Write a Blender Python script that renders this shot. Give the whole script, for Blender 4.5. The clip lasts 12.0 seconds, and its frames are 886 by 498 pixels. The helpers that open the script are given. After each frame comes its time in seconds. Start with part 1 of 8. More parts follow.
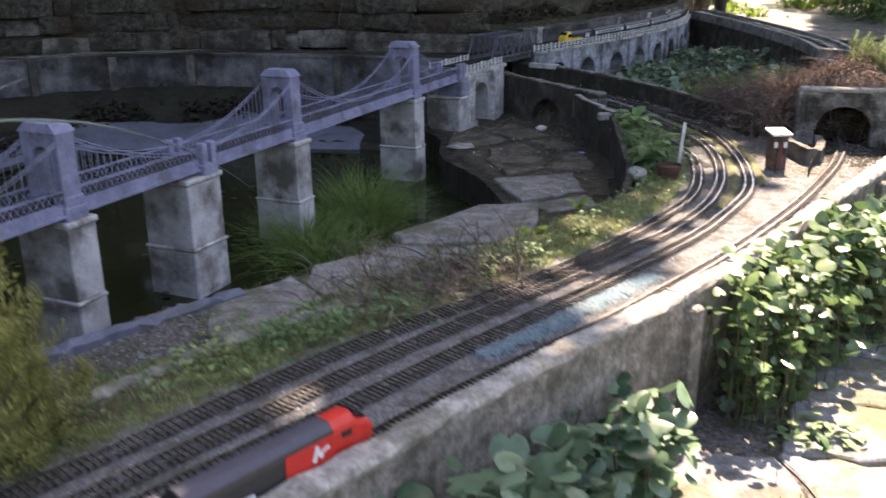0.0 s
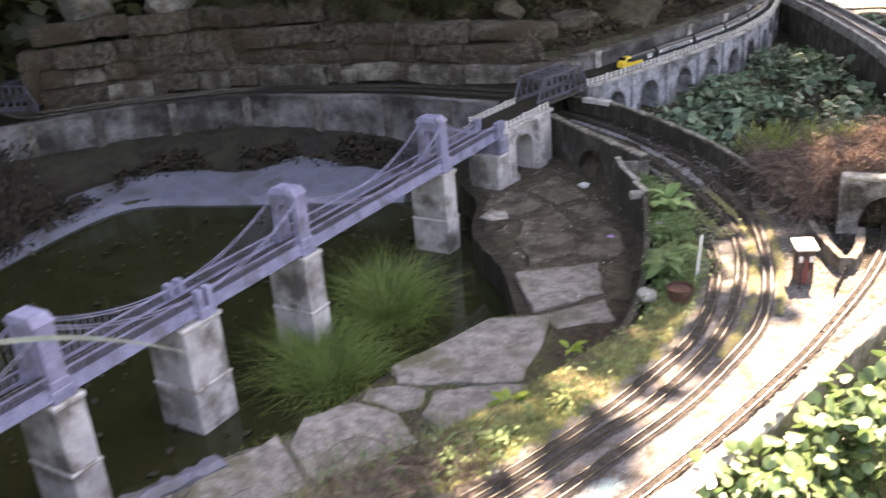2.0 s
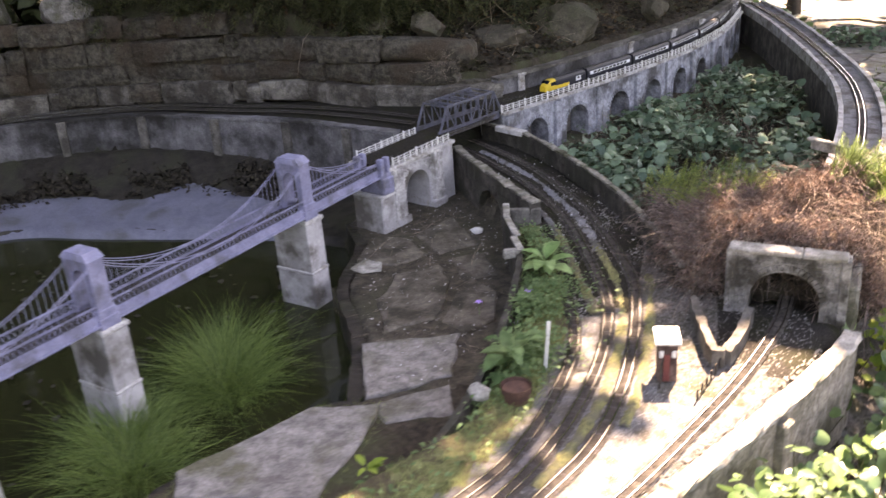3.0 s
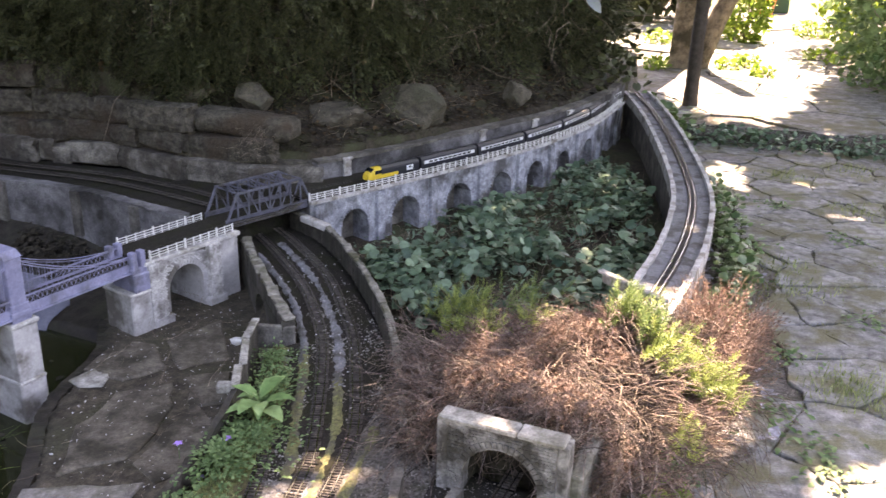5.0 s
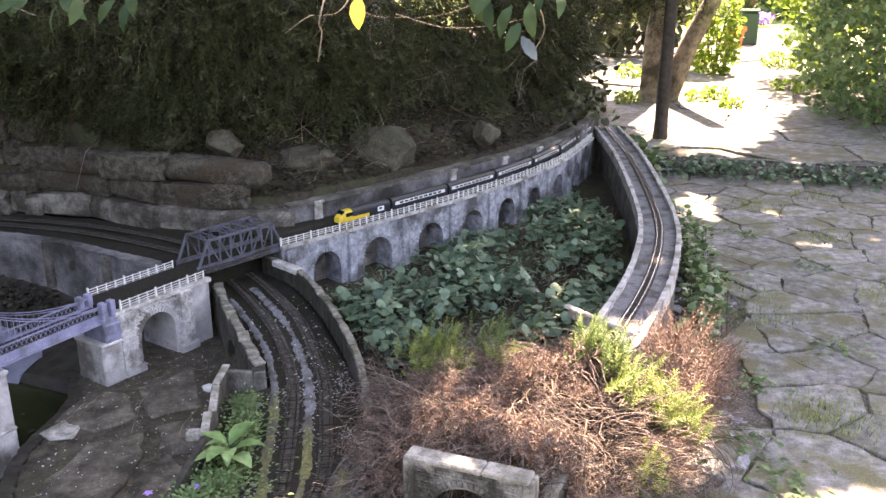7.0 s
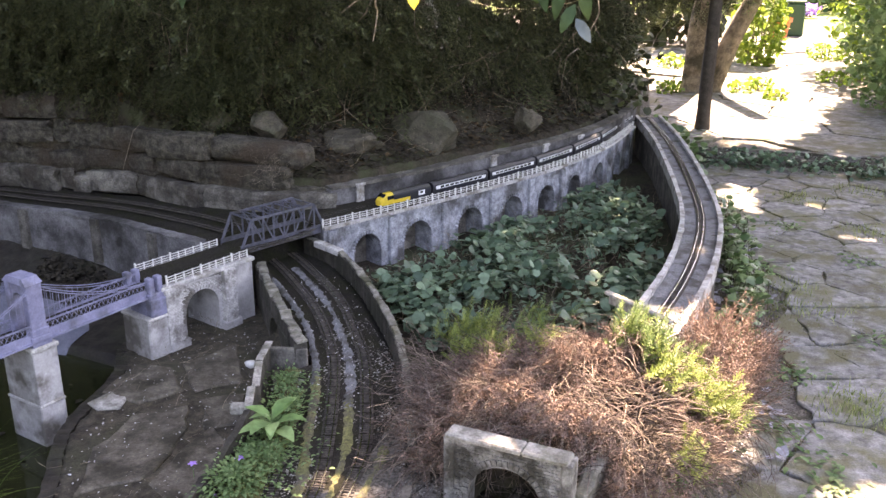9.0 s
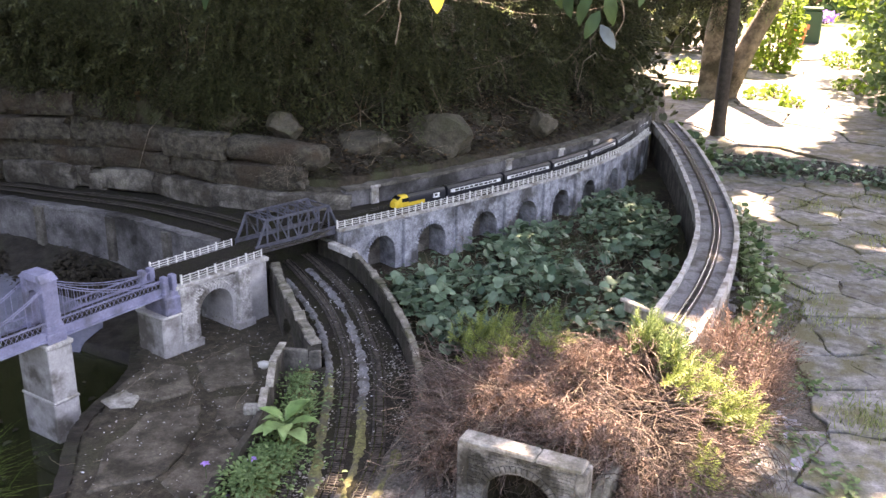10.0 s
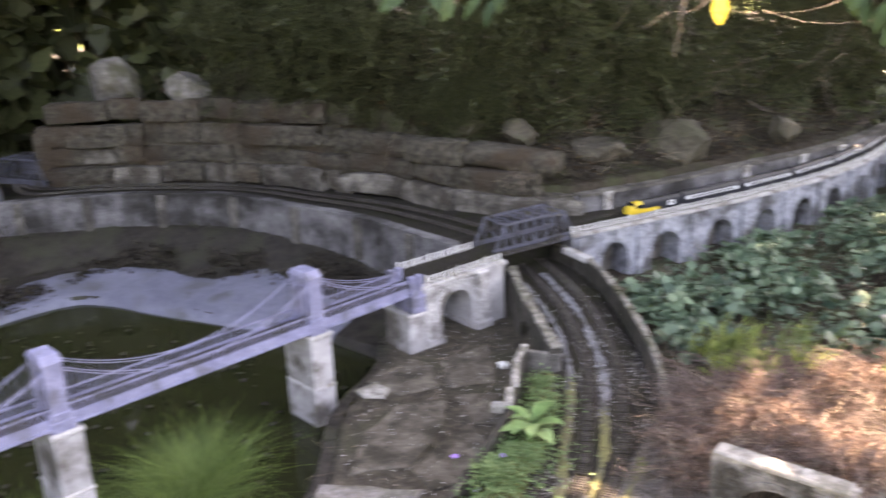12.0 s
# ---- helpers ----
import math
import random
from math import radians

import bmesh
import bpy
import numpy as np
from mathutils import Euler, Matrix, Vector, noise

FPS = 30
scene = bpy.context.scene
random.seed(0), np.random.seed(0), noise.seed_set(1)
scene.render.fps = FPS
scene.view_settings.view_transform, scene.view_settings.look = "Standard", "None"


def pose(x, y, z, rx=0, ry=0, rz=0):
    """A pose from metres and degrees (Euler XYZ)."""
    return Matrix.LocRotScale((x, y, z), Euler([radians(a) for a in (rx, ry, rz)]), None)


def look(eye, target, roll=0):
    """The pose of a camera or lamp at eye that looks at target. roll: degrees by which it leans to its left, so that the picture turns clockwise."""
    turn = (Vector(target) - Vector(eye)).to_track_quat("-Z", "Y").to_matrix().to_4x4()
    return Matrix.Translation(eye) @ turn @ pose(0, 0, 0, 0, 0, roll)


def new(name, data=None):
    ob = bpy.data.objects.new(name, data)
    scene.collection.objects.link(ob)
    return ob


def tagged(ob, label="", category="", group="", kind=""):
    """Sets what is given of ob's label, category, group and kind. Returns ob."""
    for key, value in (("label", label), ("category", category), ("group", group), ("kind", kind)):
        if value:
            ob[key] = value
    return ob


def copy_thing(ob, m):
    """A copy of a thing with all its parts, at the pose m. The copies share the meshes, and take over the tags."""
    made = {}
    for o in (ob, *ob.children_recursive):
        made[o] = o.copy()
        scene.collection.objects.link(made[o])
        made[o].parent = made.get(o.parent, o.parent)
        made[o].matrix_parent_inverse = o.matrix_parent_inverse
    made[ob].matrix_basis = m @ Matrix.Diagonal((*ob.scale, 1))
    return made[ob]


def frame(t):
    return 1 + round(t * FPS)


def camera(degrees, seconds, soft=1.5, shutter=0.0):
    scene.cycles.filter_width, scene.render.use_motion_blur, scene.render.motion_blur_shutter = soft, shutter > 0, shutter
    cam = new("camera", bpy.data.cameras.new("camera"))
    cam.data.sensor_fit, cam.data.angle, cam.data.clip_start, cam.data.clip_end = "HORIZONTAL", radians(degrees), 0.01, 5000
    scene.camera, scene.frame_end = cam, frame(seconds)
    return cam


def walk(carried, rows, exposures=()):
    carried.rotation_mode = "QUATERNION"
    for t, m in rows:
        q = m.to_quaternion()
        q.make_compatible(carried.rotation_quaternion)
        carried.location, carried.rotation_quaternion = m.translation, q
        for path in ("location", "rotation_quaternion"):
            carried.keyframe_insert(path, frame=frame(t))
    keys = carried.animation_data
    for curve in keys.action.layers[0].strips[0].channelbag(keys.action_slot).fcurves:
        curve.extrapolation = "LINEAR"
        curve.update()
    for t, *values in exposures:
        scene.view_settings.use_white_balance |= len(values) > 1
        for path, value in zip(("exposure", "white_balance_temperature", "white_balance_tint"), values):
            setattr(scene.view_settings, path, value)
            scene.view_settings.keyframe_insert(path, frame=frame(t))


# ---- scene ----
cam = camera(52.5, 12.0, shutter=0.5)
PATH = [
    (0, (0.416, 0.464, 0.713), (0.158, 2.34, 0.069), -0.7),
    (0.5, (0.374, 0.489, 0.88), (0.058, 2.316, 0.13), -0.9),
    (1, (0.386, 0.516, 1.02), (-0.01, 2.302, 0.211), -1.1),
    (1.5, (0.509, 0.571, 1.083), (-0.014, 2.329, 0.284), -1.8),
    (2, (0.664, 0.7, 1.102), (0.148, 2.471, 0.33), -4.8),
    (2.5, (0.788, 0.931, 1.111), (0.311, 2.714, 0.34), -5.5),
    (2.7, (0.864, 1.018, 1.118), (0.359, 2.791, 0.342), -5.4),
    (4.3, (1.303, 1.583, 1.132), (0.726, 3.307, 0.298), 0.6),
    (4.5, (1.35, 1.611, 1.16), (0.803, 3.38, 0.404), 0.9),
    (5, (1.373, 1.62, 1.171), (0.921, 3.438, 0.47), 1.2),
    (5.5, (1.383, 1.614, 1.176), (0.971, 3.449, 0.494), 1.2),
    (6, (1.392, 1.613, 1.182), (0.965, 3.453, 0.525), 0.6),
    (6.5, (1.406, 1.603, 1.19), (0.968, 3.452, 0.565), 0.0),
    (7, (1.423, 1.608, 1.188), (0.996, 3.46, 0.565), -0.3),
    (8.8, (1.412, 1.572, 1.19), (0.929, 3.404, 0.55), 0.6),
    (9, (1.408, 1.585, 1.181), (0.91, 3.41, 0.533), 0.3),
    (9.5, (1.402, 1.587, 1.182), (0.894, 3.41, 0.533), 0.7),
    (10, (1.395, 1.588, 1.183), (0.874, 3.408, 0.539), 1.0),
    (10.5, (1.39, 1.588, 1.185), (0.848, 3.404, 0.545), 1.0),
    (11, (1.387, 1.584, 1.187), (0.81, 3.393, 0.558), 0.7),
    (11.5, (1.373, 1.568, 1.188), (0.696, 3.342, 0.558), -0.1),
    (12, (1.326, 1.516, 1.203), (0.383, 3.162, 0.57), -2.0),
]
EXPOSURES = [(0.0, 2.5, 8500, 24), (0.5, 2.86, 9000, 26), (1.0, 3.2, 10200, 29), (2.0, 3.42, 10400, 29), (2.5, 3.42, 10500, 32), (5.0, 3.49, 9600, 30), (6.0, 3.53, 9600, 30), (7.0, 3.62, 9500, 30), (9.0, 3.57, 9600, 30), (11.5, 3.48, 9600, 30), (12.0, 4.07, 10600, 31)]
walk(cam, [(t, look(eye, target, roll)) for t, eye, target, roll in PATH], EXPOSURES)

# ---- light ----
SUN_AZ, SUN_EL = 14.0, 52.0          # degrees east of the view axis, height
world = bpy.data.worlds.new("sky")
scene.world = world
world.use_nodes = True
wn = world.node_tree.nodes
sky = wn.new("ShaderNodeTexSky")
sky.sky_type, sky.sun_disc = "NISHITA", False
sky.sun_elevation, sky.sun_rotation = radians(SUN_EL), radians(SUN_AZ)
world.node_tree.links.new(sky.outputs[0], wn["Background"].inputs[0])
wn["Background"].inputs[1].default_value = 0.12
sun = new("sun", bpy.data.lights.new("sun", "SUN"))
sun.data.energy, sun.data.angle, sun.data.color = 5.0, radians(0.55), (1.0, 0.955, 0.89)
sun_way = Vector((math.sin(radians(SUN_AZ)) * math.cos(radians(SUN_EL)), math.cos(radians(SUN_AZ)) * math.cos(radians(SUN_EL)), math.sin(radians(SUN_EL))))
sun.matrix_world = look(sun_way * 30, (0, 0, 0))

# ---- materials ----
def mat(name, c1, c2, scale=30.0, rough=0.85, bump=0.35, c3=None, big=4.0, amount=0.5, vary=0.12, metal=0.0, spec=0.3, depth=0.004, speckle=0.24):
    """A worn surface: grain between two colours, larger stains of a third, relief and a tint for each piece."""
    m = bpy.data.materials.new(name)
    m.use_nodes = True
    nt, nodes = m.node_tree, m.node_tree.nodes
    bsdf = nodes["Principled BSDF"]
    where = nodes.new("ShaderNodeNewGeometry")
    grain = nodes.new("ShaderNodeTexNoise")
    grain.inputs["Scale"].default_value, grain.inputs["Detail"].default_value, grain.inputs["Roughness"].default_value = scale, 6, 0.65
    nt.links.new(where.outputs["Position"], grain.inputs["Vector"])
    ramp = nodes.new("ShaderNodeValToRGB")
    ramp.color_ramp.elements[0].position, ramp.color_ramp.elements[1].position = 0.36, 0.66
    ramp.color_ramp.elements[0].color, ramp.color_ramp.elements[1].color = (*c1, 1), (*c2, 1)
    nt.links.new(grain.outputs["Fac"], ramp.inputs["Fac"])
    out = ramp.outputs["Color"]
    if c3:
        stain = nodes.new("ShaderNodeTexNoise")
        stain.inputs["Scale"].default_value, stain.inputs["Detail"].default_value, stain.inputs["Roughness"].default_value = big, 5, 0.6
        nt.links.new(where.outputs["Position"], stain.inputs["Vector"])
        sharp = nodes.new("ShaderNodeMapRange")
        sharp.inputs["From Min"].default_value, sharp.inputs["From Max"].default_value = 0.62 - 0.3 * amount, 0.72 - 0.2 * amount
        nt.links.new(stain.outputs["Fac"], sharp.inputs["Value"])
        mix = nodes.new("ShaderNodeMix")
        mix.data_type = "RGBA"
        nt.links.new(sharp.outputs["Result"], mix.inputs["Factor"])
        nt.links.new(out, mix.inputs["A"])
        mix.inputs["B"].default_value = (*c3, 1)
        out = mix.outputs["Result"]
    if speckle:
        fine = nodes.new("ShaderNodeTexNoise")
        fine.inputs["Scale"].default_value, fine.inputs["Detail"].default_value, fine.inputs["Roughness"].default_value = 170, 3, 0.7
        nt.links.new(where.outputs["Position"], fine.inputs["Vector"])
        band = nodes.new("ShaderNodeMapRange")
        band.inputs["From Min"].default_value, band.inputs["From Max"].default_value = 0.34, 0.66
        band.inputs["To Min"].default_value, band.inputs["To Max"].default_value = 1 - speckle, 1 + speckle
        nt.links.new(fine.outputs["Fac"], band.inputs["Value"])
        dust = nodes.new("ShaderNodeHueSaturation")
        nt.links.new(band.outputs["Result"], dust.inputs["Value"])
        nt.links.new(out, dust.inputs["Color"])
        out = dust.outputs["Color"]
    if vary:
        info = nodes.new("ShaderNodeObjectInfo")
        add = nodes.new("ShaderNodeMath")
        add.operation = "ADD"
        nt.links.new(info.outputs["Random"], add.inputs[0])
        nt.links.new(where.outputs["Random Per Island"], add.inputs[1])
        span = nodes.new("ShaderNodeMapRange")
        span.inputs["From Max"].default_value = 2.0
        span.inputs["To Min"].default_value, span.inputs["To Max"].default_value = 1 - vary, 1 + vary
        nt.links.new(add.outputs[0], span.inputs["Value"])
        hsv = nodes.new("ShaderNodeHueSaturation")
        nt.links.new(span.outputs["Result"], hsv.inputs["Value"])
        nt.links.new(out, hsv.inputs["Color"])
        out = hsv.outputs["Color"]
    nt.links.new(out, bsdf.inputs["Base Color"])
    bsdf.inputs["Roughness"].default_value, bsdf.inputs["Metallic"].default_value = rough, metal
    bsdf.inputs["Specular IOR Level"].default_value = spec
    if bump:
        rel = nodes.new("ShaderNodeBump")
        rel.inputs["Strength"].default_value, rel.inputs["Distance"].default_value = bump, depth
        nt.links.new(grain.outputs["Fac"], rel.inputs["Height"])
        nt.links.new(rel.outputs["Normal"], bsdf.inputs["Normal"])
    return m


def leafmat(name, c1, c2, rough=0.5, through_light=0.35, spec=0.35):
    """Leaves: every leaf has its own tint between two colours; some light passes through."""
    m = bpy.data.materials.new(name)
    m.use_nodes = True
    nt, nodes = m.node_tree, m.node_tree.nodes
    bsdf, out = nodes["Principled BSDF"], nodes["Material Output"]
    where = nodes.new("ShaderNodeNewGeometry")
    ramp = nodes.new("ShaderNodeValToRGB")
    ramp.color_ramp.elements[0].color, ramp.color_ramp.elements[1].color = (*c1, 1), (*c2, 1)
    nt.links.new(where.outputs["Random Per Island"], ramp.inputs["Fac"])
    spot = nodes.new("ShaderNodeTexNoise")
    spot.inputs["Scale"].default_value, spot.inputs["Detail"].default_value = 60, 3
    nt.links.new(where.outputs["Position"], spot.inputs["Vector"])
    span = nodes.new("ShaderNodeMapRange")
    span.inputs["From Min"].default_value, span.inputs["From Max"].default_value = 0.3, 0.7
    span.inputs["To Min"].default_value, span.inputs["To Max"].default_value = 0.75, 1.25
    nt.links.new(spot.outputs["Fac"], span.inputs["Value"])
    hsv = nodes.new("ShaderNodeHueSaturation")
    nt.links.new(ramp.outputs["Color"], hsv.inputs["Color"])
    nt.links.new(span.outputs["Result"], hsv.inputs["Value"])
    nt.links.new(hsv.outputs["Color"], bsdf.inputs["Base Color"])
    bsdf.inputs["Roughness"].default_value, bsdf.inputs["Specular IOR Level"].default_value = rough, spec
    thin = nodes.new("ShaderNodeBsdfTranslucent")
    nt.links.new(hsv.outputs["Color"], thin.inputs["Color"])
    mix = nodes.new("ShaderNodeMixShader")
    mix.inputs["Fac"].default_value = through_light
    nt.links.new(bsdf.outputs[0], mix.inputs[1])
    nt.links.new(thin.outputs[0], mix.inputs[2])
    nt.links.new(mix.outputs[0], out.inputs["Surface"])
    return m


def plain(name, colour, rough=0.4, metal=0.0, spec=0.4):
    return mat(name, tuple(0.88 * v for v in colour), tuple(min(1, 1.08 * v) for v in colour), 120, rough, 0.08, vary=0.0, metal=metal, spec=spec, speckle=0.06)


M_SOIL = mat("damp_soil", (0.014, 0.011, 0.008), (0.055, 0.043, 0.03), 45, 0.95, 0.7, (0.04, 0.045, 0.022), 6, 0.5, depth=0.01)
M_MUD = mat("wet_mud", (0.01, 0.009, 0.007), (0.036, 0.031, 0.025), 26, 0.6, 0.5, (0.03, 0.031, 0.019), 6, 0.45, depth=0.008)
M_BASIN = mat("damp_silt", (0.02, 0.017, 0.012), (0.078, 0.067, 0.049), 30, 0.7, 0.6, (0.038, 0.037, 0.022), 6, 0.4, depth=0.008, speckle=0.35)
M_SLAB_WET = mat("wet_flagstone", (0.05, 0.044, 0.034), (0.155, 0.138, 0.11), 24, 0.65, 0.45, (0.03, 0.027, 0.019), 9, 0.5, vary=0.25, speckle=0.3)
M_STRIP = mat("mossy_ballast", (0.06, 0.062, 0.03), (0.19, 0.19, 0.08), 120, 0.95, 0.8, (0.08, 0.075, 0.06), 16, 0.55, depth=0.004)
M_STRIP_GREY = mat("blue_grey_ballast", (0.09, 0.095, 0.105), (0.2, 0.205, 0.22), 300, 0.95, 0.7, (0.06, 0.06, 0.055), 18, 0.5, depth=0.003)
M_MOSS = mat("mossy_bank", (0.045, 0.052, 0.02), (0.175, 0.18, 0.077), 60, 0.95, 0.8, (0.07, 0.055, 0.036), 8, 0.5, depth=0.012)
M_BALLAST = mat("fine_grey_ballast", (0.05, 0.05, 0.051), (0.22, 0.219, 0.222), 260, 0.9, 1.0, (0.07, 0.064, 0.055), 26, 0.55, depth=0.004)
# dark ballast; the hedge's shade over the loop is also put into this colour
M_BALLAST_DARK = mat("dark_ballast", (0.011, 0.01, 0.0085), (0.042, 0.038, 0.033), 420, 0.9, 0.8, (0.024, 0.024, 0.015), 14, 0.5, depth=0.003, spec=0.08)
M_GRIT = mat("gritty_soil", (0.026, 0.023, 0.02), (0.17, 0.158, 0.145), 130, 0.95, 0.9, (0.05, 0.05, 0.032), 9, 0.35, depth=0.006)
M_RIM = mat("painted_pond_rim", (0.105, 0.113, 0.15), (0.16, 0.17, 0.218), 14, 0.6, 0.15, (0.085, 0.09, 0.1), 7, 0.4, depth=0.003, speckle=0.14)
M_LAWN = mat("lawn", (0.06, 0.1, 0.02), (0.16, 0.24, 0.05), 40, 0.9, 0.6, (0.12, 0.12, 0.04), 2, 0.4, depth=0.02)
M_SLAB = mat("grey_flagstone", (0.1, 0.094, 0.086), (0.24, 0.228, 0.212), 34, 0.85, 0.45, (0.085, 0.085, 0.055), 7, 0.42, vary=0.15)
M_PAVE = mat("worn_paving_stone", (0.082, 0.082, 0.082), (0.238, 0.239, 0.238), 26, 0.85, 0.6, (0.1, 0.098, 0.058), 7, 0.56, vary=0.4, depth=0.005)
M_PIER = mat("weathered_render", (0.27, 0.264, 0.268), (0.46, 0.45, 0.455), 13, 0.9, 0.2, (0.12, 0.11, 0.1), 10, 0.5, vary=0.03, speckle=0.1)
M_CAP = mat("pale_render", (0.3, 0.295, 0.29), (0.47, 0.46, 0.45), 30, 0.9, 0.3, (0.18, 0.165, 0.145), 16, 0.45, vary=0.06)
M_LILAC = mat("lilac_grey_paint", (0.15, 0.156, 0.235), (0.235, 0.242, 0.35), 26, 0.65, 0.12, (0.115, 0.116, 0.15), 14, 0.35, vary=0.05, speckle=0.12)
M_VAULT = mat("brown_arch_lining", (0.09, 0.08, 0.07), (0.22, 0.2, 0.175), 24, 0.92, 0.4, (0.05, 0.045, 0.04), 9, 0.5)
M_VIADUCT = mat("pale_viaduct_stone", (0.16, 0.17, 0.195), (0.36, 0.378, 0.415), 38, 0.9, 0.4, (0.075, 0.074, 0.076), 9, 0.55, vary=0.08)
M_BRICK = mat("pale_model_brick", (0.3, 0.29, 0.29), (0.52, 0.51, 0.5), 60, 0.9, 0.3, (0.17, 0.16, 0.15), 14, 0.4, vary=0.16)
M_TRUSS = mat("slate_grey_paint", (0.05, 0.054, 0.07), (0.1, 0.105, 0.135), 50, 0.6, 0.1, (0.04, 0.036, 0.034), 14, 0.3, vary=0.05, speckle=0.1)
M_WHITE = plain("white_plastic", (0.62, 0.62, 0.6), 0.55)
M_PORTAL = mat("stained_portal_stone", (0.07, 0.066, 0.06), (0.3, 0.29, 0.27), 30, 0.92, 0.4, (0.04, 0.037, 0.03), 14, 0.6, vary=0.25)
M_WALL = mat("stained_concrete_wall", (0.05, 0.047, 0.041), (0.17, 0.16, 0.142), 20, 0.92, 0.5, (0.05, 0.046, 0.04), 6, 0.55, vary=0.12)
M_PANEL = mat("whitewashed_wall", (0.035, 0.034, 0.034), (0.2, 0.198, 0.205), 6.5, 0.92, 0.4, (0.025, 0.024, 0.022), 4, 0.6, vary=0.3)
M_RUBBLE = mat("rubble_stone", (0.02, 0.018, 0.014), (0.088, 0.08, 0.064), 38, 0.95, 0.9, (0.045, 0.033, 0.023), 5, 0.5, vary=0.45, depth=0.016, speckle=0.36)
M_ROCK = mat("brown_rock", (0.038, 0.034, 0.025), (0.115, 0.102, 0.078), 14, 0.9, 0.6, (0.06, 0.06, 0.04), 6, 0.45, vary=0.2, depth=0.01, speckle=0.3)
M_COPING = mat("light_coping", (0.15, 0.145, 0.13), (0.36, 0.35, 0.32), 40, 0.9, 0.5, (0.12, 0.115, 0.09), 12, 0.45, vary=0.12)
M_DAMP = mat("damp_dark_concrete", (0.022, 0.019, 0.016), (0.085, 0.077, 0.066), 24, 0.85, 0.6, (0.03, 0.03, 0.022), 7, 0.5, vary=0.15)
M_LIME = mat("limewashed_stone", (0.035, 0.032, 0.028), (0.185, 0.173, 0.149), 14, 0.92, 0.7, (0.042, 0.036, 0.029), 9, 0.55, vary=0.35, depth=0.008, speckle=0.34)
M_KERB = mat("old_concrete_kerb", (0.12, 0.106, 0.09), (0.3, 0.27, 0.235), 60, 0.92, 0.6, (0.08, 0.075, 0.055), 8, 0.5, vary=0.08)
M_RAIL = plain("worn_steel_rail", (0.55, 0.55, 0.55), 0.26, 1.0)
M_SLEEPER = mat("dark_brown_sleeper", (0.03, 0.026, 0.022), (0.085, 0.074, 0.064), 80, 0.8, 0.2, vary=0.3)
M_WATER = bpy.data.materials.new("still_pond_water")
M_WATER.use_nodes = True
_b = M_WATER.node_tree.nodes["Principled BSDF"]
_b.inputs["Base Color"].default_value = (0.019, 0.022, 0.009, 1)
_b.inputs["Roughness"].default_value, _b.inputs["IOR"].default_value = 0.06, 1.33
_n = M_WATER.node_tree.nodes.new("ShaderNodeTexNoise")
_n.inputs["Scale"].default_value, _n.inputs["Detail"].default_value = 16, 2
_g = M_WATER.node_tree.nodes.new("ShaderNodeNewGeometry")
_u = M_WATER.node_tree.nodes.new("ShaderNodeBump")
_u.inputs["Strength"].default_value, _u.inputs["Distance"].default_value = 0.12, 0.004
M_WATER.node_tree.links.new(_g.outputs["Position"], _n.inputs["Vector"])
M_WATER.node_tree.links.new(_n.outputs["Fac"], _u.inputs["Height"])
M_WATER.node_tree.links.new(_u.outputs["Normal"], _b.inputs["Normal"])
M_BARK = mat("tree_bark", (0.1, 0.082, 0.062), (0.27, 0.22, 0.165), 18, 0.95, 0.9, (0.05, 0.045, 0.03), 5, 0.4, depth=0.02)
M_POST = mat("dark_wooden_post", (0.02, 0.017, 0.014), (0.05, 0.042, 0.035), 26, 0.8, 0.4)
M_TWIG = mat("dry_brown_twig", (0.03, 0.023, 0.02), (0.235, 0.177, 0.155), 24, 0.85, 0.2, vary=0.75)
M_TWIG_GREY = mat("grey_twig", (0.075, 0.058, 0.045), (0.31, 0.255, 0.2), 24, 0.9, 0.2, vary=0.5)
L_ROUND = leafmat("fresh_round_leaf", (0.034, 0.08, 0.03), (0.14, 0.225, 0.09), 0.33, 0.28, 0.5)
L_BED = leafmat("blue_green_leaf", (0.03, 0.07, 0.045), (0.155, 0.24, 0.155), 0.44, 0.25, 0.35)
L_KERB = leafmat("grey_green_round_leaf", (0.04, 0.085, 0.045), (0.13, 0.215, 0.125), 0.36, 0.25, 0.5)
M_STALK = mat("green_brown_stalk", (0.03, 0.035, 0.016), (0.085, 0.085, 0.04), 24, 0.8, 0.2, vary=0.4)
L_HEDGE = leafmat("dark_hedge_leaf", (0.016, 0.023, 0.01), (0.085, 0.1, 0.045), 0.5, 0.25, 0.3)
L_GRASS = leafmat("pond_grass", (0.03, 0.08, 0.018), (0.23, 0.33, 0.1), 0.5, 0.35)
L_TURF = leafmat("short_turf", (0.085, 0.125, 0.036), (0.31, 0.37, 0.145), 0.6, 0.3)
L_HERB = leafmat("green_herb", (0.05, 0.105, 0.04), (0.17, 0.265, 0.115), 0.55, 0.3, 0.25)
L_LITTER = leafmat("rotting_leaf", (0.012, 0.01, 0.007), (0.05, 0.042, 0.03), 0.75, 0.1)
L_HEATH = leafmat("lime_green_heather", (0.09, 0.135, 0.03), (0.29, 0.36, 0.1), 0.6, 0.35)
L_HEATH_DARK = leafmat("green_heather", (0.05, 0.1, 0.03), (0.2, 0.28, 0.085), 0.6, 0.35)
L_DRY = leafmat("dry_brown_heather", (0.07, 0.046, 0.038), (0.27, 0.182, 0.145), 0.8, 0.22)
L_CONIFER = leafmat("golden_conifer", (0.1, 0.105, 0.028), (0.36, 0.36, 0.12), 0.6, 0.3)
L_STRAP = leafmat("grey_green_strap_leaf", (0.1, 0.13, 0.1), (0.27, 0.315, 0.25), 0.4, 0.25, 0.5)
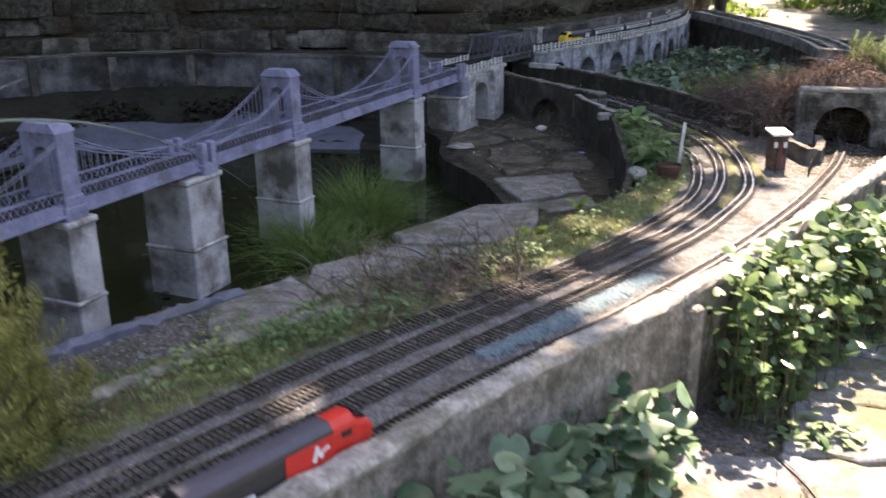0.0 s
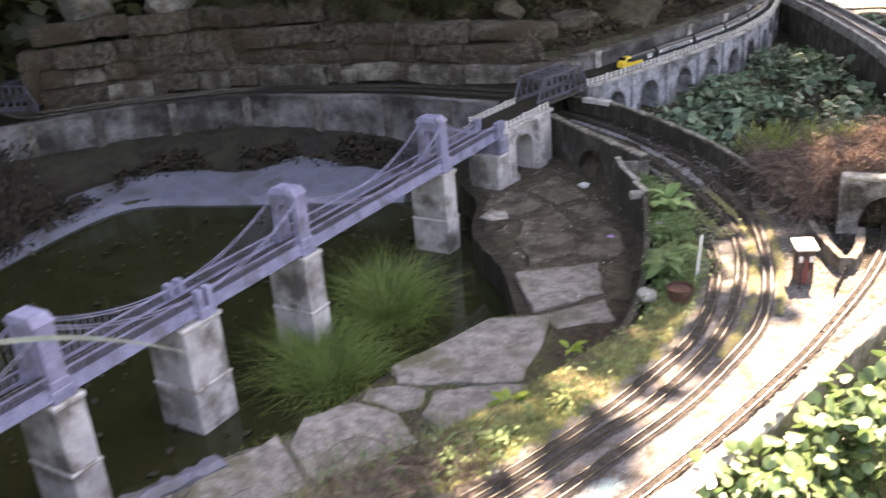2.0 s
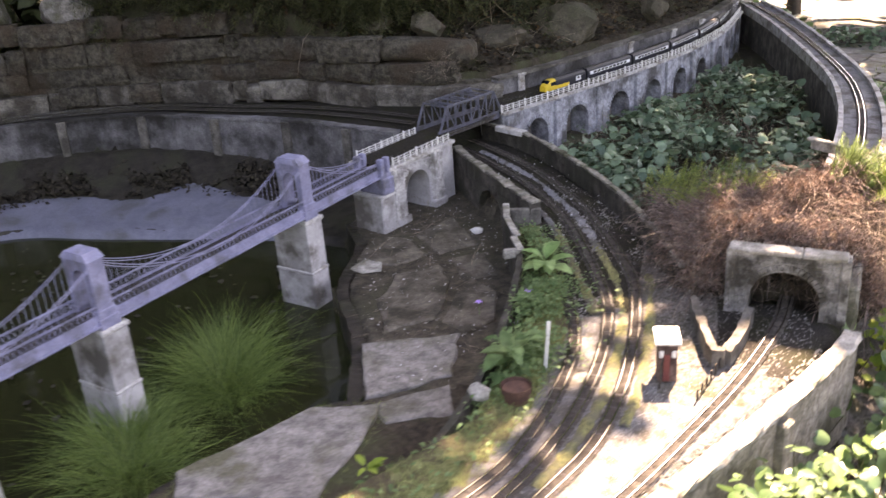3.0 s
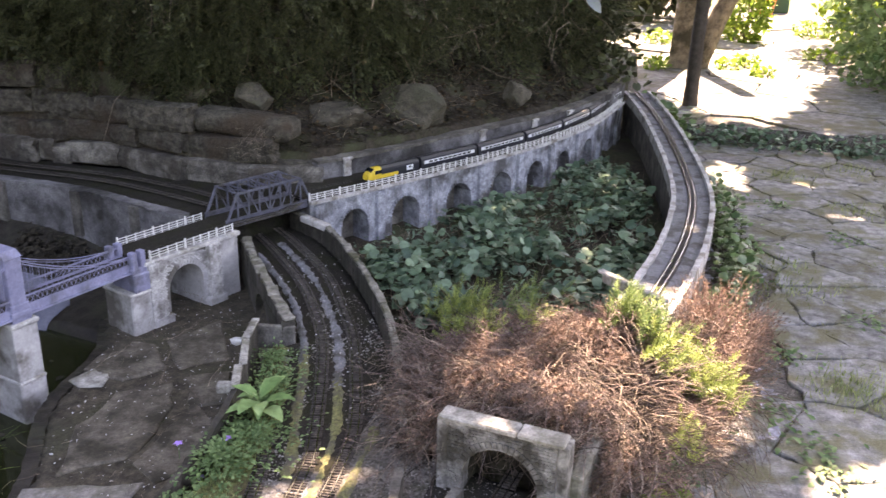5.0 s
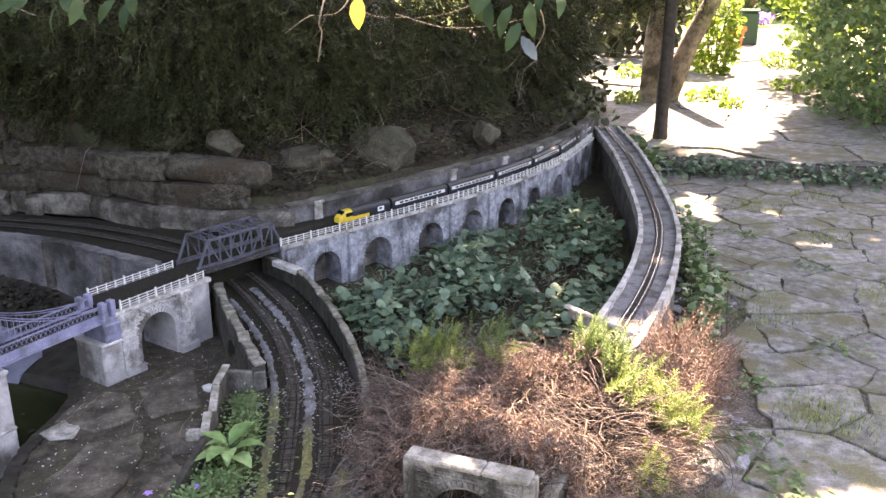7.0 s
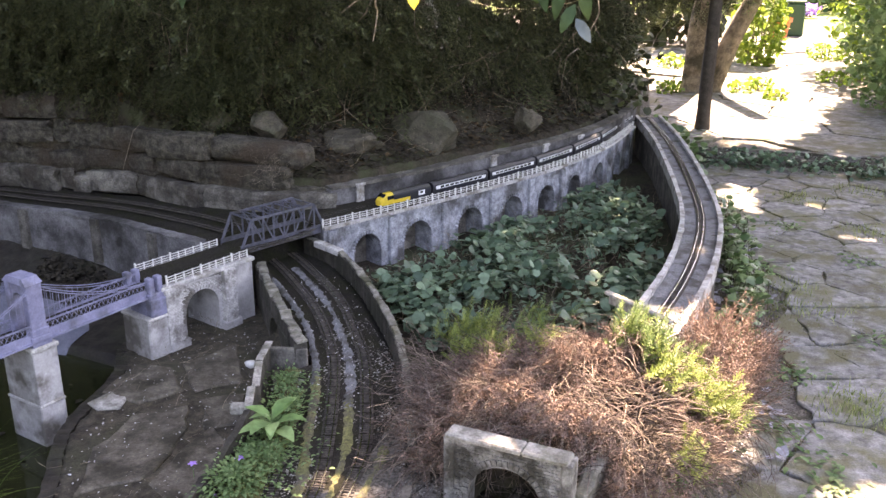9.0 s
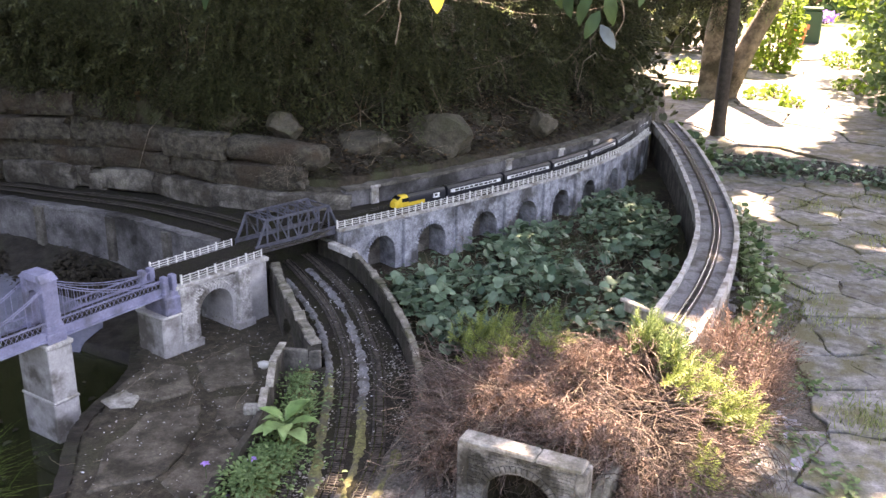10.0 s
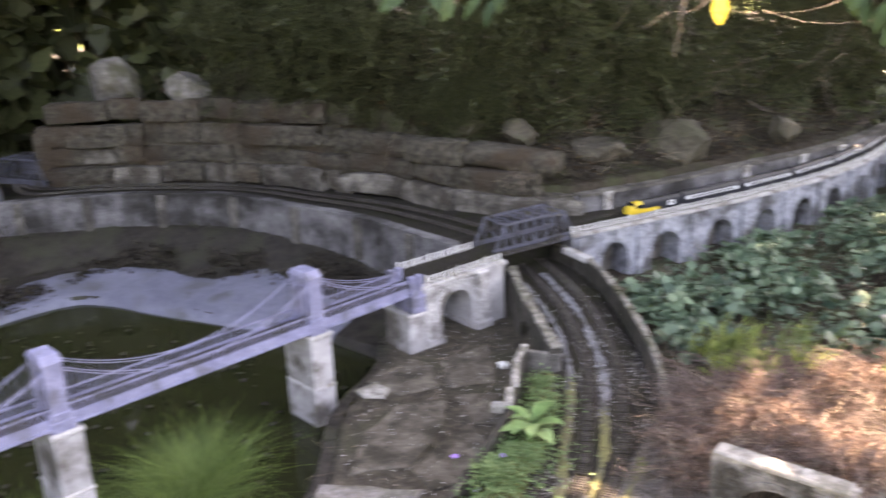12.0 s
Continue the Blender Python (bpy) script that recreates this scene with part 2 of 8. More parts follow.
L_SUNNY = leafmat("sunlit_tree_leaf", (0.08, 0.16, 0.02), (0.24, 0.34, 0.06), 0.5, 0.45)
L_FLOWER = leafmat("violet_petal", (0.3, 0.16, 0.6), (0.5, 0.33, 0.8), 0.6, 0.3)

# ---- building tools ----
def ob_from(name, verts, faces, material, parent=None, label="", smooth=False):
    me = bpy.data.meshes.new(name)
    me.from_pydata([tuple(v) for v in verts], [], [tuple(f) for f in faces])
    me.update()
    for m in (material if isinstance(material, (list, tuple)) else [material]):
        me.materials.append(m)
    if smooth:
        me.polygons.foreach_set("use_smooth", [True] * len(me.polygons))
    ob = new(name, me)
    if parent:
        ob.parent = parent
    if label:
        ob["label"] = label
    return ob


def part(name, bm, material, parent=None, label="", smooth=False):
    bmesh.ops.recalc_face_normals(bm, faces=bm.faces)
    me = bpy.data.meshes.new(name)
    bm.to_mesh(me)
    bm.free()
    me.materials.append(material)
    if smooth:
        me.polygons.foreach_set("use_smooth", [True] * len(me.polygons))
    ob = new(name, me)
    if parent:
        ob.parent = parent
    if label:
        ob["label"] = label
    return ob


def thing(name, at=(0, 0, 0), label="", category="", group="", kind="", rz=0.0):
    e = new(name)
    e.empty_display_size = 0.02
    e.matrix_world = Matrix.Translation(at) @ Matrix.Rotation(rz, 4, "Z")
    return tagged(e, label, category, group, kind)


def box(bm, c, s, rz=0.0, bevel=0.0, ry=0.0, rx=0.0):
    """A block at its middle c, of size s, turned by rz."""
    m = Matrix.Translation(c) @ Euler((rx, ry, rz)).to_matrix().to_4x4() @ Matrix.Diagonal((*s, 1))
    r = bmesh.ops.create_cube(bm, size=1, matrix=m)
    if bevel:
        es = list({e for v in r["verts"] for e in v.link_edges})
        bmesh.ops.bevel(bm, geom=es, offset=bevel, segments=1, affect="EDGES")
    return bm


def rod(bm, a, b, r, sides=6, r2=None):
    """A bar from a to b."""
    a, b = Vector(a), Vector(b)
    d = b - a
    m = Matrix.Translation((a + b) / 2) @ d.to_track_quat("Z", "Y").to_matrix().to_4x4()
    bmesh.ops.create_cone(bm, cap_ends=True, segments=sides, radius1=r, radius2=r if r2 is None else r2, depth=d.length, matrix=m)
    return bm


def curve(points, step=0.02):
    """A smooth line through the points, at even steps, with its sideways directions (to its left)."""
    p = np.array(points, float)
    n = len(p)
    ext = np.vstack([2 * p[0] - p[1], p, 2 * p[-1] - p[-2]])
    out = []
    for i in range(n - 1):
        a, b, c, d = ext[i:i + 4]
        for u in np.linspace(0, 1, 24, endpoint=False):
            out.append(0.5 * (2 * b + (c - a) * u + (2 * a - 5 * b + 4 * c - d) * u * u + (3 * b - 3 * c + d - a) * u ** 3))
    out.append(p[-1])
    q = np.array(out)
    s = np.concatenate([[0], np.cumsum(np.linalg.norm(np.diff(q[:, :2], axis=0), axis=1))])
    k = max(2, int(round(s[-1] / step)) + 1)
    t = np.linspace(0, s[-1], k)
    q = np.column_stack([np.interp(t, s, q[:, i]) for i in range(q.shape[1])])
    tan = np.gradient(q[:, :2], axis=0)
    tan /= np.linalg.norm(tan, axis=1)[:, None]
    return q, np.column_stack([-tan[:, 1], tan[:, 0]]), t


def sweep(points, profile, step=0.03, wobble=0.0, seed=0):
    """Verts and faces of a closed profile of (sideways, height) drawn along a line; height is added to the line's own z if it has one."""
    q, nrm, _ = curve(points, step)
    rng = np.random.default_rng(seed)
    z0 = q[:, 2] if q.shape[1] > 2 else np.zeros(len(q))
    k, v = len(profile), []
    for i in range(len(q)):
        for o, z in profile:
            j = rng.normal(0, wobble, 3) if wobble else (0, 0, 0)
            v.append((q[i, 0] + nrm[i, 0] * o + j[0], q[i, 1] + nrm[i, 1] * o + j[1], z0[i] + z + j[2]))
    f = [(i * k + a, i * k + (a + 1) % k, (i + 1) * k + (a + 1) % k, (i + 1) * k + a) for i in range(len(q) - 1) for a in range(k)]
    f += [tuple(range(k))[::-1], tuple((len(q) - 1) * k + a for a in range(k))]
    return v, f


def strip_wall(name, points, left, right, z0, z1, material, step=0.03, wobble=0.0, seed=0, parent=None, label=""):
    v, f = sweep(points, [(left, z0), (right, z0), (right, z1), (left, z1)], step, wobble, seed)
    return ob_from(name, v, f, material, parent, label)


def inside_distance(poly, X, Y):
    """Distance to the polygon's edge, positive inside."""
    P = np.array(poly, float)
    best = np.full(X.shape, 1e9)
    ins = np.zeros(X.shape, bool)
    for a, b in zip(P, np.roll(P, -1, axis=0)):
        d = b - a
        t = np.clip(((X - a[0]) * d[0] + (Y - a[1]) * d[1]) / (d @ d), 0, 1)
        best = np.minimum(best, np.hypot(X - a[0] - t * d[0], Y - a[1] - t * d[1]))
        cross = ((a[1] > Y) != (b[1] > Y)) & (X < d[0] * (Y - a[1]) / (d[1] if d[1] else 1e-9) + a[0])
        ins ^= cross
    return np.where(ins, best, -best)


def smooth_noise(X, Y, scale, seed):
    rng = np.random.default_rng(seed)
    out = np.zeros(X.shape)
    for i in range(9):
        a, ph, f = rng.uniform(0, 6.28), rng.uniform(0, 6.28), scale * rng.uniform(0.5, 2.2)
        out += np.sin((X * math.cos(a) + Y * math.sin(a)) * f + ph)
    return out / 9


def scatter(name, shape, places, material, parent=None, label="", smooth=False):
    """One mesh of many copies of a small shape (verts, faces); places: rows of x, y, z, size, turn, tilt, tilt direction."""
    tv, tf = np.array(shape[0], float), shape[1]
    P = np.array(places, float)
    n, k = len(P), len(tv)
    ca, sa, ct, st, cd, sd = np.cos(P[:, 4]), np.sin(P[:, 4]), np.cos(P[:, 5]), np.sin(P[:, 5]), np.cos(P[:, 6]), np.sin(P[:, 6])
    x = tv[None, :, 0] * ca[:, None] - tv[None, :, 1] * sa[:, None]
    y = tv[None, :, 0] * sa[:, None] + tv[None, :, 1] * ca[:, None]
    z = np.repeat(tv[None, :, 2], n, 0)
    u = x * cd[:, None] + y * sd[:, None]
    w = -x * sd[:, None] + y * cd[:, None]
    u, z = u * ct[:, None] + z * st[:, None], -u * st[:, None] + z * ct[:, None]
    x, y = u * cd[:, None] - w * sd[:, None], u * sd[:, None] + w * cd[:, None]
    V = np.stack([x, y, z], 2) * P[:, 3][:, None, None] + P[:, None, :3]
    lens = np.array([len(f) for f in tf])
    flat = np.array([i for f in tf for i in f])
    loops = (flat[None, :] + (np.arange(n) * k)[:, None]).ravel()
    tot = np.tile(lens, n)
    me = bpy.data.meshes.new(name)
    me.vertices.add(n * k)
    me.vertices.foreach_set("co", V.ravel())
    me.loops.add(len(loops))
    me.loops.foreach_set("vertex_index", loops.astype(np.int32))
    me.polygons.add(len(tot))
    me.polygons.foreach_set("loop_start", np.concatenate([[0], np.cumsum(tot)[:-1]]).astype(np.int32))
    me.polygons.foreach_set("loop_total", tot.astype(np.int32))
    if smooth:
        me.polygons.foreach_set("use_smooth", np.ones(len(tot), bool))
    me.update(calc_edges=True)
    me.validate()
    me.materials.append(material)
    ob = new(name, me)
    if parent:
        ob.parent = parent
    if label:
        ob["label"] = label
    return ob


def blob(seed, size, rough=0.25, cuts=2):
    """An uneven boulder as a bmesh round the origin."""
    bm = bmesh.new()
    bmesh.ops.create_icosphere(bm, subdivisions=cuts, radius=1)
    for v in bm.verts:
        d = noise.noise(v.co * 1.3 + Vector((seed * 7.1, seed * 3.3, 0))) * rough * 2 + noise.noise(v.co * 3.1 + Vector((0, seed * 5.7, 1))) * rough * 0.6
        v.co = Vector([c * s for c, s in zip(v.co * (1 + d), size)])
    return bm

# ---- levels and lines of the plan ----
DECK, RAIL, BED, WALLZ = 0.288, 0.197, 0.188, 0.248
KERB = [(-0.24, 0.6), (0.0, 0.93), (0.19, 1.2), (0.33, 1.4), (0.46, 1.57), (0.6, 1.75), (0.74, 1.94), (0.96, 2.3), (1.1, 2.52), (1.25, 2.77), (1.29, 2.86)]
TRACK_A = [(-0.4, 0.75), (-0.15, 1.13), (0.02, 1.38), (0.12, 1.53), (0.23, 1.67), (0.35, 1.81), (0.44, 1.93), (0.55, 2.1), (0.62, 2.23), (0.68, 2.35), (0.72, 2.5), (0.74, 2.69), (0.73, 2.83), (0.69, 2.99)]
TRACK_1 = [(-0.35, 0.72), (-0.1, 1.1), (0.07, 1.35), (0.14, 1.46), (0.27, 1.64), (0.35, 1.75), (0.44, 1.87), (0.53, 2.0), (0.605, 2.1), (0.68, 2.24), (0.731, 2.361), (0.774, 2.522), (0.798, 2.724), (0.791, 2.926), (0.754, 3.077), (0.659, 3.357), (0.584, 3.527), (0.444, 3.757), (0.264, 3.977), (0.114, 4.137), (0.014, 4.237)]
TRACK_2 = [(-0.27, 0.74), (-0.02, 1.13), (0.16, 1.38), (0.28, 1.55), (0.44, 1.77), (0.53, 1.9), (0.67, 2.11), (0.77, 2.31), (0.821, 2.443), (0.848, 2.606), (0.856, 2.79), (0.848, 2.964), (0.824, 3.117), (0.744, 3.347), (0.684, 3.497), (0.614, 3.627), (0.474, 3.857), (0.284, 4.077), (0.154, 4.207)]
TRACK_3 = [(-0.13, 0.82), (0.1, 1.15), (0.27, 1.4), (0.4, 1.57), (0.51, 1.71), (0.66, 1.93), (0.76, 2.09), (0.88, 2.3), (0.98, 2.5), (1.07, 2.7), (1.14, 2.9), (1.17, 3.05)]
POND = [(-0.47, 1.655), (-0.37, 1.79), (-0.25, 1.94), (-0.1, 2.09), (0.04, 2.33), (0.22, 2.6), (0.28, 2.64), (0.19, 2.9), (0.08, 3.09), (0.04, 3.2), (0.0, 3.42), (-0.12, 3.6), (-0.46, 3.67), (-0.8, 3.62), (-1.08, 3.6), (-1.3, 3.585), (-1.44, 3.5), (-1.52, 3.2), (-1.56, 2.67), (-1.5, 1.9), (-1.1, 1.25), (-0.7, 1.35)]
LEFT_FRONT = [(-2.06, 3.66), (-1.962, 3.75), (-1.73, 3.96), (-1.48, 4.1), (-1.177, 4.195), (-0.848, 4.165), (-0.514, 4.135), (-0.232, 4.05), (-0.03, 3.985)]
LEFT_BACK = [(-2.14, 4.0), (-2.03, 4.08), (-1.62, 4.32), (-1.11, 4.44), (-0.58, 4.46), (-0.18, 4.39), (0.05, 4.39), (0.2, 4.44)]
VIA_FRONT = [(0.291, 4.191), (0.448, 4.432), (0.567, 4.626), (0.698, 4.845), (0.802, 5.041), (0.917, 5.28), (1.06, 5.705), (1.15, 6.24)]
VIA_BACK = [(0.2, 4.44), (0.328, 4.62), (0.445, 4.79), (0.653, 5.144), (0.84, 5.452), (0.957, 5.702), (1.037, 5.944), (1.1, 6.3), (1.11, 6.5)]
ARC_LEFT = [(1.19, 6.3), (1.3, 5.69), (1.39, 5.01), (1.42, 4.61), (1.41, 4.24), (1.36, 3.89), (1.28, 3.55)]
ARC_RIGHT = [(1.22, 6.7), (1.36, 6.11), (1.47, 5.42), (1.54, 4.83), (1.545, 4.5), (1.51, 4.08), (1.46, 3.72), (1.41, 3.5)]
WALL_RIGHT = [(0.22, 4.23), (0.38, 4.12), (0.54, 3.92), (0.74, 3.6), (0.865, 3.32), (0.945, 3.09)]
WALL_LEFT = [(0.165, 3.945), (0.275, 3.78), (0.388, 3.627), (0.527, 3.437)]
WALL_BASIN = [(0.447, 3.425), (0.52, 3.21), (0.55, 3.11), (0.563, 2.95), (0.568, 2.8), (0.568, 2.62), (0.55, 2.46), (0.505, 2.33)]

# ---- ground: one sheet with the pond, the beds and the hillside in it ----
def axis_steps(lo, hi, fine, far):
    mid = np.arange(lo, hi + 1e-6, fine)
    out = [hi + fine * 1.35 ** i / 0.35 for i in range(1, 60)]
    right = [v for v in out if v < far]
    left = [lo - (v - hi) for v in right][::-1]
    return np.concatenate([left, mid, right])


GX, GY = np.meshgrid(axis_steps(-2.3, 2.6, 0.022, 90), axis_steps(0.7, 6.9, 0.022, 90), indexing="ij")


def region(z, poly, height, width):
    t = np.clip(inside_distance(poly, GX, GY) / width + 0.5, 0, 1)
    t = t * t * (3 - 2 * t)
    return z * (1 - t) + height * t


kerb_in = [(x - 0.026, y + 0.019) for x, y in KERB]
plateau = kerb_in + [(1.3, 3.2), (1.42, 3.5), (1.48, 4.1), (1.52, 4.5), (1.45, 5.4), (1.3, 6.3), (1.2, 6.75), (0.6, 8.5), (-6, 9), (-6, 0.3), (-0.6, 0.3)]
bank_edge = [(-0.45, 1.2), (-0.2, 1.42), (-0.12, 1.53), (-0.03, 1.65), (0.06, 1.82), (0.2, 1.96), (0.35, 2.14), (0.48, 2.34), (0.565, 2.46), (0.595, 2.62), (0.598, 2.8)]
bed_poly = [(-0.7, 0.4)] + bank_edge + [(0.597, 3.0), (0.585, 3.12), (0.555, 3.22), (0.48, 3.42), (0.545, 3.45), (0.4, 3.64), (0.18, 3.95), (0.0, 4.1), (0.1, 4.36), (0.3, 4.25), (0.38, 4.12), (0.54, 3.92), (0.74, 3.6), (0.865, 3.32), (0.945, 3.09), (1.3, 3.0)] + kerb_in[::-1]
GZ = np.full(GX.shape, -0.004)
GZ = region(GZ, plateau, 0.1, 0.024)
GZ = region(GZ, bed_poly, BED, 0.05)
hill = LEFT_BACK[:-1] + VIA_BACK + [(1.2, 7.4), (0.6, 8.5), (-6, 9), (-6, 4.7), (-2.18, 4.5)]
via_in = [(x - 0.1, y + 0.06) for x, y in VIA_FRONT]
inner = LEFT_FRONT + [(0.1, 4.05)] + via_in + [(1.12, 6.6)] + VIA_BACK[::-1] + LEFT_BACK[::-1][1:]
bank_poly = LEFT_FRONT + [(-0.03, 3.75), (-0.1, 3.6)] + POND[12:19] + [(-2.2, 2.0)]
bank_d = np.clip(-inside_distance(POND, GX, GY), 0, 0.6)
far_bank = 0.012 + np.minimum(bank_d, 0.26) * 0.14 + np.clip(bank_d - 0.3, 0, 0.22) * 0.45
t_bank = np.clip(inside_distance(bank_poly, GX, GY) / 0.03 + 0.5, 0, 1)
GZ = GZ * (1 - t_bank) + far_bank * t_bank
GZ = region(GZ, [(-0.03, 3.985), (0.19, 3.93), (0.4, 3.665), (0.53, 3.475), (0.45, 3.42), (0.53, 3.2), (0.555, 3.1), (0.57, 2.8), (0.57, 2.6), (0.52, 2.42), (0.42, 2.46), (0.3, 2.66), (0.08, 3.12), (0.03, 3.25), (0.0, 3.45), (-0.1, 3.62)], 0.096, 0.03)
planted = [(0.3, 4.21), (0.4, 4.13), (0.56, 3.92), (0.76, 3.6), (0.885, 3.32), (0.96, 3.09), (1.26, 3.06), (1.4, 3.5), (1.44, 4.3), (1.43, 4.9), (1.32, 5.6), (1.18, 6.3)] + [(x - 0.1, y + 0.06) for x, y in VIA_FRONT[::-1]]
GZ = region(GZ, planted, 0.1, 0.03)
mound = np.exp(-(((GX - 1.2) / 0.3) ** 2 + ((GY - 3.32) / 0.34) ** 2) ** 1.6)
GZ = np.where(inside_distance(planted, GX, GY) > 0, GZ + 0.165 * mound, GZ)
GZ = region(GZ, inner, DECK - 0.02, 0.015)
hill_d = np.clip(inside_distance(hill, GX, GY), 0, 3)
hill_z = 0.36 + np.clip(hill_d, 0, 0.25) * 0.36 + np.clip(hill_d - 0.2, 0, 1.6) * 0.4 + 0.22 * np.clip((-0.12 - GX) / 0.5, 0, 1) * np.clip(hill_d / 0.04, 0, 1)
west = np.clip((GX + 2.0) / 0.4, 0, 1)
hill_z = 0.36 + (hill_z - 0.36) * west
GZ = np.where(inside_distance(hill, GX, GY) > 0.03, hill_z, GZ)
# the terrace beyond the step
terrace = [(1.25, 6.78), (1.6, 6.76), (2.4, 6.76), (6, 6.7), (40, 6.7), (40, 80), (-20, 80), (0.7, 8.5)]
GZ = np.maximum(GZ, region(np.full(GX.shape, -1.0), terrace, 0.075, 0.02))
GZ = region(GZ, POND, -0.22, 0.055)
away = np.hypot(GX - 0.3, GY - 3.5)
calm = 1 - 0.9 * np.clip(inside_distance(bed_poly, GX, GY) / 0.05, 0, 1) * (GX - 0.62 * GY > -0.95)
GZ += (smooth_noise(GX, GY, 60, 3) * 0.004 + smooth_noise(GX, GY, 14, 4) * 0.006) * (away < 6) * calm
ni, nj = GX.shape
index = np.arange(ni * nj).reshape(ni, nj)
quads = np.stack([index[:-1, :-1], index[1:, :-1], index[1:, 1:], index[:-1, 1:]], -1).reshape(-1, 4)
CX, CY = (GX[:-1, :-1] + GX[1:, 1:]) / 2, (GY[:-1, :-1] + GY[1:, 1:]) / 2
slot = np.zeros(CX.shape, int)                                              # soil
slot[inside_distance(bed_poly, CX, CY) > 0.0] = 1                            # moss
track_poly = [(-0.6, 0.5)] + [(x - 0.035, y + 0.015) for x, y in TRACK_A[:11]] + [(0.69, 2.7), (0.71, 2.85), (0.69, 3.0), (0.6, 3.3), (0.5, 3.5), (0.3, 3.78), (0.1, 4.02), (0.1, 4.36), (0.3, 4.25), (0.38, 4.12), (0.54, 3.92), (0.74, 3.6), (0.865, 3.32), (0.945, 3.09), (1.3, 3.0)] + KERB[::-1]
slot[inside_distance(track_poly, CX, CY) > smooth_noise(CX, CY, 40, 8) * 0.02] = 2
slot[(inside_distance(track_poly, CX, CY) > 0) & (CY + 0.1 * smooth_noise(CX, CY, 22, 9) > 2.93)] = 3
slot[(inside_distance(track_poly, CX, CY) > 0) & (CX > 0.85) & (CY + 0.1 * smooth_noise(CX, CY, 30, 12) > 2.64)] = 7
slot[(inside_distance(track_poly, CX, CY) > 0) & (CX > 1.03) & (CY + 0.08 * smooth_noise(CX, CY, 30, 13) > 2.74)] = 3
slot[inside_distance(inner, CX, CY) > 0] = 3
slot[inside_distance(bank_poly, CX, CY) > 0] = 5
basin = [(-0.03, 3.985), (0.19, 3.93), (0.4, 3.665), (0.53, 3.475), (0.44, 3.42), (0.52, 3.2), (0.54, 3.1), (0.52, 2.75), (0.36, 2.64), (0.28, 2.66), (0.08, 3.12), (0.03, 3.25), (0.0, 3.45), (-0.1, 3.62)]
slot[inside_distance(basin, CX, CY) > -0.02] = 4
slot[(inside_distance(POND, CX, CY) > -0.012)] = 5
slot[(slot == 0) & (inside_distance(plateau, CX, CY) < -0.03)] = 7
gravel_bank = [(-0.5, 1.2), (-0.2, 1.42), (-0.12, 1.53), (0.0, 1.68), (0.1, 1.85), (-0.02, 2.06), (-0.2, 1.98), (-0.36, 1.84), (-0.5, 1.62)]
slot[inside_distance(gravel_bank, CX, CY) > 0] = 7
slot[(np.hypot(CX, CY - 3) > 13)] = 6
ground = bpy.data.meshes.new("ground")
ground.from_pydata(np.stack([GX, GY, GZ], -1).reshape(-1, 3).tolist(), [], quads.tolist())
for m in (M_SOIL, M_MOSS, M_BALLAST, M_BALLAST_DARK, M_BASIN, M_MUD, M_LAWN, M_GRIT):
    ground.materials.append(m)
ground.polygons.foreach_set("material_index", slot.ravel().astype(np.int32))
ground.polygons.foreach_set("use_smooth", [True] * len(quads))
tagged(new("ground", ground), "soil, moss, ballast and a pale painted pond rim in a shady garden", "ground", kind="structure")


def ground_z(x, y):
    """Height of the sheet near a place."""
    i = int(np.clip(np.searchsorted(GX[:, 0], x), 1, ni - 1))
    j = int(np.clip(np.searchsorted(GY[0], y), 1, nj - 1))
    u = (x - GX[i - 1, 0]) / (GX[i, 0] - GX[i - 1, 0])
    w = (y - GY[0, j - 1]) / (GY[0, j] - GY[0, j - 1])
    return float((GZ[i - 1, j - 1] * (1 - u) + GZ[i, j - 1] * u) * (1 - w) + (GZ[i - 1, j] * (1 - u) + GZ[i, j] * u) * w)


wx = [p for p in POND]
c0 = np.mean(wx, axis=0)
ob_w = ob_from("water", [(c0[0] + (x - c0[0]) * 1.02, c0[1] + (y - c0[1]) * 1.02, -0.004) for x, y in wx], [tuple(range(len(wx)))], M_WATER)
# painted rim along the far side of the pond, worn at its upper edge
far_line = [(-0.33, 3.662), (-0.55, 3.655), (-0.8, 3.62), (-1.08, 3.6), (-1.3, 3.585), (-1.44, 3.5), (-1.52, 3.2), (-1.55, 2.67), (-1.5, 1.9), (-1.1, 1.25)]
q, nrm, t = curve(far_line, 0.012)
side = -1 if inside_distance(POND, q[40:41, 0] + 0.05 * nrm[40:41, 0], q[40:41, 1] + 0.05 * nrm[40:41, 1])[0] > 0 else 1
wide = np.interp(t / t[-1], (0, 0.02, 0.05, 0.09, 0.155, 0.19, 0.245, 0.296, 0.34, 0.38, 0.44, 1), (0.12, 0.21, 0.28, 0.33, 0.37, 0.31, 0.27, 0.28, 0.23, 0.1, 0.06, 0.05))
wide = wide * (1 + 0.16 * smooth_noise(q[:, 0], q[:, 1], 12, 6)) + 0.02 * smooth_noise(q[:, 0], q[:, 1], 70, 7)
v, f, across = [], [], 10
for i in range(len(q)):
    for k in range(across):
        d = -0.03 + (wide[i] + 0.03) * k / (across - 1)
        x, y = q[i, 0] + side * nrm[i, 0] * d, q[i, 1] + side * nrm[i, 1] * d
        z = max(ground_z(x, y) + 0.004, 0.012) if d > 0.005 else 0.012 + 1.1 * (d - 0.005)
        v.append((x, y, z if k < across - 1 else ground_z(x, y) - 0.004))
        if i and k:
            f.append(((i - 1) * across + k - 1, (i - 1) * across + k, i * across + k, i * across + k - 1))
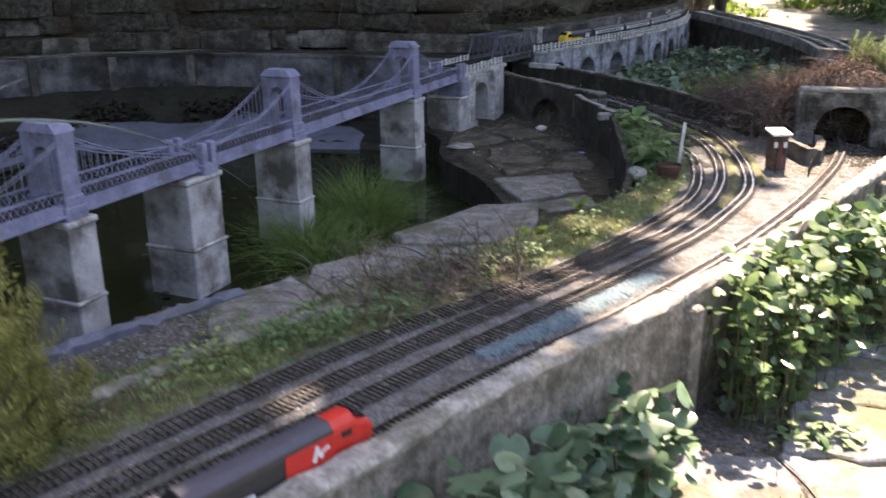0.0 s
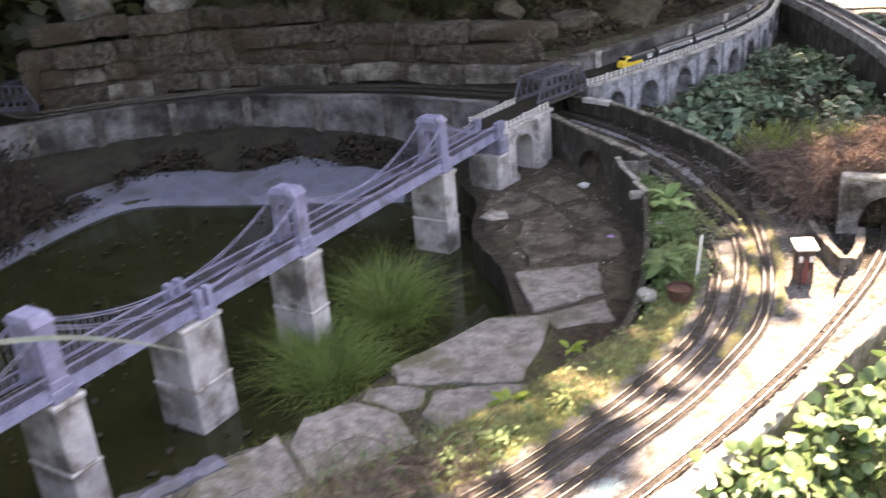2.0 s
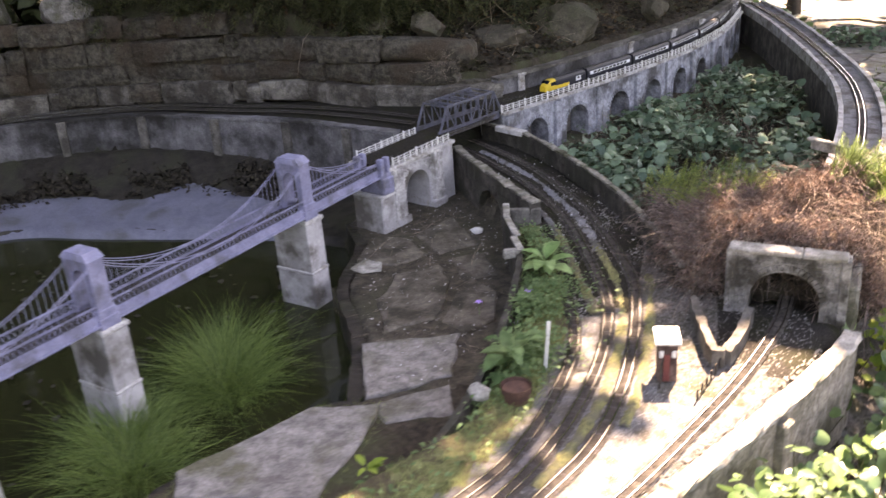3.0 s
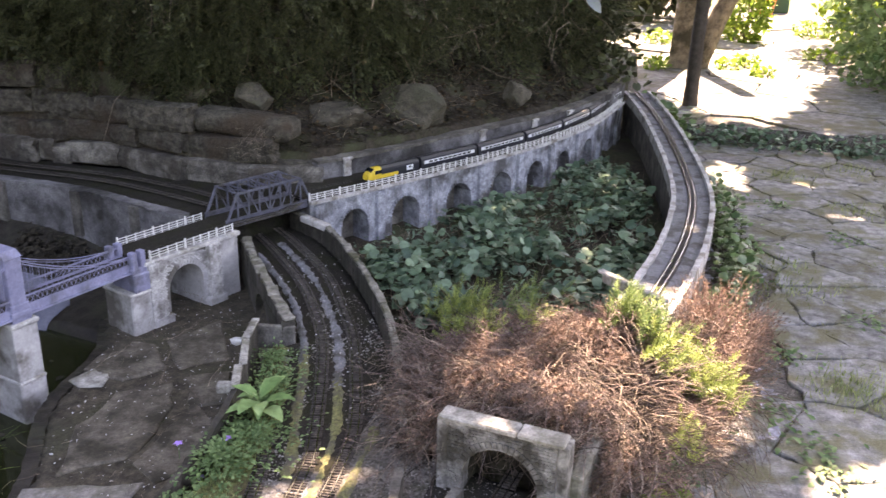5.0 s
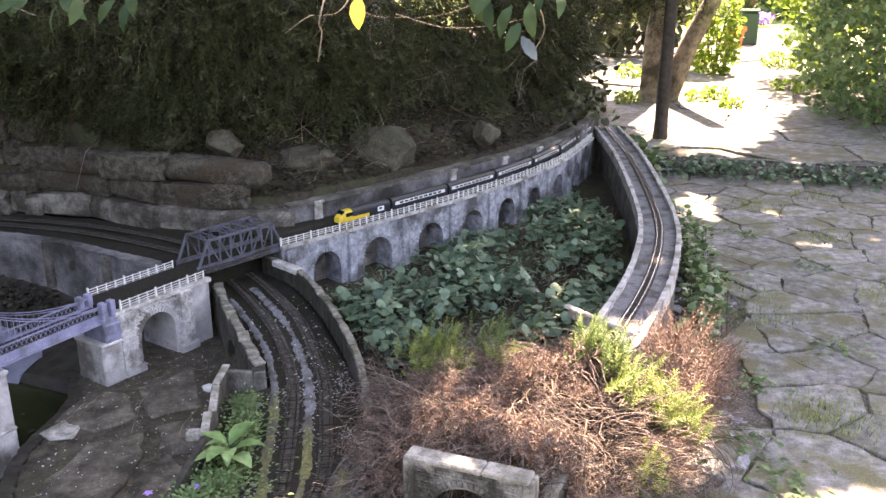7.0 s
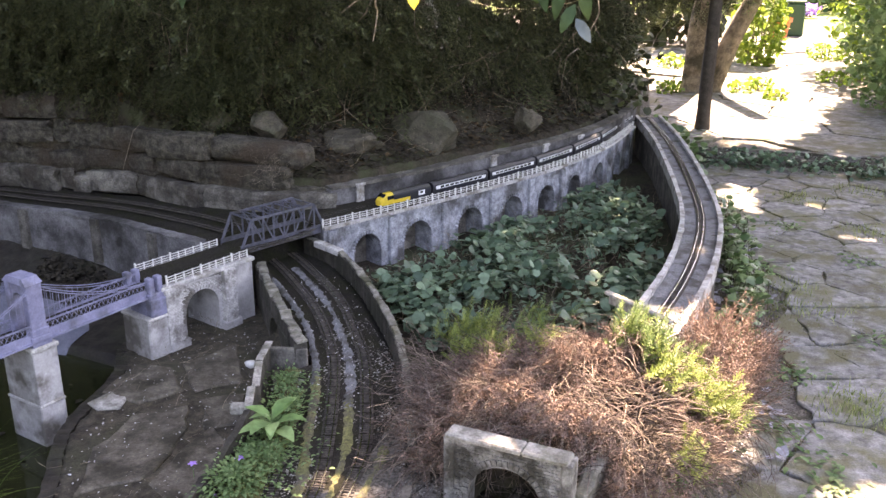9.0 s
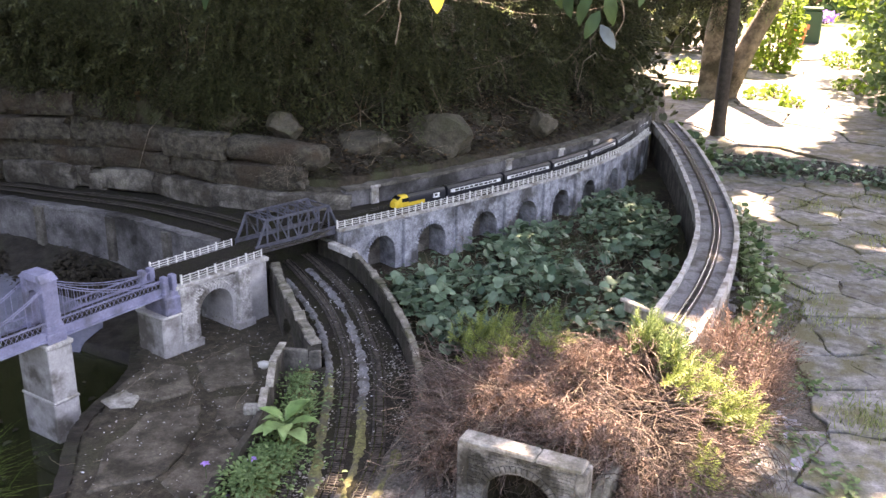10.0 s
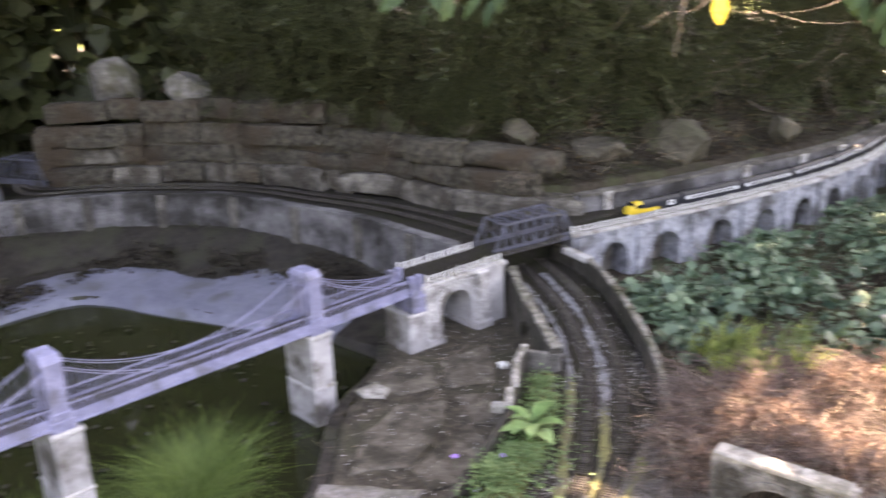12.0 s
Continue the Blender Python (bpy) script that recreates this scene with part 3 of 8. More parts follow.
tagged(ob_from("pond_rim", v, f, M_RIM, smooth=True), "sloping blue-grey painted rim of the pond", "rim", kind="structure")
tagged(ob_w, "dark still pond water with algae", "water", kind="structure")

# ---- walls round the railway ----
M_COPING_DARK = mat("mossy_coping", (0.09, 0.085, 0.072), (0.24, 0.23, 0.2), 40, 0.92, 0.5, (0.07, 0.07, 0.045), 12, 0.5, vary=0.25)


def tag_wall(ob, label):
    return tagged(ob, label, "wall", kind="structure")


def coping_stones(parent, points, z, width, length, seed, material=M_COPING, h=0.012, offset=0.0, jig=1.0):
    """Separate cap stones along a wall top."""
    q, nrm, t = curve(points, 0.01)
    rng = random.Random(seed)
    s = 0.0
    while s < t[-1] - 0.01:
        ln = length * rng.uniform(0.7, 1.35)
        m = min(s + ln / 2, t[-1])
        i = int(np.argmin(abs(t - m)))
        bm = bmesh.new()
        a = math.atan2(-nrm[i, 0], nrm[i, 1])
        zz = z(m / t[-1]) if callable(z) else z
        box(bm, (0, 0, 0), (ln * (1 - jig * rng.uniform(0.01, 0.16)), width * (1 + jig * rng.uniform(-0.28, 0.22)), h * (1 + jig * rng.uniform(-0.3, 0.4))), bevel=min(0.003, h * 0.3))
        o = part("coping_stone", bm, material, parent)
        o.matrix_basis = Matrix.Translation((q[i, 0] + nrm[i, 0] * offset, q[i, 1] + nrm[i, 1] * offset, zz + h / 2)) @ Euler((rng.uniform(-0.08, 0.08), rng.uniform(-0.05, 0.05), a + rng.uniform(-0.12, 0.12))).to_matrix().to_4x4()
        s += ln


wall_kerb = tag_wall(strip_wall("wall_kerb", KERB, 0.026, 0.0, -0.05, 0.2, M_KERB, 0.02, 0.0018, 1), "old rough concrete kerb wall beside the model railway")
for k, (x, y, a) in enumerate(((0.615, 1.763, 0.92), (1.13, 2.562, 1.02))):
    bm = bmesh.new()
    box(bm, (x + 0.004, y - 0.004, 0.092), (0.03, 0.024, 0.196), a, 0.004)
    part("buttress", bm, M_KERB, wall_kerb)
for k, (i, j) in enumerate(((1, 5), (5, 7), (7, 10))):
    v, f = sweep(KERB[i:j + 1], [(0.03, 0.2), (-0.006, 0.2), (-0.007, 0.207), (-0.003, 0.212), (0.026, 0.213), (0.031, 0.207)], 0.02, 0.0014, 20 + k)
    ob_from("coping", v, f, M_COPING, wall_kerb)

wall_right = tag_wall(strip_wall("wall_cutting_right", WALL_RIGHT, 0.0, -0.022, 0.1, WALLZ - 0.006, M_DAMP, 0.02, 0.0014, 2), "dark damp low retaining wall with mossy coping")
coping_stones(wall_right, WALL_RIGHT, WALLZ - 0.006, 0.019, 0.05, 3, M_COPING_DARK, h=0.006, offset=-0.011, jig=1.0)
wall_left = tag_wall(strip_wall("wall_cutting_left", WALL_LEFT, 0.03, 0.0, 0.188, 0.238, M_DAMP, 0.02, 0.0014, 4), "short damp retaining wall topped with rough stones")
coping_stones(wall_left, WALL_LEFT, 0.238, 0.026, 0.05, 5, M_COPING_DARK, h=0.006, offset=0.015, jig=0.8)
wall_basin = tag_wall(strip_wall("wall_basin", [(x, y, z) for (x, y), z in zip(WALL_BASIN, (0.24, 0.238, 0.228, 0.204, 0.198, 0.196, 0.19, 0.165))], 0.015, 0.0, -0.16, 0.0, M_DAMP, 0.02, 0.0012, 6), "thin concrete wall above the dry basin")
coping_stones(wall_basin, WALL_BASIN[:3], 0.238, 0.018, 0.12, 7, offset=0.0075, h=0.005, jig=0.08)
bm = bmesh.new()
box(bm, (0.498, 3.44, 0.195), (0.11, 0.014, 0.06), 0.15, 0.002)
tag_wall(part("wall_link", bm, M_WALL), "short concrete cross wall between the low walls")
bm = bmesh.new()
box(bm, (0.535, 3.13, 0.226), (0.042, 0.024, 0.022), 0.3, 0.004)
tagged(part("stone_block", bm, M_COPING), "pale stone block lying on the basin wall", "stone")
# dark mouth of the small culvert under the low wall
def arch_outline(w, h, n=10):
    r = w / 2
    return [(-r, 0.0)] + [(-r * math.cos(math.pi * i / n), h - r + r * math.sin(math.pi * i / n)) for i in range(n + 1)] + [(r, 0.0)]


def arch_panel(bm, length, height, thick, arches, base=0.0):
    """A wall along x from 0 to length, y from 0 to thick, with arched openings (middle, width, top) through it."""
    xs = [0.0]
    cells = []
    for mid, w, top in arches:
        cells.append(("solid", xs[-1], mid - w / 2))
        cells.append(("arch", mid - w / 2, mid + w / 2, mid, w, top))
        xs.append(mid + w / 2)
    cells.append(("solid", xs[-1], length))

    def quad(p):
        bm.faces.new([bm.verts.new(v) for v in p])
    for c in cells:
        a, b = c[1], c[2]
        if c[0] == "solid":
            if b - a < 1e-4:
                continue
            for y in (0, thick):
                quad([(a, y, base), (b, y, base), (b, y, height), (a, y, height)])
        else:
            o = arch_outline(c[4], c[5] - base)
            o = [(c[3] + x, base + z) for x, z in o]
            for y in (0, thick):
                for (x0, z0), (x1, z1) in zip(o[1:-1], o[2:-1]):
                    quad([(x0, y, z0), (x1, y, z1), (x1, y, height), (x0, y, height)])
            for (x0, z0), (x1, z1) in zip(o, o[1:]):
                quad([(x0, 0, z0), (x1, 0, z1), (x1, thick, z1), (x0, thick, z0)])
        quad([(a, 0, height), (b, 0, height), (b, thick, height), (a, thick, height)])
    for x in (0, length):
        quad([(x, 0, base), (x, thick, base), (x, thick, height), (x, 0, height)])
    bmesh.ops.remove_doubles(bm, verts=bm.verts, dist=1e-5)
    return bm


def place(ob, a, b, z=0.0):
    """Lay a thing whose length runs along x onto the line from a to b."""
    ob.matrix_basis = Matrix.Translation((a[0], a[1], z)) @ Matrix.Rotation(math.atan2(b[1] - a[1], b[0] - a[0]), 4, "Z")
    return ob


bm = bmesh.new()
arch_panel(bm, 0.62, 0.112, 0.026, [(0.335, 0.205, 0.098)])
culvert = part("wall_culvert", bm, M_DAMP)
tag_wall(place(culvert, (0.163, 3.942), (0.523, 3.436), 0.09), "damp concrete wall with a small arched culvert")
# dark panel behind the arch stands in for the unlit depth of the culvert
bm = bmesh.new()
box(bm, (0.335, 0.032, 0.052), (0.23, 0.004, 0.104))
part("culvert_back", bm, M_SOIL, culvert)
bm = blob(4, (0.018, 0.013, 0.011))
bmesh.ops.translate(bm, verts=bm.verts, vec=(0.339, 3.55, 0.106))
tagged(part("pebble", bm, M_WHITE, smooth=True), "white pebble in front of the culvert", "pebble")

# whitewashed wall of the left loop, with pilasters
wall_loop = tag_wall(strip_wall("wall_loop", LEFT_FRONT, 0.0, -0.03, 0.04, DECK - 0.012, M_PANEL, 0.025, 0.0016, 8), "stained whitewashed wall below the railway loop")
q, nrm, t = curve(LEFT_FRONT, 0.01)
for x in (-1.96, -1.762, -1.482, -1.17, -0.829, -0.51, -0.232):
    i = int(np.argmin(abs(q[:, 0] - x)))
    bm = bmesh.new()
    box(bm, (0, 0, 0), (0.034, 0.024, 0.158), bevel=0.002)
    o = part("pilaster", bm, M_WALL, wall_loop)
    o.matrix_basis = Matrix.Translation((q[i, 0] - nrm[i, 0] * 0.032, q[i, 1] - nrm[i, 1] * 0.032, 0.2)) @ Matrix.Rotation(math.atan2(-nrm[i, 0], nrm[i, 1]), 4, "Z")
v, f = sweep(LEFT_FRONT, [(0.006, DECK - 0.012), (-0.036, DECK - 0.012), (-0.036, DECK - 0.002), (0.006, DECK - 0.002)], 0.025, 0.0012, 9)
ob_from("coping", v, f, M_PANEL, wall_loop)

# rough stone wall behind the loop, laid in courses of big blocks
rubble = tag_wall(strip_wall("wall_rubble", [(x, y, dz) for (x, y), dz in zip(LEFT_BACK, (0, 0, 0, 0, -0.03, -0.1, -0.14, -0.15))], 0.13, 0.006, 0.2, 0.5, M_RUBBLE, 0.05, 0.0, 10), "dark rubble stone wall in uneven courses")
rng = random.Random(5)
q, nrm, t = curve(LEFT_BACK, 0.01)
stone_meshes = []
for k in range(9):
    bm = bmesh.new()
    bmesh.ops.create_cube(bm, size=1)
    bmesh.ops.subdivide_edges(bm, edges=bm.edges[:], cuts=4, use_grid_fill=True)
    for vv in bm.verts:
        n3 = noise.noise_vector(vv.co * 2.3 + Vector((k * 5.3, 0, k)))
        vv.co += n3 * 0.1 + noise.noise_vector(vv.co * 6.1 + Vector((k, 3, 0))) * 0.045
        worn = max(0.0, (Vector((0.0, vv.co.y, vv.co.z)).length - 0.5) / 0.2) + max(0.0, (abs(vv.co.x) - 0.42) / 0.1) * 1.1
        vv.co.y, vv.co.z = vv.co.y * (1 - 0.13 * min(1.6, worn)), vv.co.z * (1 - 0.06 * min(1.8, worn))
        vv.co.x = max(-0.53, min(0.53, vv.co.x * 1.04))
    bmesh.ops.recalc_face_normals(bm, faces=bm.faces)
    me = bpy.data.meshes.new("stone")
    bm.to_mesh(me)
    bm.free()
    me.materials.append(M_RUBBLE)
    stone_meshes.append(me)
pale_meshes = []
for me in stone_meshes:
    me = me.copy()
    me.materials[0] = M_LIME
    pale_meshes.append(me)
z = 0.262
top_end = lambda u: 0.66 if u < 0.55 else 0.66 - 0.26 * min(1, (u - 0.55) / 0.4)     # the wall steps down to the truss
for row, h in enumerate((0.092, 0.08, 0.102, 0.092)):
    s = rng.uniform(0, 0.1)
    while s < t[-1]:
        ln = rng.choice((0.07, 0.1, 0.13, 0.17, 0.22, 0.3)) * rng.uniform(0.85, 1.15)
        i = int(np.argmin(abs(t - (s + ln / 2))))
        if z + h * 0.6 < top_end(t[i] / t[-1]) + rng.uniform(-0.03, 0.03):
            o = new("stone", rng.choice(pale_meshes if rng.random() < ((0.9 if t[i] / t[-1] > 0.45 else 0.4) if row == 0 else 0.06) else stone_meshes))
            o.parent = rubble
            back = 0.006 * row + rng.uniform(-0.03, 0.02)
            o.matrix_basis = Matrix.Translation((q[i, 0] + nrm[i, 0] * (0.012 + back), q[i, 1] + nrm[i, 1] * (0.012 + back), z + h / 2 + rng.uniform(-0.01, 0.01))) @ Euler((rng.uniform(-0.1, 0.1), rng.uniform(-0.05, 0.05), math.atan2(-nrm[i, 0], nrm[i, 1]) + rng.uniform(-0.11, 0.11))).to_matrix().to_4x4() @ Matrix.Diagonal((ln * 0.975, 0.085, h * rng.uniform(0.82, 1.02), 1))
        s += ln
    z += h

# concrete wall with pilasters behind the viaduct
back_z = [(x, y, zz) for (x, y), zz in zip(VIA_BACK, (0.0, 0.0, 0.0, 0.004, 0.008, 0.012, 0.014, 0.016, 0.016))]
wall_back = tag_wall(strip_wall("wall_back", back_z, 0.0, -0.03, 0.24, 0.352, M_WALL, 0.03, 0.0014, 11), "stained concrete wall behind the viaduct tracks")
wall_back.data.materials[0] = M_PANEL
v, f = sweep(back_z, [(0.008, 0.352), (-0.036, 0.352), (-0.036, 0.362), (0.008, 0.362)], 0.03, 0.0012, 12)
ob_from("coping", v, f, M_WALL, wall_back)
q, nrm, t = curve(VIA_BACK, 0.01)
for y in (4.54, 5.112, 5.385, 5.62):
    i = int(np.argmin(abs(q[:, 1] - y)))
    bm = bmesh.new()
    box(bm, (0, 0, 0), (0.032, 0.012, 0.07), bevel=0.002)
    box(bm, (0, -0.002, 0.038), (0.04, 0.018, 0.01), bevel=0.002)
    o = part("pilaster", bm, M_CAP, wall_back)
    o.matrix_basis = Matrix.Translation((q[i, 0] - nrm[i, 0] * 0.034, q[i, 1] - nrm[i, 1] * 0.034, 0.318)) @ Matrix.Rotation(math.atan2(-nrm[i, 0], nrm[i, 1]), 4, "Z")

# ---- suspension bridge on five piers ----
B0, BU = Vector((-0.476, 1.911, 0)), Vector((0.284, 0.959, 0))
BN = Vector((-BU.y, BU.x, 0))
BRZ = math.atan2(BU.y, BU.x)


BRICK_SHAPE = ([(x * 0.5, y * 0.5, w * 0.5) for x in (-1, 1) for y in (-1, 1) for w in (-1, 1)], [(0, 1, 3, 2), (4, 6, 7, 5), (0, 4, 5, 1), (2, 3, 7, 6), (1, 5, 7, 3), (0, 2, 6, 4)])


def pier(s, top=0.256, side=0.0, broad=1.0):
    p = thing("bridge_pier", B0 + BU * s + BN * side, "weathered rendered pier standing in the pond", "pier", "piers of the bridge", rz=BRZ)
    p.scale = (broad, 1.0, 1.0)
    bm = bmesh.new()
    box(bm, (0, 0.012, -0.06), (0.081, 0.129, 0.32), bevel=0.003)
    part("plinth", bm, M_PIER, p)
    bm = bmesh.new()
    box(bm, (0, 0.012, 0.104), (0.086, 0.134, 0.008), bevel=0.003)
    part("string_course", bm, M_CAP, p)
    bm = bmesh.new()
    box(bm, (0, 0.012, 0.176), (0.078, 0.124, 0.138), bevel=0.002)
    part("shaft", bm, M_PIER, p)
    bm = bmesh.new()
    box(bm, (0, 0.012, top - 0.005), (0.087, 0.134, 0.012), bevel=0.003)
    part("cap", bm, M_CAP, p)
    return p


for k, (s, side) in enumerate(((-0.37, 0.0), (-0.004, 0.0), (0.338, 0.0), (0.72, 0.0), (1.39, 0.0))):
    pier(s, side=side, broad=1.38 if k == 2 else 0.86)

bridge = thing("suspension_bridge", B0, "lilac-grey model suspension bridge with lattice girders and chains", "bridge", rz=BRZ)
S0, S1, DW = -0.9, 1.75, 0.035
bm = bmesh.new()
box(bm, ((S0 + S1) / 2, 0, 0.281), (S1 - S0, 2 * DW, 0.008))
part("deck", bm, M_BALLAST_DARK, bridge, "dark track bed")
for sgn in (-1, 1):
    bm = bmesh.new()
    box(bm, ((S0 + S1) / 2, sgn * (DW + 0.003), 0.277), (S1 - S0, 0.006, 0.02))
    part("side_girder", bm, M_LILAC, bridge)
    bm = bmesh.new()
    box(bm, ((S0 + S1) / 2, sgn * (DW + 0.007), 0.268), (S1 - S0, 0.012, 0.004))
    part("flange", bm, M_LILAC, bridge)
for sgn in (-1, 1):
    bm = bmesh.new()
    y = sgn * (DW + 0.003)
    for zz in (0.2885, 0.311):
        box(bm, ((S0 + S1) / 2, y, zz), (S1 - S0, 0.004, 0.0035))
    n = int((S1 - S0) / 0.0135)
    for k in range(n):
        a, b = S0 + k * 0.0135, S0 + (k + 1) * 0.0135
        for z0, z1 in ((0.289, 0.31), (0.31, 0.289)):
            rod(bm, (a, y, z0), (b, y, z1), 0.0008, 3)
    part("lattice_girder", bm, M_LILAC, bridge)


def tower(s):
    for sgn in (-1, 1):
        bm = bmesh.new()
        box(bm, (s, sgn * 0.0325, 0.338), (0.042, 0.02, 0.15), bevel=0.002)
        leg = part("tower_leg", bm, M_LILAC, bridge)
        for k, (w, d, z0, z1) in enumerate(((0.052, 0.029, 0.256, 0.282), (0.047, 0.025, 0.282, 0.3))):
            bm = bmesh.new()
            box(bm, (s, sgn * 0.0335, (z0 + z1) / 2), (w, d, z1 - z0), bevel=0.002)
            part("tower_foot", bm, M_LILAC, leg)
    bm = bmesh.new()
    arch_panel(bm, 0.048, 0.15, 0.034, [(0.024, 0.042, 0.125)])
    bmesh.ops.transform(bm, verts=bm.verts, matrix=Matrix.Translation((s + 0.017, -0.024, 0.263)) @ Matrix.Rotation(math.pi / 2, 4, "Z"))
    part("tower_arch", bm, M_LILAC, bridge)
    bm = bmesh.new()
    top = bmesh.ops.create_cube(bm, size=1, matrix=Matrix.Translation((s, 0, 0.421)) @ Matrix.Diagonal((0.047, 0.09, 0.016, 1)))
    for v in top["verts"]:
        if v.co.z > 0.421:
            v.co.y *= 0.66
            v.co.x = s + (v.co.x - s) * 0.86
    part("tower_cap", bm, M_LILAC, bridge)


TOWERS = (-0.006, 0.716, 1.39)
for s in TOWERS:
    tower(s)
for s in (-0.37, 0.36, 1.735):
    for sgn in (-1, 1):
        for d in (-0.014, 0.014):
            bm = bmesh.new()
            box(bm, (s + d, sgn * 0.044, 0.288), (0.017, 0.02, 0.07), bevel=0.002)
            part("anchor_pylon", bm, M_LILAC, bridge)
        bm = bmesh.new()
        box(bm, (s, sgn * 0.043, 0.266), (0.052, 0.024, 0.026), bevel=0.003)
        part("pylon_foot", bm, M_LILAC, bridge)
bm = bmesh.new()
rod(bm, (0, 0, 0), (0, 0, 1), 0.0009, 4)
hanger_me = bpy.data.meshes.new("hanger")
bm.to_mesh(hanger_me)
bm.free()
hanger_me.materials.append(M_LILAC)
spans = [(-0.37, -0.006, "up"), (-0.006, 0.36, "down"), (0.36, 0.716, "up"), (0.716, 1.39, "sag"), (1.39, 1.735, "down")]
for sgn in (-1, 1):
    y = sgn * 0.0405
    for a, b, way in spans:
        def height(s, a=a, b=b, way=way):
            u = (s - a) / (b - a)
            u = u if way == "up" else 1 - u if way == "down" else abs(2 * u - 1)
            return 0.306 + 0.098 * u * u
        bm = bmesh.new()
        n = 40 if way == "sag" else 22
        for dz in (0.0, 0.006):
            pts = [(a + (b - a) * i / n, y, height(a + (b - a) * i / n) + dz) for i in range(n + 1)]
            for p0, p1 in zip(pts, pts[1:]):
                rod(bm, p0, p1, 0.0013, 4)
        chain = part("chain", bm, M_LILAC, bridge)
        for i in range(1, n):
            s = a + (b - a) * i / n
            if height(s) - 0.31 > 0.004:
                o = new("hanger", hanger_me)
                o.parent = chain
                o.matrix_basis = Matrix.Translation((s, y, 0.31)) @ Matrix.Diagonal((1, 1, height(s) - 0.31, 1))

# ---- stone approach arch with white fences ----
AB_A, AB_B = Vector((0.069, 3.582, 0)), Vector((0.186, 3.882, 0))
abut = thing("approach_arch", AB_A, "pale brick approach arch at the end of the bridge", "arch", rz=math.atan2(AB_B.y - AB_A.y, AB_B.x - AB_A.x))
AL = (AB_B - AB_A).length
bm = bmesh.new()
arch_panel(bm, AL, 0.188, 0.15, [(0.13, 0.118, 0.15)])
part("arch_wall", bm, M_PIER, abut, "pale rendered wall with a round arch").location = (0, 0, 0.09)
quoins = []
for x, w in ((0.025, 0.05), (0.225, 0.042)):
    bm = bmesh.new()
    box(bm, (x, -0.006, 0.183), (w, 0.02, 0.19), bevel=0.0015)
    quoin = part("pilaster", bm, M_BRICK, abut)
    quoins.append(quoin)
bm = bmesh.new()
box(bm, (AL / 2, 0.076, 0.28), (AL + 0.012, 0.17, 0.012), bevel=0.002)
part("string_course", bm, M_CAP, abut)
bm = bmesh.new()
box(bm, (AL / 2, 0.076, 0.2885), (AL + 0.02, 0.128, 0.008))
part("track_bed", bm, M_BALLAST_DARK, abut, "dark track bed")
bm = bmesh.new()
box(bm, (0.036, -0.004, 0.105), (0.066, 0.03, 0.026), bevel=0.003)
part("footing", bm, M_PIER, abut)
bm = bmesh.new()
box(bm, (0.226, -0.004, 0.105), (0.066, 0.03, 0.026), bevel=0.003)
part("footing", bm, M_PIER, abut)
bm = bmesh.new()
box(bm, (-0.03, 0.045, 0.14), (0.064, 0.118, 0.13), bevel=0.004)
part("end_pier", bm, M_PIER, abut)
bm = bmesh.new()
box(bm, (-0.03, 0.045, 0.208), (0.07, 0.124, 0.009), bevel=0.003)
part("end_pier_cap", bm, M_CAP, abut)
bm = bmesh.new()
box(bm, (-0.022, 0.035, 0.238), (0.05, 0.1, 0.052), bevel=0.003)
part("bearing", bm, M_LILAC, abut)
# brick faces on the pilasters and round the arch
brick_me = []
for ln in (0.0085, 0.006):
    bm = bmesh.new()
    box(bm, (0, 0, 0), (ln, 0.0022, 0.0036), bevel=0.0004)
    bmesh.ops.recalc_face_normals(bm, faces=bm.faces)
    me = bpy.data.meshes.new("brick")
    bm.to_mesh(me)
    bm.free()
    me.materials.append(M_BRICK)
    brick_me.append(me)


def brick_face(parent, x0, x1, z0, z1, y, keep=lambda x, z: True, seed=1):
    r = random.Random(seed)
    row, zz = 0, z0
    while zz < z1:
        x = x0 + (0.0047 if row % 2 else 0.0)
        while x < x1 - 0.004:
            if keep(x, zz) and r.random() > 0.03:
                o = new("brick", brick_me[0])
                o.parent = parent
                o.matrix_basis = Matrix.Translation((x + 0.0042, y + r.uniform(-0.0003, 0.0004), zz))
            x += 0.0094
        zz += 0.0046
        row += 1


brick_face(quoins[0], 0.001, 0.05, 0.12, 0.275, -0.0168, seed=3)
brick_face(quoins[1], 0.205, 0.246, 0.12, 0.275, -0.0168, seed=4)


rows, r_, zz, k = [], random.Random(9), 0.122, 0
while zz < 0.268:
    x = 0.054 + (0.0047 if k % 2 else 0.0)
    while x < 0.205:
        d = math.hypot(x - 0.13, zz - 0.181)
        if d > 0.074 and not (abs(x - 0.13) < 0.068 and zz < 0.181) and r_.random() > 0.1:
            rows.append((x, -0.0005 + r_.uniform(-0.0003, 0.0003), zz, 1.0, 0, 0, 0))
        x += 0.0094
    zz += 0.0046
    k += 1
scatter("brick_face", ([(a * 0.0088, b * 0.0024, c * 0.0038) for a, b, c in BRICK_SHAPE[0]], BRICK_SHAPE[1]), rows, M_BRICK, abut)["kind"] = "stuff"
ring_b = bmesh.new()
box(ring_b, (0, 0, 0), (0.0072, 0.005, 0.013), bevel=0.0006)
abut_ring = bpy.data.meshes.new("arch_stone")
ring_b.to_mesh(abut_ring)
ring_b.free()
abut_ring.materials.append(M_PIER)
for k in range(19):
    a = math.pi * (k + 0.5) / 19
    o = new("arch_stone", abut_ring)
    o.parent = abut
    o.matrix_basis = Matrix.Translation((0.13 - 0.0645 * math.cos(a), 0.0, 0.181 + 0.0645 * math.sin(a))) @ Matrix.Rotation(a - math.pi / 2, 4, "Y")


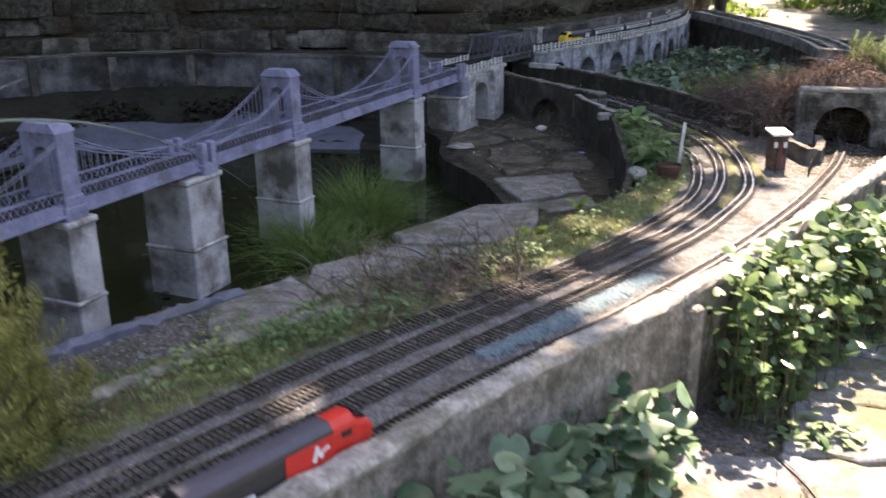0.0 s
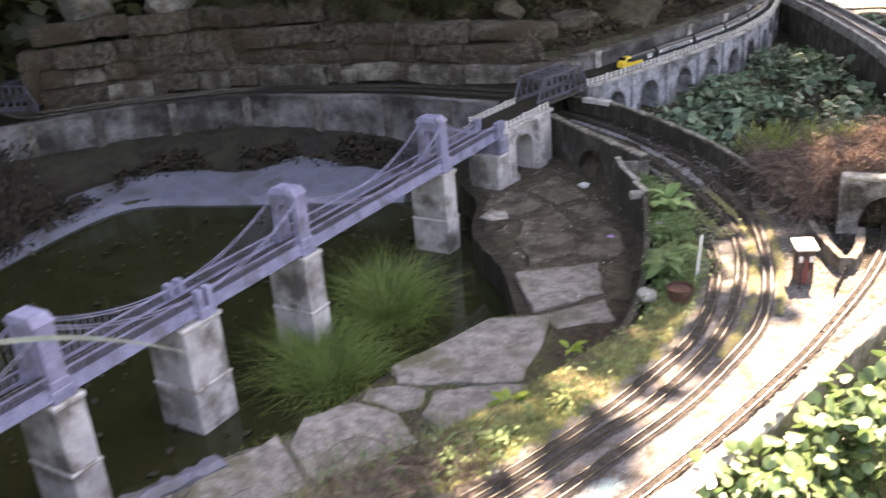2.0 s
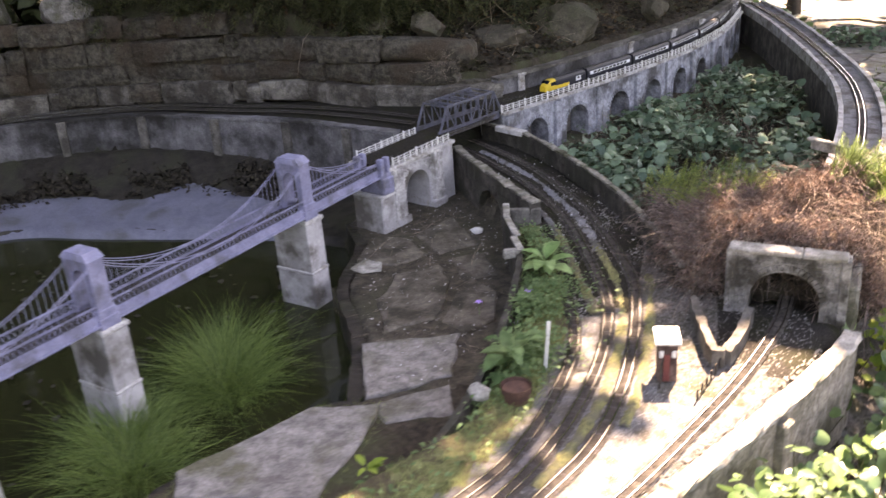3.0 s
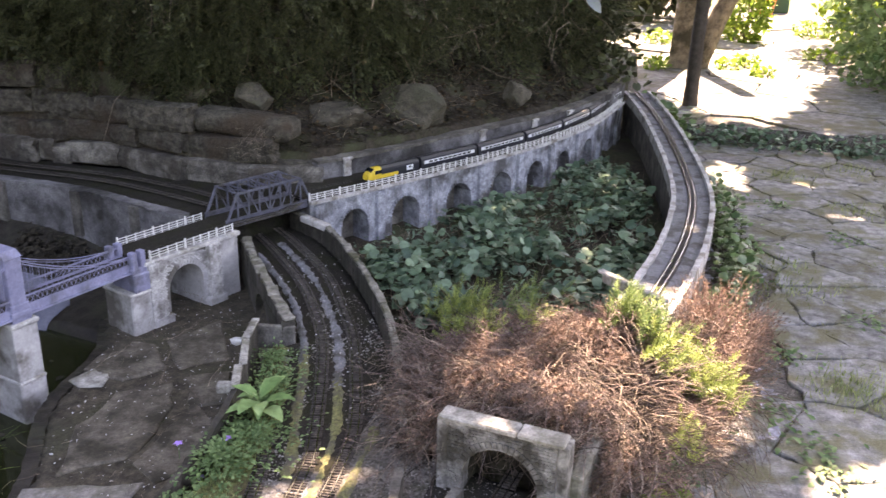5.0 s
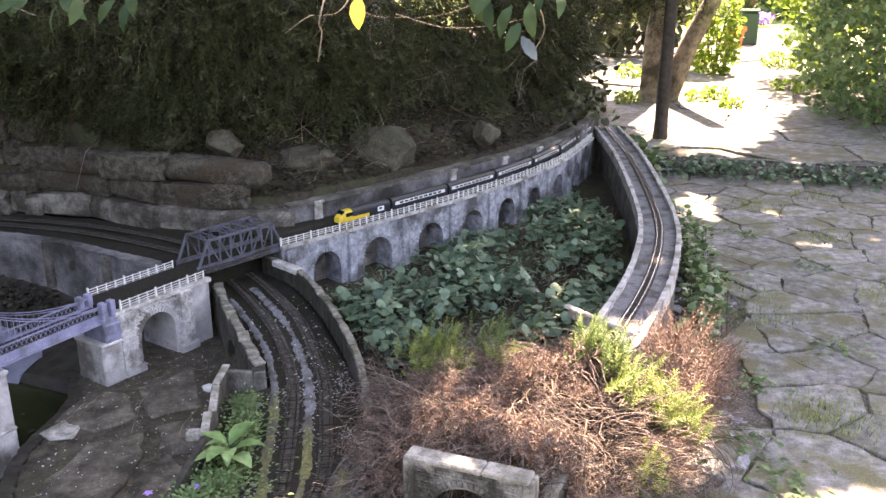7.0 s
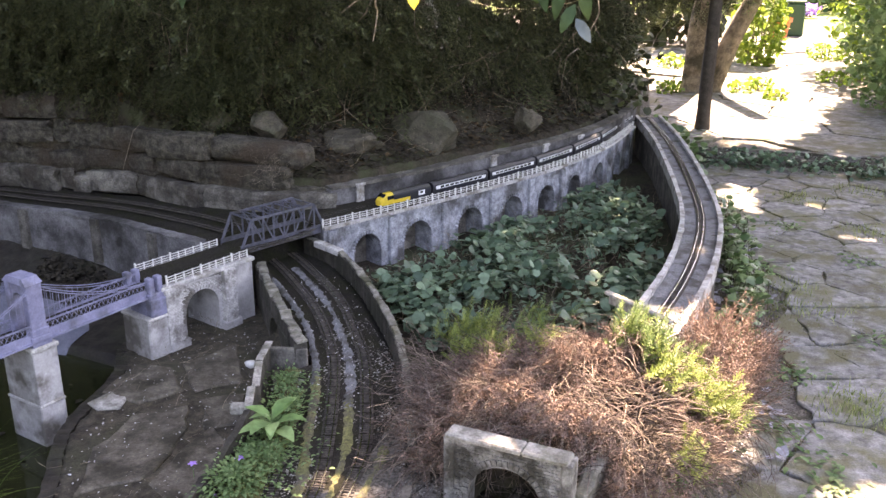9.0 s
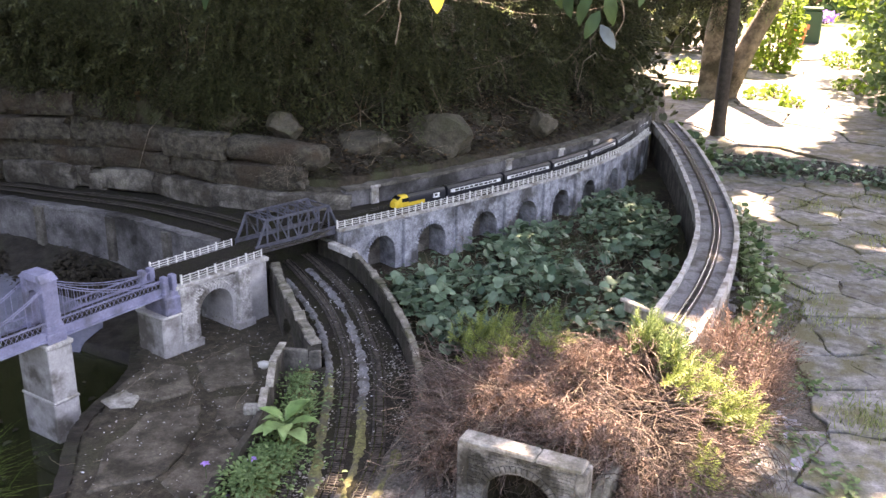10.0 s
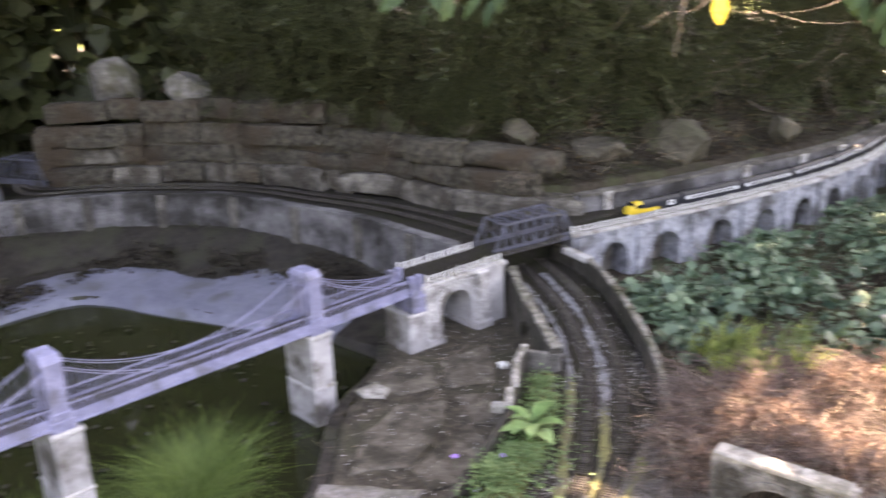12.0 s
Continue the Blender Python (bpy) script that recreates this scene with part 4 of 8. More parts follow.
def fence(name, points, z, label, group, rails=3, pitch=0.03, parent=None):
    """A white model fence: posts and rails along a line."""
    q, nrm, t = curve(points, 0.005)
    f = tagged(new(name), label, "fence", group)
    f.empty_display_size = 0.02
    f.location = (q[0, 0], q[0, 1], z)
    n = max(2, int(round(t[-1] / pitch)))
    bm0 = bmesh.new()
    box(bm0, (0, 0, 0.0125), (0.003, 0.003, 0.025))
    bm1 = bmesh.new()
    box(bm1, (0, 0, 0.0145), (0.0052, 0.0052, 0.029), bevel=0.001)
    ms = []
    for b in (bm0, bm1):
        me = bpy.data.meshes.new("post")
        b.to_mesh(me)
        b.free()
        me.materials.append(M_WHITE)
        ms.append(me)
    for k in range(n + 1):
        i = min(len(q) - 1, int(round(k * (len(q) - 1) / n)))
        o = new("post", ms[1 if k % 4 == 0 else 0])
        o.parent = f
        o.matrix_basis = Matrix.Translation((q[i, 0] - q[0, 0], q[i, 1] - q[0, 1], 0)) @ Matrix.Rotation(math.atan2(-nrm[i, 0], nrm[i, 1]), 4, "Z")
    for zz in (0.008, 0.0145, 0.022)[:rails]:
        v, fc = sweep(points, [(0.001, zz - 0.0009), (-0.001, zz - 0.0009), (-0.001, zz + 0.0009), (0.001, zz + 0.0009)], 0.02)
        o = ob_from("rail", [(a - q[0, 0], b - q[0, 1], c) for a, b, c in v], fc, M_WHITE, f)
    return f


fence("white_fence", [(0.077, 3.597), (0.178, 3.872)], 0.286, "white post and rail fence on the approach arch", "white fences")
fence("white_fence", [(-0.062, 3.66), (0.044, 3.935)], 0.286, "white post and rail fence on the approach arch", "white fences")

# ---- truss span over the lower tracks ----
T_A, T_B = Vector((0.131, 3.924, 0)), Vector((0.284, 4.219, 0))


def bar(name, parent, a, b, w, d, material=M_TRUSS):
    """A flat steel bar from a to b."""
    a, b = Vector(a), Vector(b)
    bm = bmesh.new()
    box(bm, (0, 0, 0), ((b - a).length, w, d), bevel=min(w, d) * 0.15)
    o = part(name, bm, material, parent)
    way = (b - a).normalized()
    side = Vector((0, 1, 0)) if abs(way.y) < 0.9 else Vector((1, 0, 0))
    up = way.cross(side).normalized()
    side = up.cross(way)
    m = Matrix((way, side, up)).transposed().to_4x4()
    m.translation = (a + b) / 2
    o.matrix_basis = m
    return o


def truss_span(a, b, z0, z1, width, label):
    """Through truss: near side on the line from a to b, the other side to its left."""
    t_ = thing("truss_bridge", a, label, "bridge", "truss spans", rz=math.atan2(b.y - a.y, b.x - a.x))
    L_ = (b - a).length
    bm = bmesh.new()
    box(bm, (L_ / 2, width / 2, z0 - 0.008), (L_, width - 0.008, 0.008))
    part("deck", bm, M_BALLAST_DARK, t_, "dark track bed")
    e, n = 0.045, 6
    xs = [e + (L_ - 2 * e) * i / n for i in range(n + 1)]
    for y in (0.0, width):
        bar("bottom_girder", t_, (0, y, z0 - 0.006), (L_, y, z0 - 0.006), 0.006, 0.024)
        bar("flange", t_, (0, y, z0 + 0.007), (L_, y, z0 + 0.007), 0.011, 0.003)
        bar("top_chord", t_, (xs[0] - 0.003, y, z1), (xs[-1] + 0.003, y, z1), 0.009, 0.007)
        bar("end_post", t_, (0.004, y, z0), (xs[0], y, z1), 0.008, 0.007)
        bar("end_post", t_, (L_ - 0.004, y, z0), (xs[-1], y, z1), 0.008, 0.007)
        for i, x in enumerate(xs):
            bar("upright", t_, (x, y, z0), (x, y, z1), 0.005, 0.005)
            if i < n:
                f = i < n / 2
                bar("diagonal", t_, (x, y, z1 if f else z0), (xs[i + 1], y, z0 if f else z1), 0.003, 0.0045)
    for i, x in enumerate(xs):
        bar("cross_beam", t_, (x, 0, z1), (x, width, z1), 0.004, 0.004)
        if i < n and i % 2 == 0:
            bar("top_brace", t_, (x, 0, z1), (xs[i + 1], width, z1), 0.0025, 0.0025)
            bar("top_brace", t_, (x, width, z1), (xs[i + 1], 0, z1), 0.0025, 0.0025)
    return t_


truss_span(T_A, T_B, 0.288, 0.371, 0.108, "slate-grey steel truss span over the lower tracks")

left_a, left_b = Vector((-2.37, 3.95, 0)), Vector((-2.08, 3.99, 0))
truss_span(left_a, left_b, 0.29, 0.385, 0.14, "dark truss span at the far end of the loop")
bm = bmesh.new()
arch_panel(bm, 0.62, 0.2, 0.16, [(0.2, 0.12, 0.15), (0.46, 0.12, 0.15)])
far_arch = part("far_arch", bm, M_PANEL)
tagged(place(far_arch, (-2.47, 3.36), (-2.38, 3.97), 0.09), "dark rendered approach wall with a small arch", "arch")

# ---- curved viaduct ----
viaduct = thing("stone_viaduct", (0, 0, 0), "pale curved stone viaduct with a row of round arches", "viaduct")
q, nrm, t = curve(VIA_FRONT, 0.004)
via_s = lambda x: float(t[int(np.argmin(abs(q[:, 0] - x)))])
arches = [(via_s(0.388), 0.115, 0.235), (via_s(0.51), 0.135, 0.235), (via_s(0.648), 0.135, 0.231), (via_s(0.768), 0.135, 0.228), (via_s(0.872), 0.12, 0.231), (via_s(0.958), 0.12, 0.229), (via_s(1.04), 0.11, 0.231), (via_s(1.098), 0.11, 0.23)]


def bend(bm, off=0.0):
    """Bends a wall built along x onto the viaduct's front line; y is the distance behind that line."""
    for v in bm.verts:
        i = int(np.clip(np.searchsorted(t, v.co.x), 0, len(t) - 1))
        x, y = q[i] + nrm[i] * (v.co.y + off)
        v.co.x, v.co.y = float(x), float(y)


def segmented_panel(height, thick, arches, base):
    bm = bmesh.new()
    arch_panel(bm, t[-1], height, thick, arches, base)
    for x in np.arange(0.06, t[-1], 0.06):
        bmesh.ops.bisect_plane(bm, geom=bm.verts[:] + bm.edges[:] + bm.faces[:], plane_co=(x, 0, 0), plane_no=(1, 0, 0))
    bend(bm)
    return bm


via_wall = part("arch_wall", segmented_panel(DECK - 0.006, 0.17, arches, 0.05), M_VIADUCT, viaduct)
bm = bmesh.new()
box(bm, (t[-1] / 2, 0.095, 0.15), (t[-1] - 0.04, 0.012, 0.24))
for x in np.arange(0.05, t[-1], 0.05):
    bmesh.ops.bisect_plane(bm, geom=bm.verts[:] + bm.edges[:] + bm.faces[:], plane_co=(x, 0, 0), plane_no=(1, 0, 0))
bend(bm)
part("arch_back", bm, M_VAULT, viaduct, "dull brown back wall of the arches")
bm = bmesh.new()
box(bm, (t[-1] / 2, 0.075, DECK - 0.0015), (t[-1], 0.168, 0.009))
for x in np.arange(0.05, t[-1], 0.05):
    bmesh.ops.bisect_plane(bm, geom=bm.verts[:] + bm.edges[:] + bm.faces[:], plane_co=(x, 0, 0), plane_no=(1, 0, 0))
bend(bm)
part("string_course", bm, M_CAP, viaduct)
bm = bmesh.new()
box(bm, (t[-1] / 2, 0.108, DECK), (t[-1], 0.198, 0.01))
for x in np.arange(0.05, t[-1], 0.05):
    bmesh.ops.bisect_plane(bm, geom=bm.verts[:] + bm.edges[:] + bm.faces[:], plane_co=(x, 0, 0), plane_no=(1, 0, 0))
bend(bm)
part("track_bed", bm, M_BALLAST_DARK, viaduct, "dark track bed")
for k in range(len(arches) + 1):
    s = 0.03 if k == 0 else (arches[k - 1][0] + arches[k - 1][1] / 2 + (arches[k][0] - arches[k][1] / 2 if k < len(arches) else t[-1])) / 2
    i = int(np.argmin(abs(t - s)))
    bm = bmesh.new()
    box(bm, (0, 0, 0.163), (0.032, 0.018, 0.226), bevel=0.002)
    o = part("buttress", bm, M_VIADUCT, viaduct)
    o.matrix_basis = Matrix.Translation((q[i, 0] - nrm[i, 0] * 0.004, q[i, 1] - nrm[i, 1] * 0.004, 0)) @ Matrix.Rotation(math.atan2(-nrm[i, 0], nrm[i, 1]), 4, "Z")
# arch rings of separate stones
bm = bmesh.new()
box(bm, (0, 0, 0), (0.0062, 0.006, 0.014), bevel=0.0007)
ring_me = bpy.data.meshes.new("arch_stone")
bm.to_mesh(ring_me)
bm.free()
ring_me.materials.append(M_VIADUCT)
for s, w, top in arches[:6]:
    r = w / 2
    n = 17
    for k in range(n):
        a = math.pi * (k + 0.5) / n
        x, zz = s - (r + 0.004) * math.cos(a), top - r + (r + 0.004) * math.sin(a)
        i = int(np.argmin(abs(t - x)))
        o = new("arch_stone", ring_me)
        o.parent = via_wall
        o.matrix_basis = Matrix.Translation((q[i, 0] - nrm[i, 0] * 0.001, q[i, 1] - nrm[i, 1] * 0.001, zz)) @ Matrix.Rotation(math.atan2(-nrm[i, 0], nrm[i, 1]), 4, "Z") @ Matrix.Rotation(a - math.pi / 2, 4, "Y")
fence("white_fence", [tuple(p) for p in (q + nrm * 0.004)[::40]], DECK + 0.003, "long white fence along the viaduct", "white fences")
bm = bmesh.new()
box(bm, (0.33, 4.135, 0.243), (0.13, 0.03, 0.02), -0.55, 0.003)
tagged(part("white_ledge", bm, M_CAP), "whitewashed ledge at the foot of the viaduct", "ledge")

# ---- return viaduct: a curving deck with low parapets ----
mid = [((a[0] + b[0]) / 2, (a[1] + b[1]) / 2) for a, b in ((ARC_LEFT[0], ARC_RIGHT[0]), (ARC_LEFT[1], ARC_RIGHT[1]), (ARC_LEFT[2], ARC_RIGHT[2]), (ARC_LEFT[3], ARC_RIGHT[3]), (ARC_LEFT[4], ARC_RIGHT[4]), (ARC_LEFT[5], ARC_RIGHT[5]), (ARC_LEFT[6], ARC_RIGHT[7]))]
ret = thing("return_viaduct", (0, 0, 0), "curving concrete embankment with pale parapets and a single track", "viaduct")
W = 0.062
v, f = sweep(mid, [(W, -0.05), (-W, -0.05), (-W, DECK - 0.002), (W, DECK - 0.002)], 0.04, 0.0)
ob_from("embankment", v, f, M_WALL, ret)
for sgn in (-1, 1):
    v, f = sweep(mid, [(sgn * W + 0.008, DECK - 0.03), (sgn * W - 0.008, DECK - 0.03), (sgn * W - 0.008, DECK + 0.016), (sgn * W + 0.008, DECK + 0.016)], 0.03, 0.001, 30)
    ob_from("parapet", v, f, M_CAP, ret)
v, f = sweep(mid, [(W - 0.008, DECK - 0.002), (-W + 0.008, DECK - 0.002), (-W + 0.008, DECK + 0.004), (W - 0.008, DECK + 0.004)], 0.04, 0.0008, 31)
ob_from("ballast", v, f, M_STRIP_GREY, ret)

# ---- tracks ----
SLEEPER = ([(x * 0.0019, y * 0.0152, w * 0.0012) for x in (-1, 1) for y in (-1, 1) for w in (-1, 1)], [(0, 1, 3, 2), (4, 6, 7, 5), (0, 4, 5, 1), (2, 3, 7, 6), (1, 5, 7, 3), (0, 2, 6, 4)])
SLEEPER_ME = bpy.data.meshes.new("sleeper")
SLEEPER_ME.from_pydata(*[SLEEPER[0], [], SLEEPER[1]])
SLEEPER_ME.materials.append(M_SLEEPER)


def track(points, z, label, single=0, sleepers=M_SLEEPER, gauge=0.0165, rail=M_RAIL):
    """Flexible track: two rails and a row of sleepers."""
    q, nrm, t = curve(points, 0.004)
    tr = thing("model_track", (q[0, 0], q[0, 1], z), label, "track", "model tracks")
    for sgn in (-1, 1):
        o = sgn * gauge / 2
        v, f = sweep(points, [(o - 0.0011, -0.0022), (o + 0.0011, -0.0022), (o + 0.0011, 0.0007), (o - 0.0011, 0.0007)], 0.012)
        ob_from("rail", [(a - q[0, 0], b - q[0, 1], c) for a, b, c in v], f, rail, tr)
    n = int(t[-1] / 0.0088)
    rows = []
    for k in range(n):
        i = min(len(q) - 1, int(round(k * (len(q) - 1) / n)))
        rows.append((q[i, 0] - q[0, 0], q[i, 1] - q[0, 1], -0.004, 1.0, math.atan2(-nrm[i, 0], nrm[i, 1]), 0, 0))
    near = sorted(range(n), key=lambda k: abs(rows[k][1] + q[0, 1] - 1.75))[:single]
    keep = set(near)
    for k in near:
        o = new("sleeper", SLEEPER_ME)
        o.parent = tr
        o.matrix_basis = Matrix.Translation(rows[k][:3]) @ Matrix.Rotation(rows[k][4], 4, "Z")
    rest = [r for k, r in enumerate(rows) if k not in keep]
    if rest:
        scatter("sleeper_bed", SLEEPER, rest, sleepers, tr)["kind"] = "stuff"
    return tr


for pts, lab in ((TRACK_A, "half overgrown model track beside the grass bank"), (TRACK_1, "model railway track on grey ballast"), (TRACK_2, "model railway track on grey ballast"), (TRACK_3, "model track running beside the kerb into the tunnel")):
    track(pts, RAIL, lab, 200)
qv, nv, tv = curve(VIA_FRONT, 0.03)
main1, main2 = qv + nv * 0.05, qv + nv * 0.108


def bridge_line(off):
    p = [B0 + BU * s + BN * off for s in (-0.85, 0, 0.7, 1.39, 1.76)]
    return [(v.x, v.y) for v in p]


TM = [(0.042, 3.65), (0.1, 3.82), (0.15, 3.93), (0.235, 4.09)]
line1 = bridge_line(0.0) + [(x + 0.01, y - 0.004) for x, y in TM] + [tuple(p) for p in main1[1::5]] + [(1.16, 6.55)]
track(line1, DECK + 0.0055, "model main line over bridge and viaduct")
lf = np.array([(-2.34, 3.98)] + LEFT_FRONT[1:])
lb = np.array([(-2.34, 4.08), (-2.15, 4.06), (-1.85, 4.2), (-1.55, 4.33), (-1.2, 4.43), (-0.85, 4.44), (-0.5, 4.43), (-0.2, 4.38), (0.02, 4.3)])
track([tuple(p) for p in lf * 0.62 + lb * 0.38], DECK - 0.008, "dark track on the loop at the foot of the stone wall")
track([tuple(p) for p in lf * 0.38 + lb * 0.62], DECK - 0.008, "dark track on the loop at the foot of the stone wall")
track([tuple(p) for p in main2[1::5]] + [(1.12, 6.5)], DECK + 0.0055, "dark track along the back of the viaduct")
track(mid, DECK + 0.0095, "single track on the curving return viaduct")


# mossy and grey strips of ballast between the lower tracks
def ballast_strip(a, b, u, y0, y1, width, material, seed, label):
    qa, na, ta = curve(a, 0.02)
    qb, nb, tb = curve(b, 0.02)
    pts = []
    for p in qa:
        if y0 < p[1] < y1:
            o = qb[int(np.argmin(np.hypot(qb[:, 0] - p[0], qb[:, 1] - p[1])))]
            pts.append(tuple(p * (1 - u) + o * u))
    c, nn, _ = curve(pts[::3] + [pts[-1]], 0.012)
    r = random.Random(seed)
    v = []
    for (x, y), (nx, ny) in zip(c, nn):
        w0, w1 = width * r.uniform(0.32, 0.68), width * r.uniform(0.32, 0.68)
        v += [(x + nx * w0, y + ny * w0, BED + 0.001), (x + nx * r.uniform(-0.2, 0.2) * width, y + ny * r.uniform(-0.2, 0.2) * width, BED + 0.0065 + r.uniform(-0.001, 0.001)), (x - nx * w1, y - ny * w1, BED + 0.001)]
    f = [(3 * i + k, 3 * i + k + 1, 3 * i + 4 + k, 3 * i + 3 + k) for i in range(len(c) - 1) for k in (0, 1)]
    o = ob_from("ballast_strip", v, f, material, smooth=True)
    tagged(o, label, "ballast", "strips between the tracks", "stuff")


ballast_strip(TRACK_1, TRACK_2, 0.5, 2.3, 3.3, 0.022, M_STRIP, 1, "strip of mossy ballast between the lower tracks")
ballast_strip(TRACK_1, TRACK_2, 0.5, 3.24, 4.05, 0.024, M_STRIP_GREY, 2, "strip of pale grey ballast between the lower tracks")
ballast_strip(TRACK_1, TRACK_2, -0.55, 2.9, 3.4, 0.022, M_STRIP, 3, "strip of mossy ballast between the lower tracks")
ballast_strip(TRACK_1, TRACK_2, -0.6, 3.34, 4.0, 0.02, M_STRIP_GREY, 4, "strip of pale grey ballast between the lower tracks")
ballast_strip(TRACK_1, TRACK_2, 1.5, 2.5, 3.1, 0.02, M_STRIP, 5, "strip of mossy ballast between the lower tracks")

# ---- tunnel portals, low walls, hut ----
P_A, P_B = Vector((1.04, 2.97, 0)), Vector((1.268, 2.932, 0))
portal = thing("tunnel_portal", P_A, "grey stone tunnel portal below the heather mound", "portal", rz=math.atan2(P_B.y - P_A.y, P_B.x - P_A.x))
PL = (P_B - P_A).length
bm = bmesh.new()
arch_panel(bm, PL, 0.145, 0.03, [(0.114, 0.142, 0.108)], -0.02)
part("portal_wall", bm, M_PORTAL, portal, "grey stone portal wall with a round arch").location = (0, 0, 0.185)
bm = bmesh.new()
box(bm, (0.07, 0.013, 0.335), (0.146, 0.04, 0.011), bevel=0.003)
part("coping_stone", bm, M_COPING, portal)
bm = bmesh.new()
box(bm, (0.187, 0.013, 0.335), (0.086, 0.04, 0.011), bevel=0.003)
part("coping_stone", bm, M_COPING, portal)
bm = bmesh.new()
box(bm, (0.004, 0.014, 0.26), (0.02, 0.04, 0.148), bevel=0.003)
part("pilaster", bm, M_PORTAL, portal)
bm = bmesh.new()
box(bm, (PL - 0.004, 0.014, 0.26), (0.02, 0.04, 0.148), bevel=0.003)
part("pilaster", bm, M_PORTAL, portal)
bm = bmesh.new()
for k in range(11):                                          # vault behind the mouth
    a0, a1 = math.pi * k / 11, math.pi * (k + 1) / 11
    for r0, y0, r1, y1 in ((0.071, 0.03, 0.071, 0.11),):
        c = [(0.114 - r0 * math.cos(a), y, 0.226 + r0 * math.sin(a)) for a in (a0, a1) for y in (y0, y1)]
        bm.faces.new([bm.verts.new(c[i]) for i in (0, 1, 3, 2)])
for sx in (-1, 1):
    bm.faces.new([bm.verts.new((0.114 + sx * 0.071, y, z)) for y, z in ((0.03, 0.18), (0.11, 0.18), (0.11, 0.227), (0.03, 0.227))])
bm.faces.new([bm.verts.new((0.114 + x, 0.11, z)) for x, z in ((-0.071, 0.18), (0.071, 0.18), (0.071, 0.226), (0.05, 0.276), (0.0, 0.297), (-0.05, 0.276), (-0.071, 0.226))])
bmesh.ops.remove_doubles(bm, verts=bm.verts, dist=0.002)
part("vault", bm, M_SOIL, portal)
bm = bmesh.new()
box(bm, (0, 0, 0), (0.0118, 0.004, 0.0056), bevel=0.0006)
bmesh.ops.recalc_face_normals(bm, faces=bm.faces)
portal_brick = bpy.data.meshes.new("stone")
bm.to_mesh(portal_brick)
bm.free()
portal_brick.materials.append(M_PORTAL)
portal_rng = random.Random(17)
for row in range(20):                                        # courses of the portal face
    for k in range(18):
        x, zz = 0.02 + k * 0.0126 + (0.0063 if row % 2 else 0), 0.326 - row * 0.0064
        d = math.hypot(x - 0.114, zz - 0.226)
        if x < PL - 0.018 and d > 0.087 and not (abs(x - 0.114) < 0.086 and zz < 0.226) and portal_rng.random() > 0.04:
            o = new("stone", portal_brick)
            o.parent = portal
            o.matrix_basis = Matrix.Translation((x, -0.0006 + portal_rng.uniform(-0.0006, 0.0006), zz)) @ Matrix.Rotation(portal_rng.uniform(-0.04, 0.04), 4, "Y")
bm = bmesh.new()
box(bm, (0, 0, 0), (0.0092, 0.006, 0.013), bevel=0.0008)
ring_stone = bpy.data.meshes.new("arch_stone")
bm.to_mesh(ring_stone)
bm.free()
ring_stone.materials.append(M_PORTAL)
for k in range(23):
    a = math.pi * (k + 0.5) / 23
    o = new("arch_stone", ring_stone)
    o.parent = portal
    o.matrix_basis = Matrix.Translation((0.114 - 0.0775 * math.cos(a), -0.001, 0.226 + 0.0775 * math.sin(a))) @ Matrix.Rotation(a - math.pi / 2, 4, "Y")
bm = bmesh.new()
box(bm, (PL + 0.012, 0.1, 0.2), (0.03, 0.15, 0.13), bevel=0.006)
bmesh.ops.subdivide_edges(bm, edges=[e for e in bm.edges if e.calc_length() > 0.05], cuts=3, use_grid_fill=True)
for v in bm.verts:
    v.co += noise.noise_vector(v.co * 25) * 0.006
part("flank_wall", bm, M_COPING_DARK, portal, "rough stone flank behind the portal")

tag_wall(strip_wall("wall_portal_wing", [(0.971, 2.948), (0.982, 2.877), (1.01, 2.741), (1.034, 2.729)], 0.008, -0.008, 0.17, 0.228, M_WALL, 0.02, 0.0012, 51), "low pale wing wall beside the portal track")
tag_wall(strip_wall("wall_portal_side", [(1.036, 2.734), (1.063, 2.813), (1.085, 2.927)], 0.01, -0.01, 0.17, 0.222, M_WALL, 0.02, 0.0012, 52), "low dark wall leading into the portal")
bm = bmesh.new()
box(bm, (0.105, 0.012, 0.327), (0.22, 0.018, 0.008), bevel=0.002)
box(bm, (0.08, 0.02, 0.31), (0.16, 0.01, 0.026), bevel=0.002)
rear = part("rear_portal", bm, M_COPING)
tagged(place(rear, (1.25, 3.676), (1.42, 3.52), 0.035), "pale stone lintel where the return track enters the mound", "portal")

hut = thing("trackside_hut", (0.926, 2.675, BED), "small wooden trackside hut with a pale flat roof", "hut", rz=0.15)
bm = bmesh.new()
box(bm, (0, 0, 0.042), (0.035, 0.042, 0.084), bevel=0.001)
part("body", bm, mat("weathered_hut_boards", (0.04, 0.025, 0.022), (0.13, 0.085, 0.075), 60, 0.85, 0.3), hut, "brown boarded body")
bm = bmesh.new()
box(bm, (0, 0, 0.089), (0.048, 0.058, 0.006), bevel=0.0015, rx=0.1)
part("roof", bm, M_WHITE, hut, "pale flat roof")
bm = bmesh.new()
box(bm, (-0.002, -0.0225, 0.033), (0.012, 0.003, 0.056), bevel=0.0008)
part("door", bm, plain("dull_red_paint", (0.14, 0.035, 0.032), 0.6), hut, "dull red door")
for x in (-0.012, 0.011):
    bm = bmesh.new()
    box(bm, (x, -0.0222, 0.062), (0.008, 0.003, 0.014), bevel=0.0006)
    part("window", bm, M_WHITE, hut)
bm = bmesh.new()
for k, (z0, z1) in enumerate(((0.0, 0.045), (0.045, 0.062))):
    rod(bm, (-0.014 + 0.002 * k, 0.004 * k, z0), (-0.012 + 0.004 * k, 0.004, z1), 0.0022, 5)
